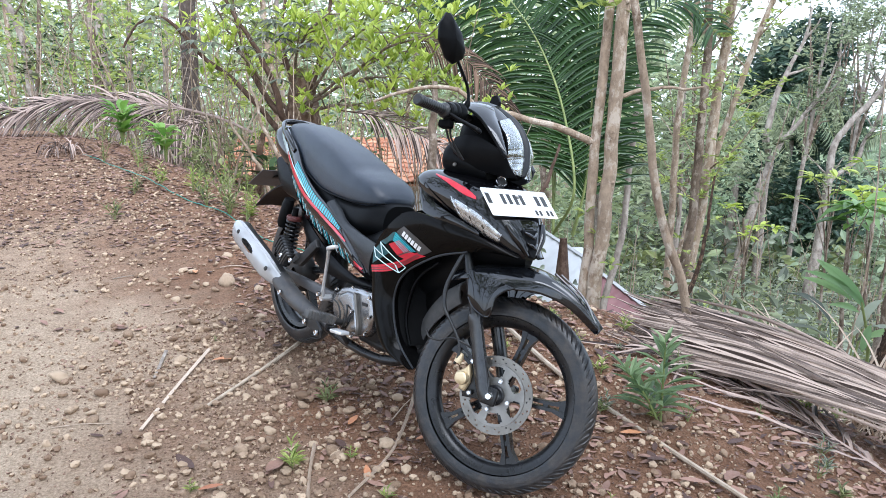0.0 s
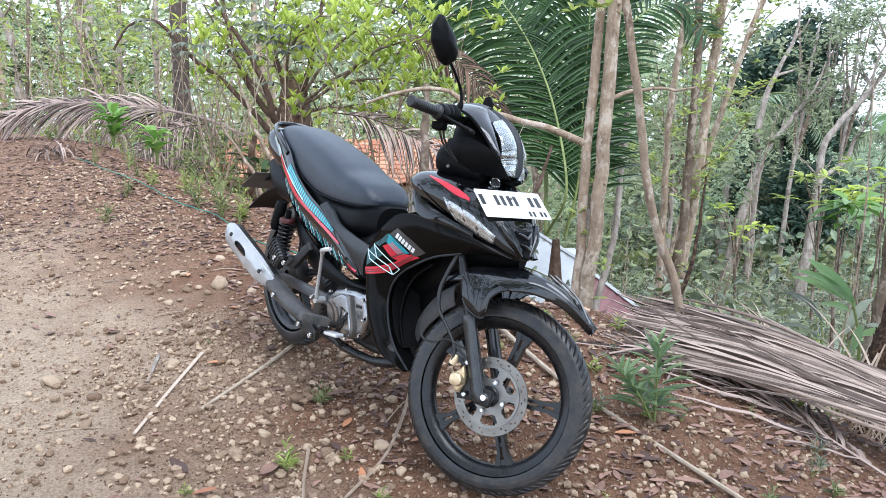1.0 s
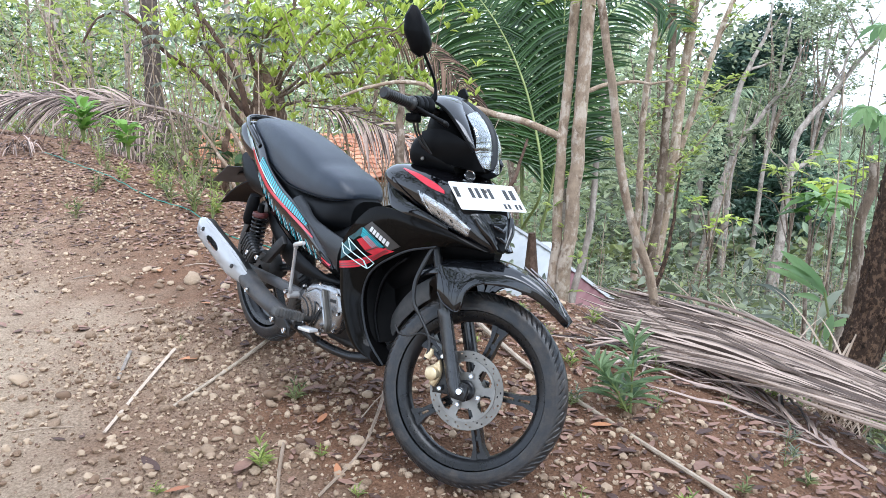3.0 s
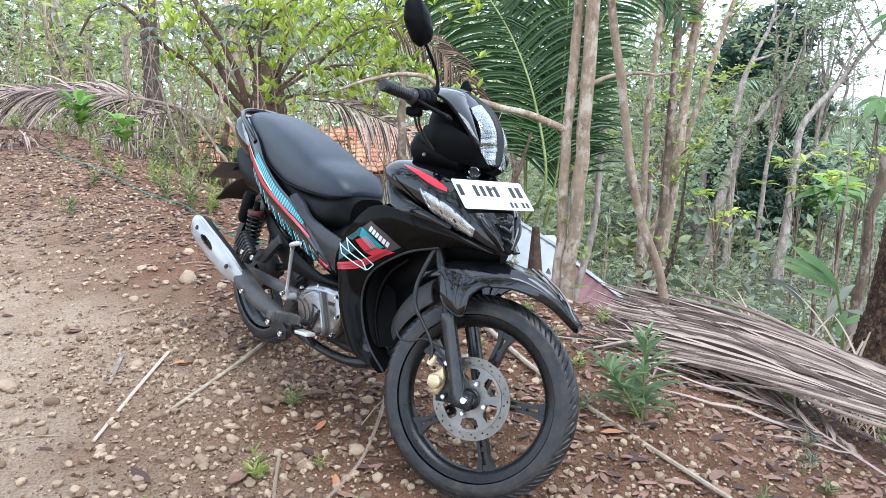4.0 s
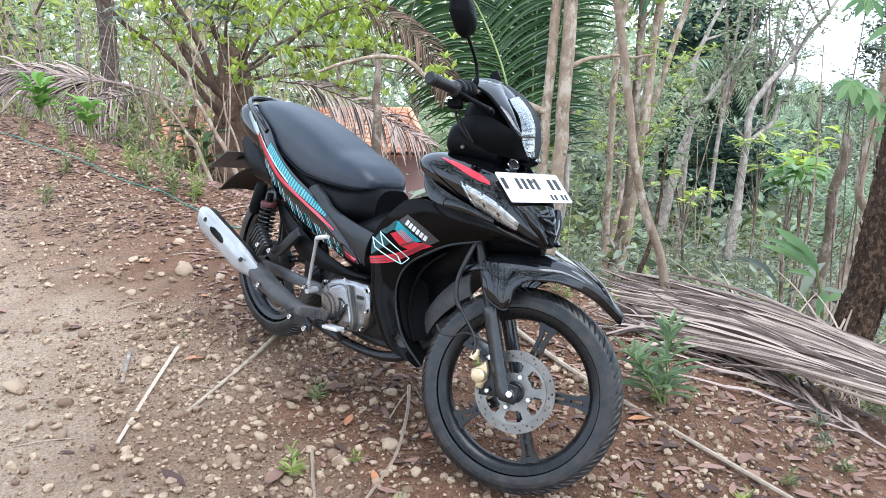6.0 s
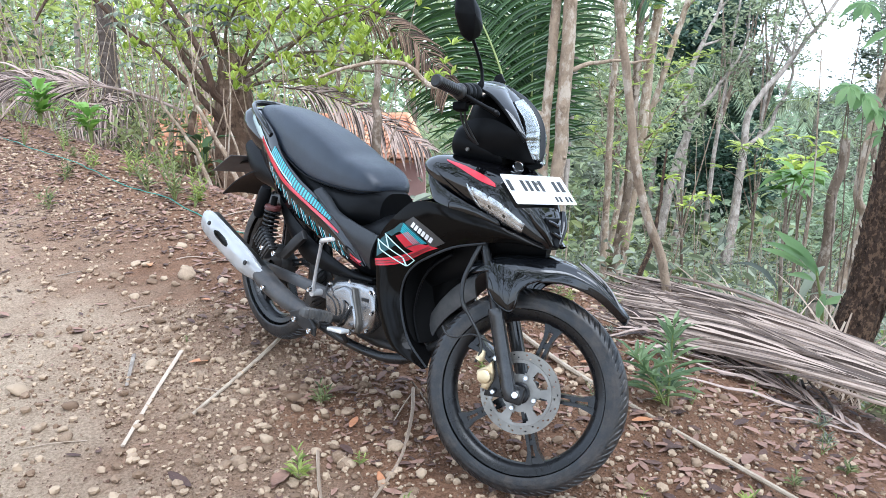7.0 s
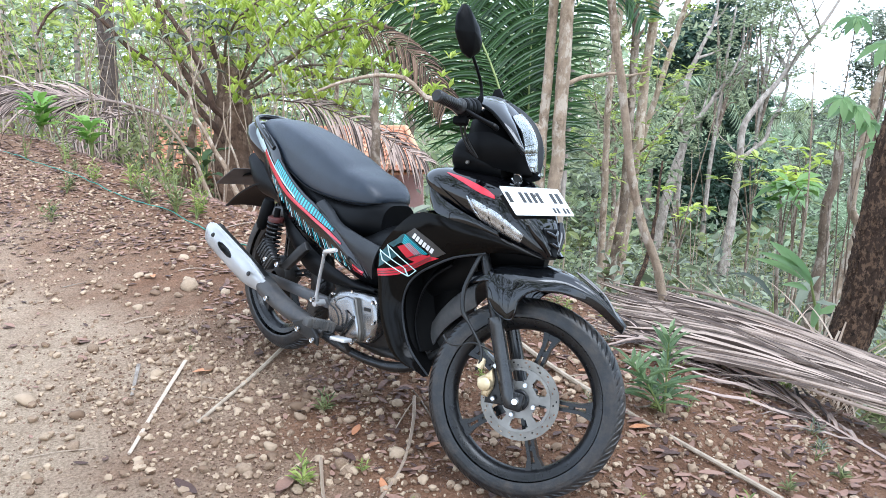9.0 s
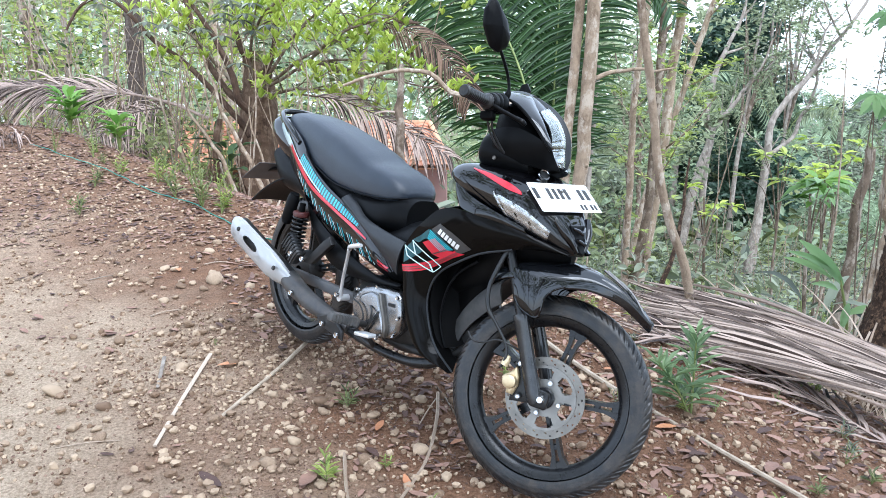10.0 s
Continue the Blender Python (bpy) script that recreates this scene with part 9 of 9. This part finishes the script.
    # unseen trees added around and behind the viewer to darken and green the reflections
    for x, y, h, rad in ((-6, -4, 9, 2.8), (-2.5, -4.6, 9.5, 3.0), (0.5, -5.2, 9, 3.0), (3.5, -4, 9, 2.8), (5.5, -1.5, 8.5, 2.6), (6.2, 2, 8, 2.4), (-6.5, 0, 9.5, 3.0), (-7, 4, 8.5, 2.6), (-4.5, -7, 9, 3), (2, -8, 9, 3), (7, -5, 9, 3), (-9, -4, 9, 3)):
        far_tree(x, y, h, rad, (LEAF_MID, LEAF_FAR)[k % 2], 150 + k, "unseen green tree added behind the viewer to darken reflections", 90, 12, 0.32)
        k += 1


def build_houses():
    # orange-tiled house below
    house = thing("house", Matrix.Identity(4), "small house with an orange clay-tile roof and pink walls", "house")
    x0, x1 = -3.6, 0.60
    ye, yr, ze, zr = 11.05, 13.3, -0.2, 0.23
    lo = -3.2
    part("wall", Geo().box((x1 - x0 - 0.16, 4.0, 0 - lo - 0.25), Matrix.Translation(((x0 + x1) / 2 + 0.06, 13.3, (lo - 0.25) / 2)), 0.01, 1), WALL_PINK, house, "dull pink plastered wall")
    band = Geo().slab([(-1.4, -0.27), (0.04, -0.27), (0.27, -0.66), (0.27, -2.2), (-1.4, -2.2)], 0.03, Matrix.Translation((0, 11.285, 0)) @ Matrix.Rotation(radians(90), 4, "X"), 0.004, 1)
    part("pale_panel", band, WALL_PANEL, house, "white painted part of the wall")
    slope = math.atan2(zr - ze, yr - ye)
    xr = x1 - 0.17
    for sy in (1, -1):
        yy = lambda y: y if sy > 0 else 2 * yr - y
        sheet = np.array([[(x0, yy(ye), ze - 0.02), (x1, yy(ye), ze - 0.02)], [(x0, yr, zr - 0.02), (xr, yr, zr - 0.02)]])
        q = part("roof", Geo().shell(sheet, 0.03, np.array((0, 0, -1.0))), TILE_CLAY, house, "orange clay-tile roof")
        if sy > 0:
            roof = q
    end = np.array([[(x1, ye, ze - 0.02), (xr, yr, zr - 0.02)], [(x1, 2 * yr - ye, ze - 0.02), (xr, yr, zr - 0.02)]])
    part("hip_end", Geo().shell(end, 0.03, np.array((-0.5, 0, -1.0))), TILE_CLAY, house)
    part("hip_board", Geo().tube([(x1 + 0.01, ye, ze + 0.01), (xr + 0.01, yr, zr + 0.02)], 0.045, 10), TILE_CLAY, house)
    pan = np.array([[(u * 0.20, v * 0.27, 0.022 * math.sin(math.pi * u) + 0.018 * (1 - v)) for u in np.linspace(0, 1, 6)] for v in (0, 1)])
    tile = Geo().shell(pan, 0.012, np.array((0, 0, -1.0))).mesh("roof_tile", TILE_CLAY)
    rows, cols = 10, 21
    for i in range(rows):
        for j in range(cols):
            ob = new("roof_tile", tile)
            ob.parent = roof
            d = i * 0.232
            if x0 + (j + 1) * 0.2 > x1 + 0.05 - 0.17 * i / rows:
                bpy.data.objects.remove(ob)
                continue
            ob.matrix_basis = Matrix.Translation((x0 + j * 0.2, ye - 0.04 + d * math.cos(slope), ze + d * math.sin(slope) + 0.0)) @ Matrix.Rotation(slope, 4, "X")
    part("ridge_cap", Geo().tube([(x0, yr, zr + 0.01), (xr, yr, zr + 0.01)], 0.06, 10), TILE_CLAY, house)
    # low outbuilding with a maroon sheet roof
    shed = thing("outbuilding", Matrix.Identity(4), "low pale outbuilding with a maroon sheet roof", "outbuilding")
    part("wall", Geo().box((2.6, 1.6, 3.4), Matrix.Translation((1.05, 12.6, -3.3)), 0.01, 1), WALL_WHITE, shed, "pale bluish plastered wall")
    # two lean-to sheets falling along the rim: a pale one above, a maroon one below
    for name, a, b, mat, label in (("upper_roof", Vector((1.3, 11.9, -0.95)), Vector((2.2, 10.85, -1.42)), WALL_WHITE, "pale weathered sheet roof"), ("lower_roof", Vector((2.12, 10.75, -1.42)), Vector((2.9, 10.05, -1.95)), ROOF_MAROON, "faded maroon sheet roof")):
        n = 36
        p = np.zeros((n, 2, 3))
        for i in range(n):
            q = a.lerp(b, i / (n - 1))
            bump = 0.012 * math.sin(i * 1.6)
            p[i, 0] = q + Vector((0, 0, bump))
            p[i, 1] = q + Vector((-1.0, -0.75, -0.72 + bump))
        rf = part(name, Geo().shell(p, 0.01, np.array((0, 0.3, -1.0))), mat, shed, label)
        part("verge_board", Geo().tube([tuple(a + Vector((0, 0, 0.02))), tuple(b + Vector((0, 0, 0.02)))], 0.03, 4), WALL_WHITE, rf, "white verge board")
    part("eave_sheet", Geo().box((0.34, 0.22, 0.012), Matrix.Translation((2.35, 9.75, -2.05)) @ Matrix.Rotation(radians(20), 4, "Y"), 0.003, 1), WALL_WHITE, shed, "white sheet at the low eave")


build_houses()
build_trees()
build_bush_tree()
build_palm()
build_branches()
build_small_plants()
build_undergrowth()
build_woods()

build_stones()
build_litter()
build_sticks()
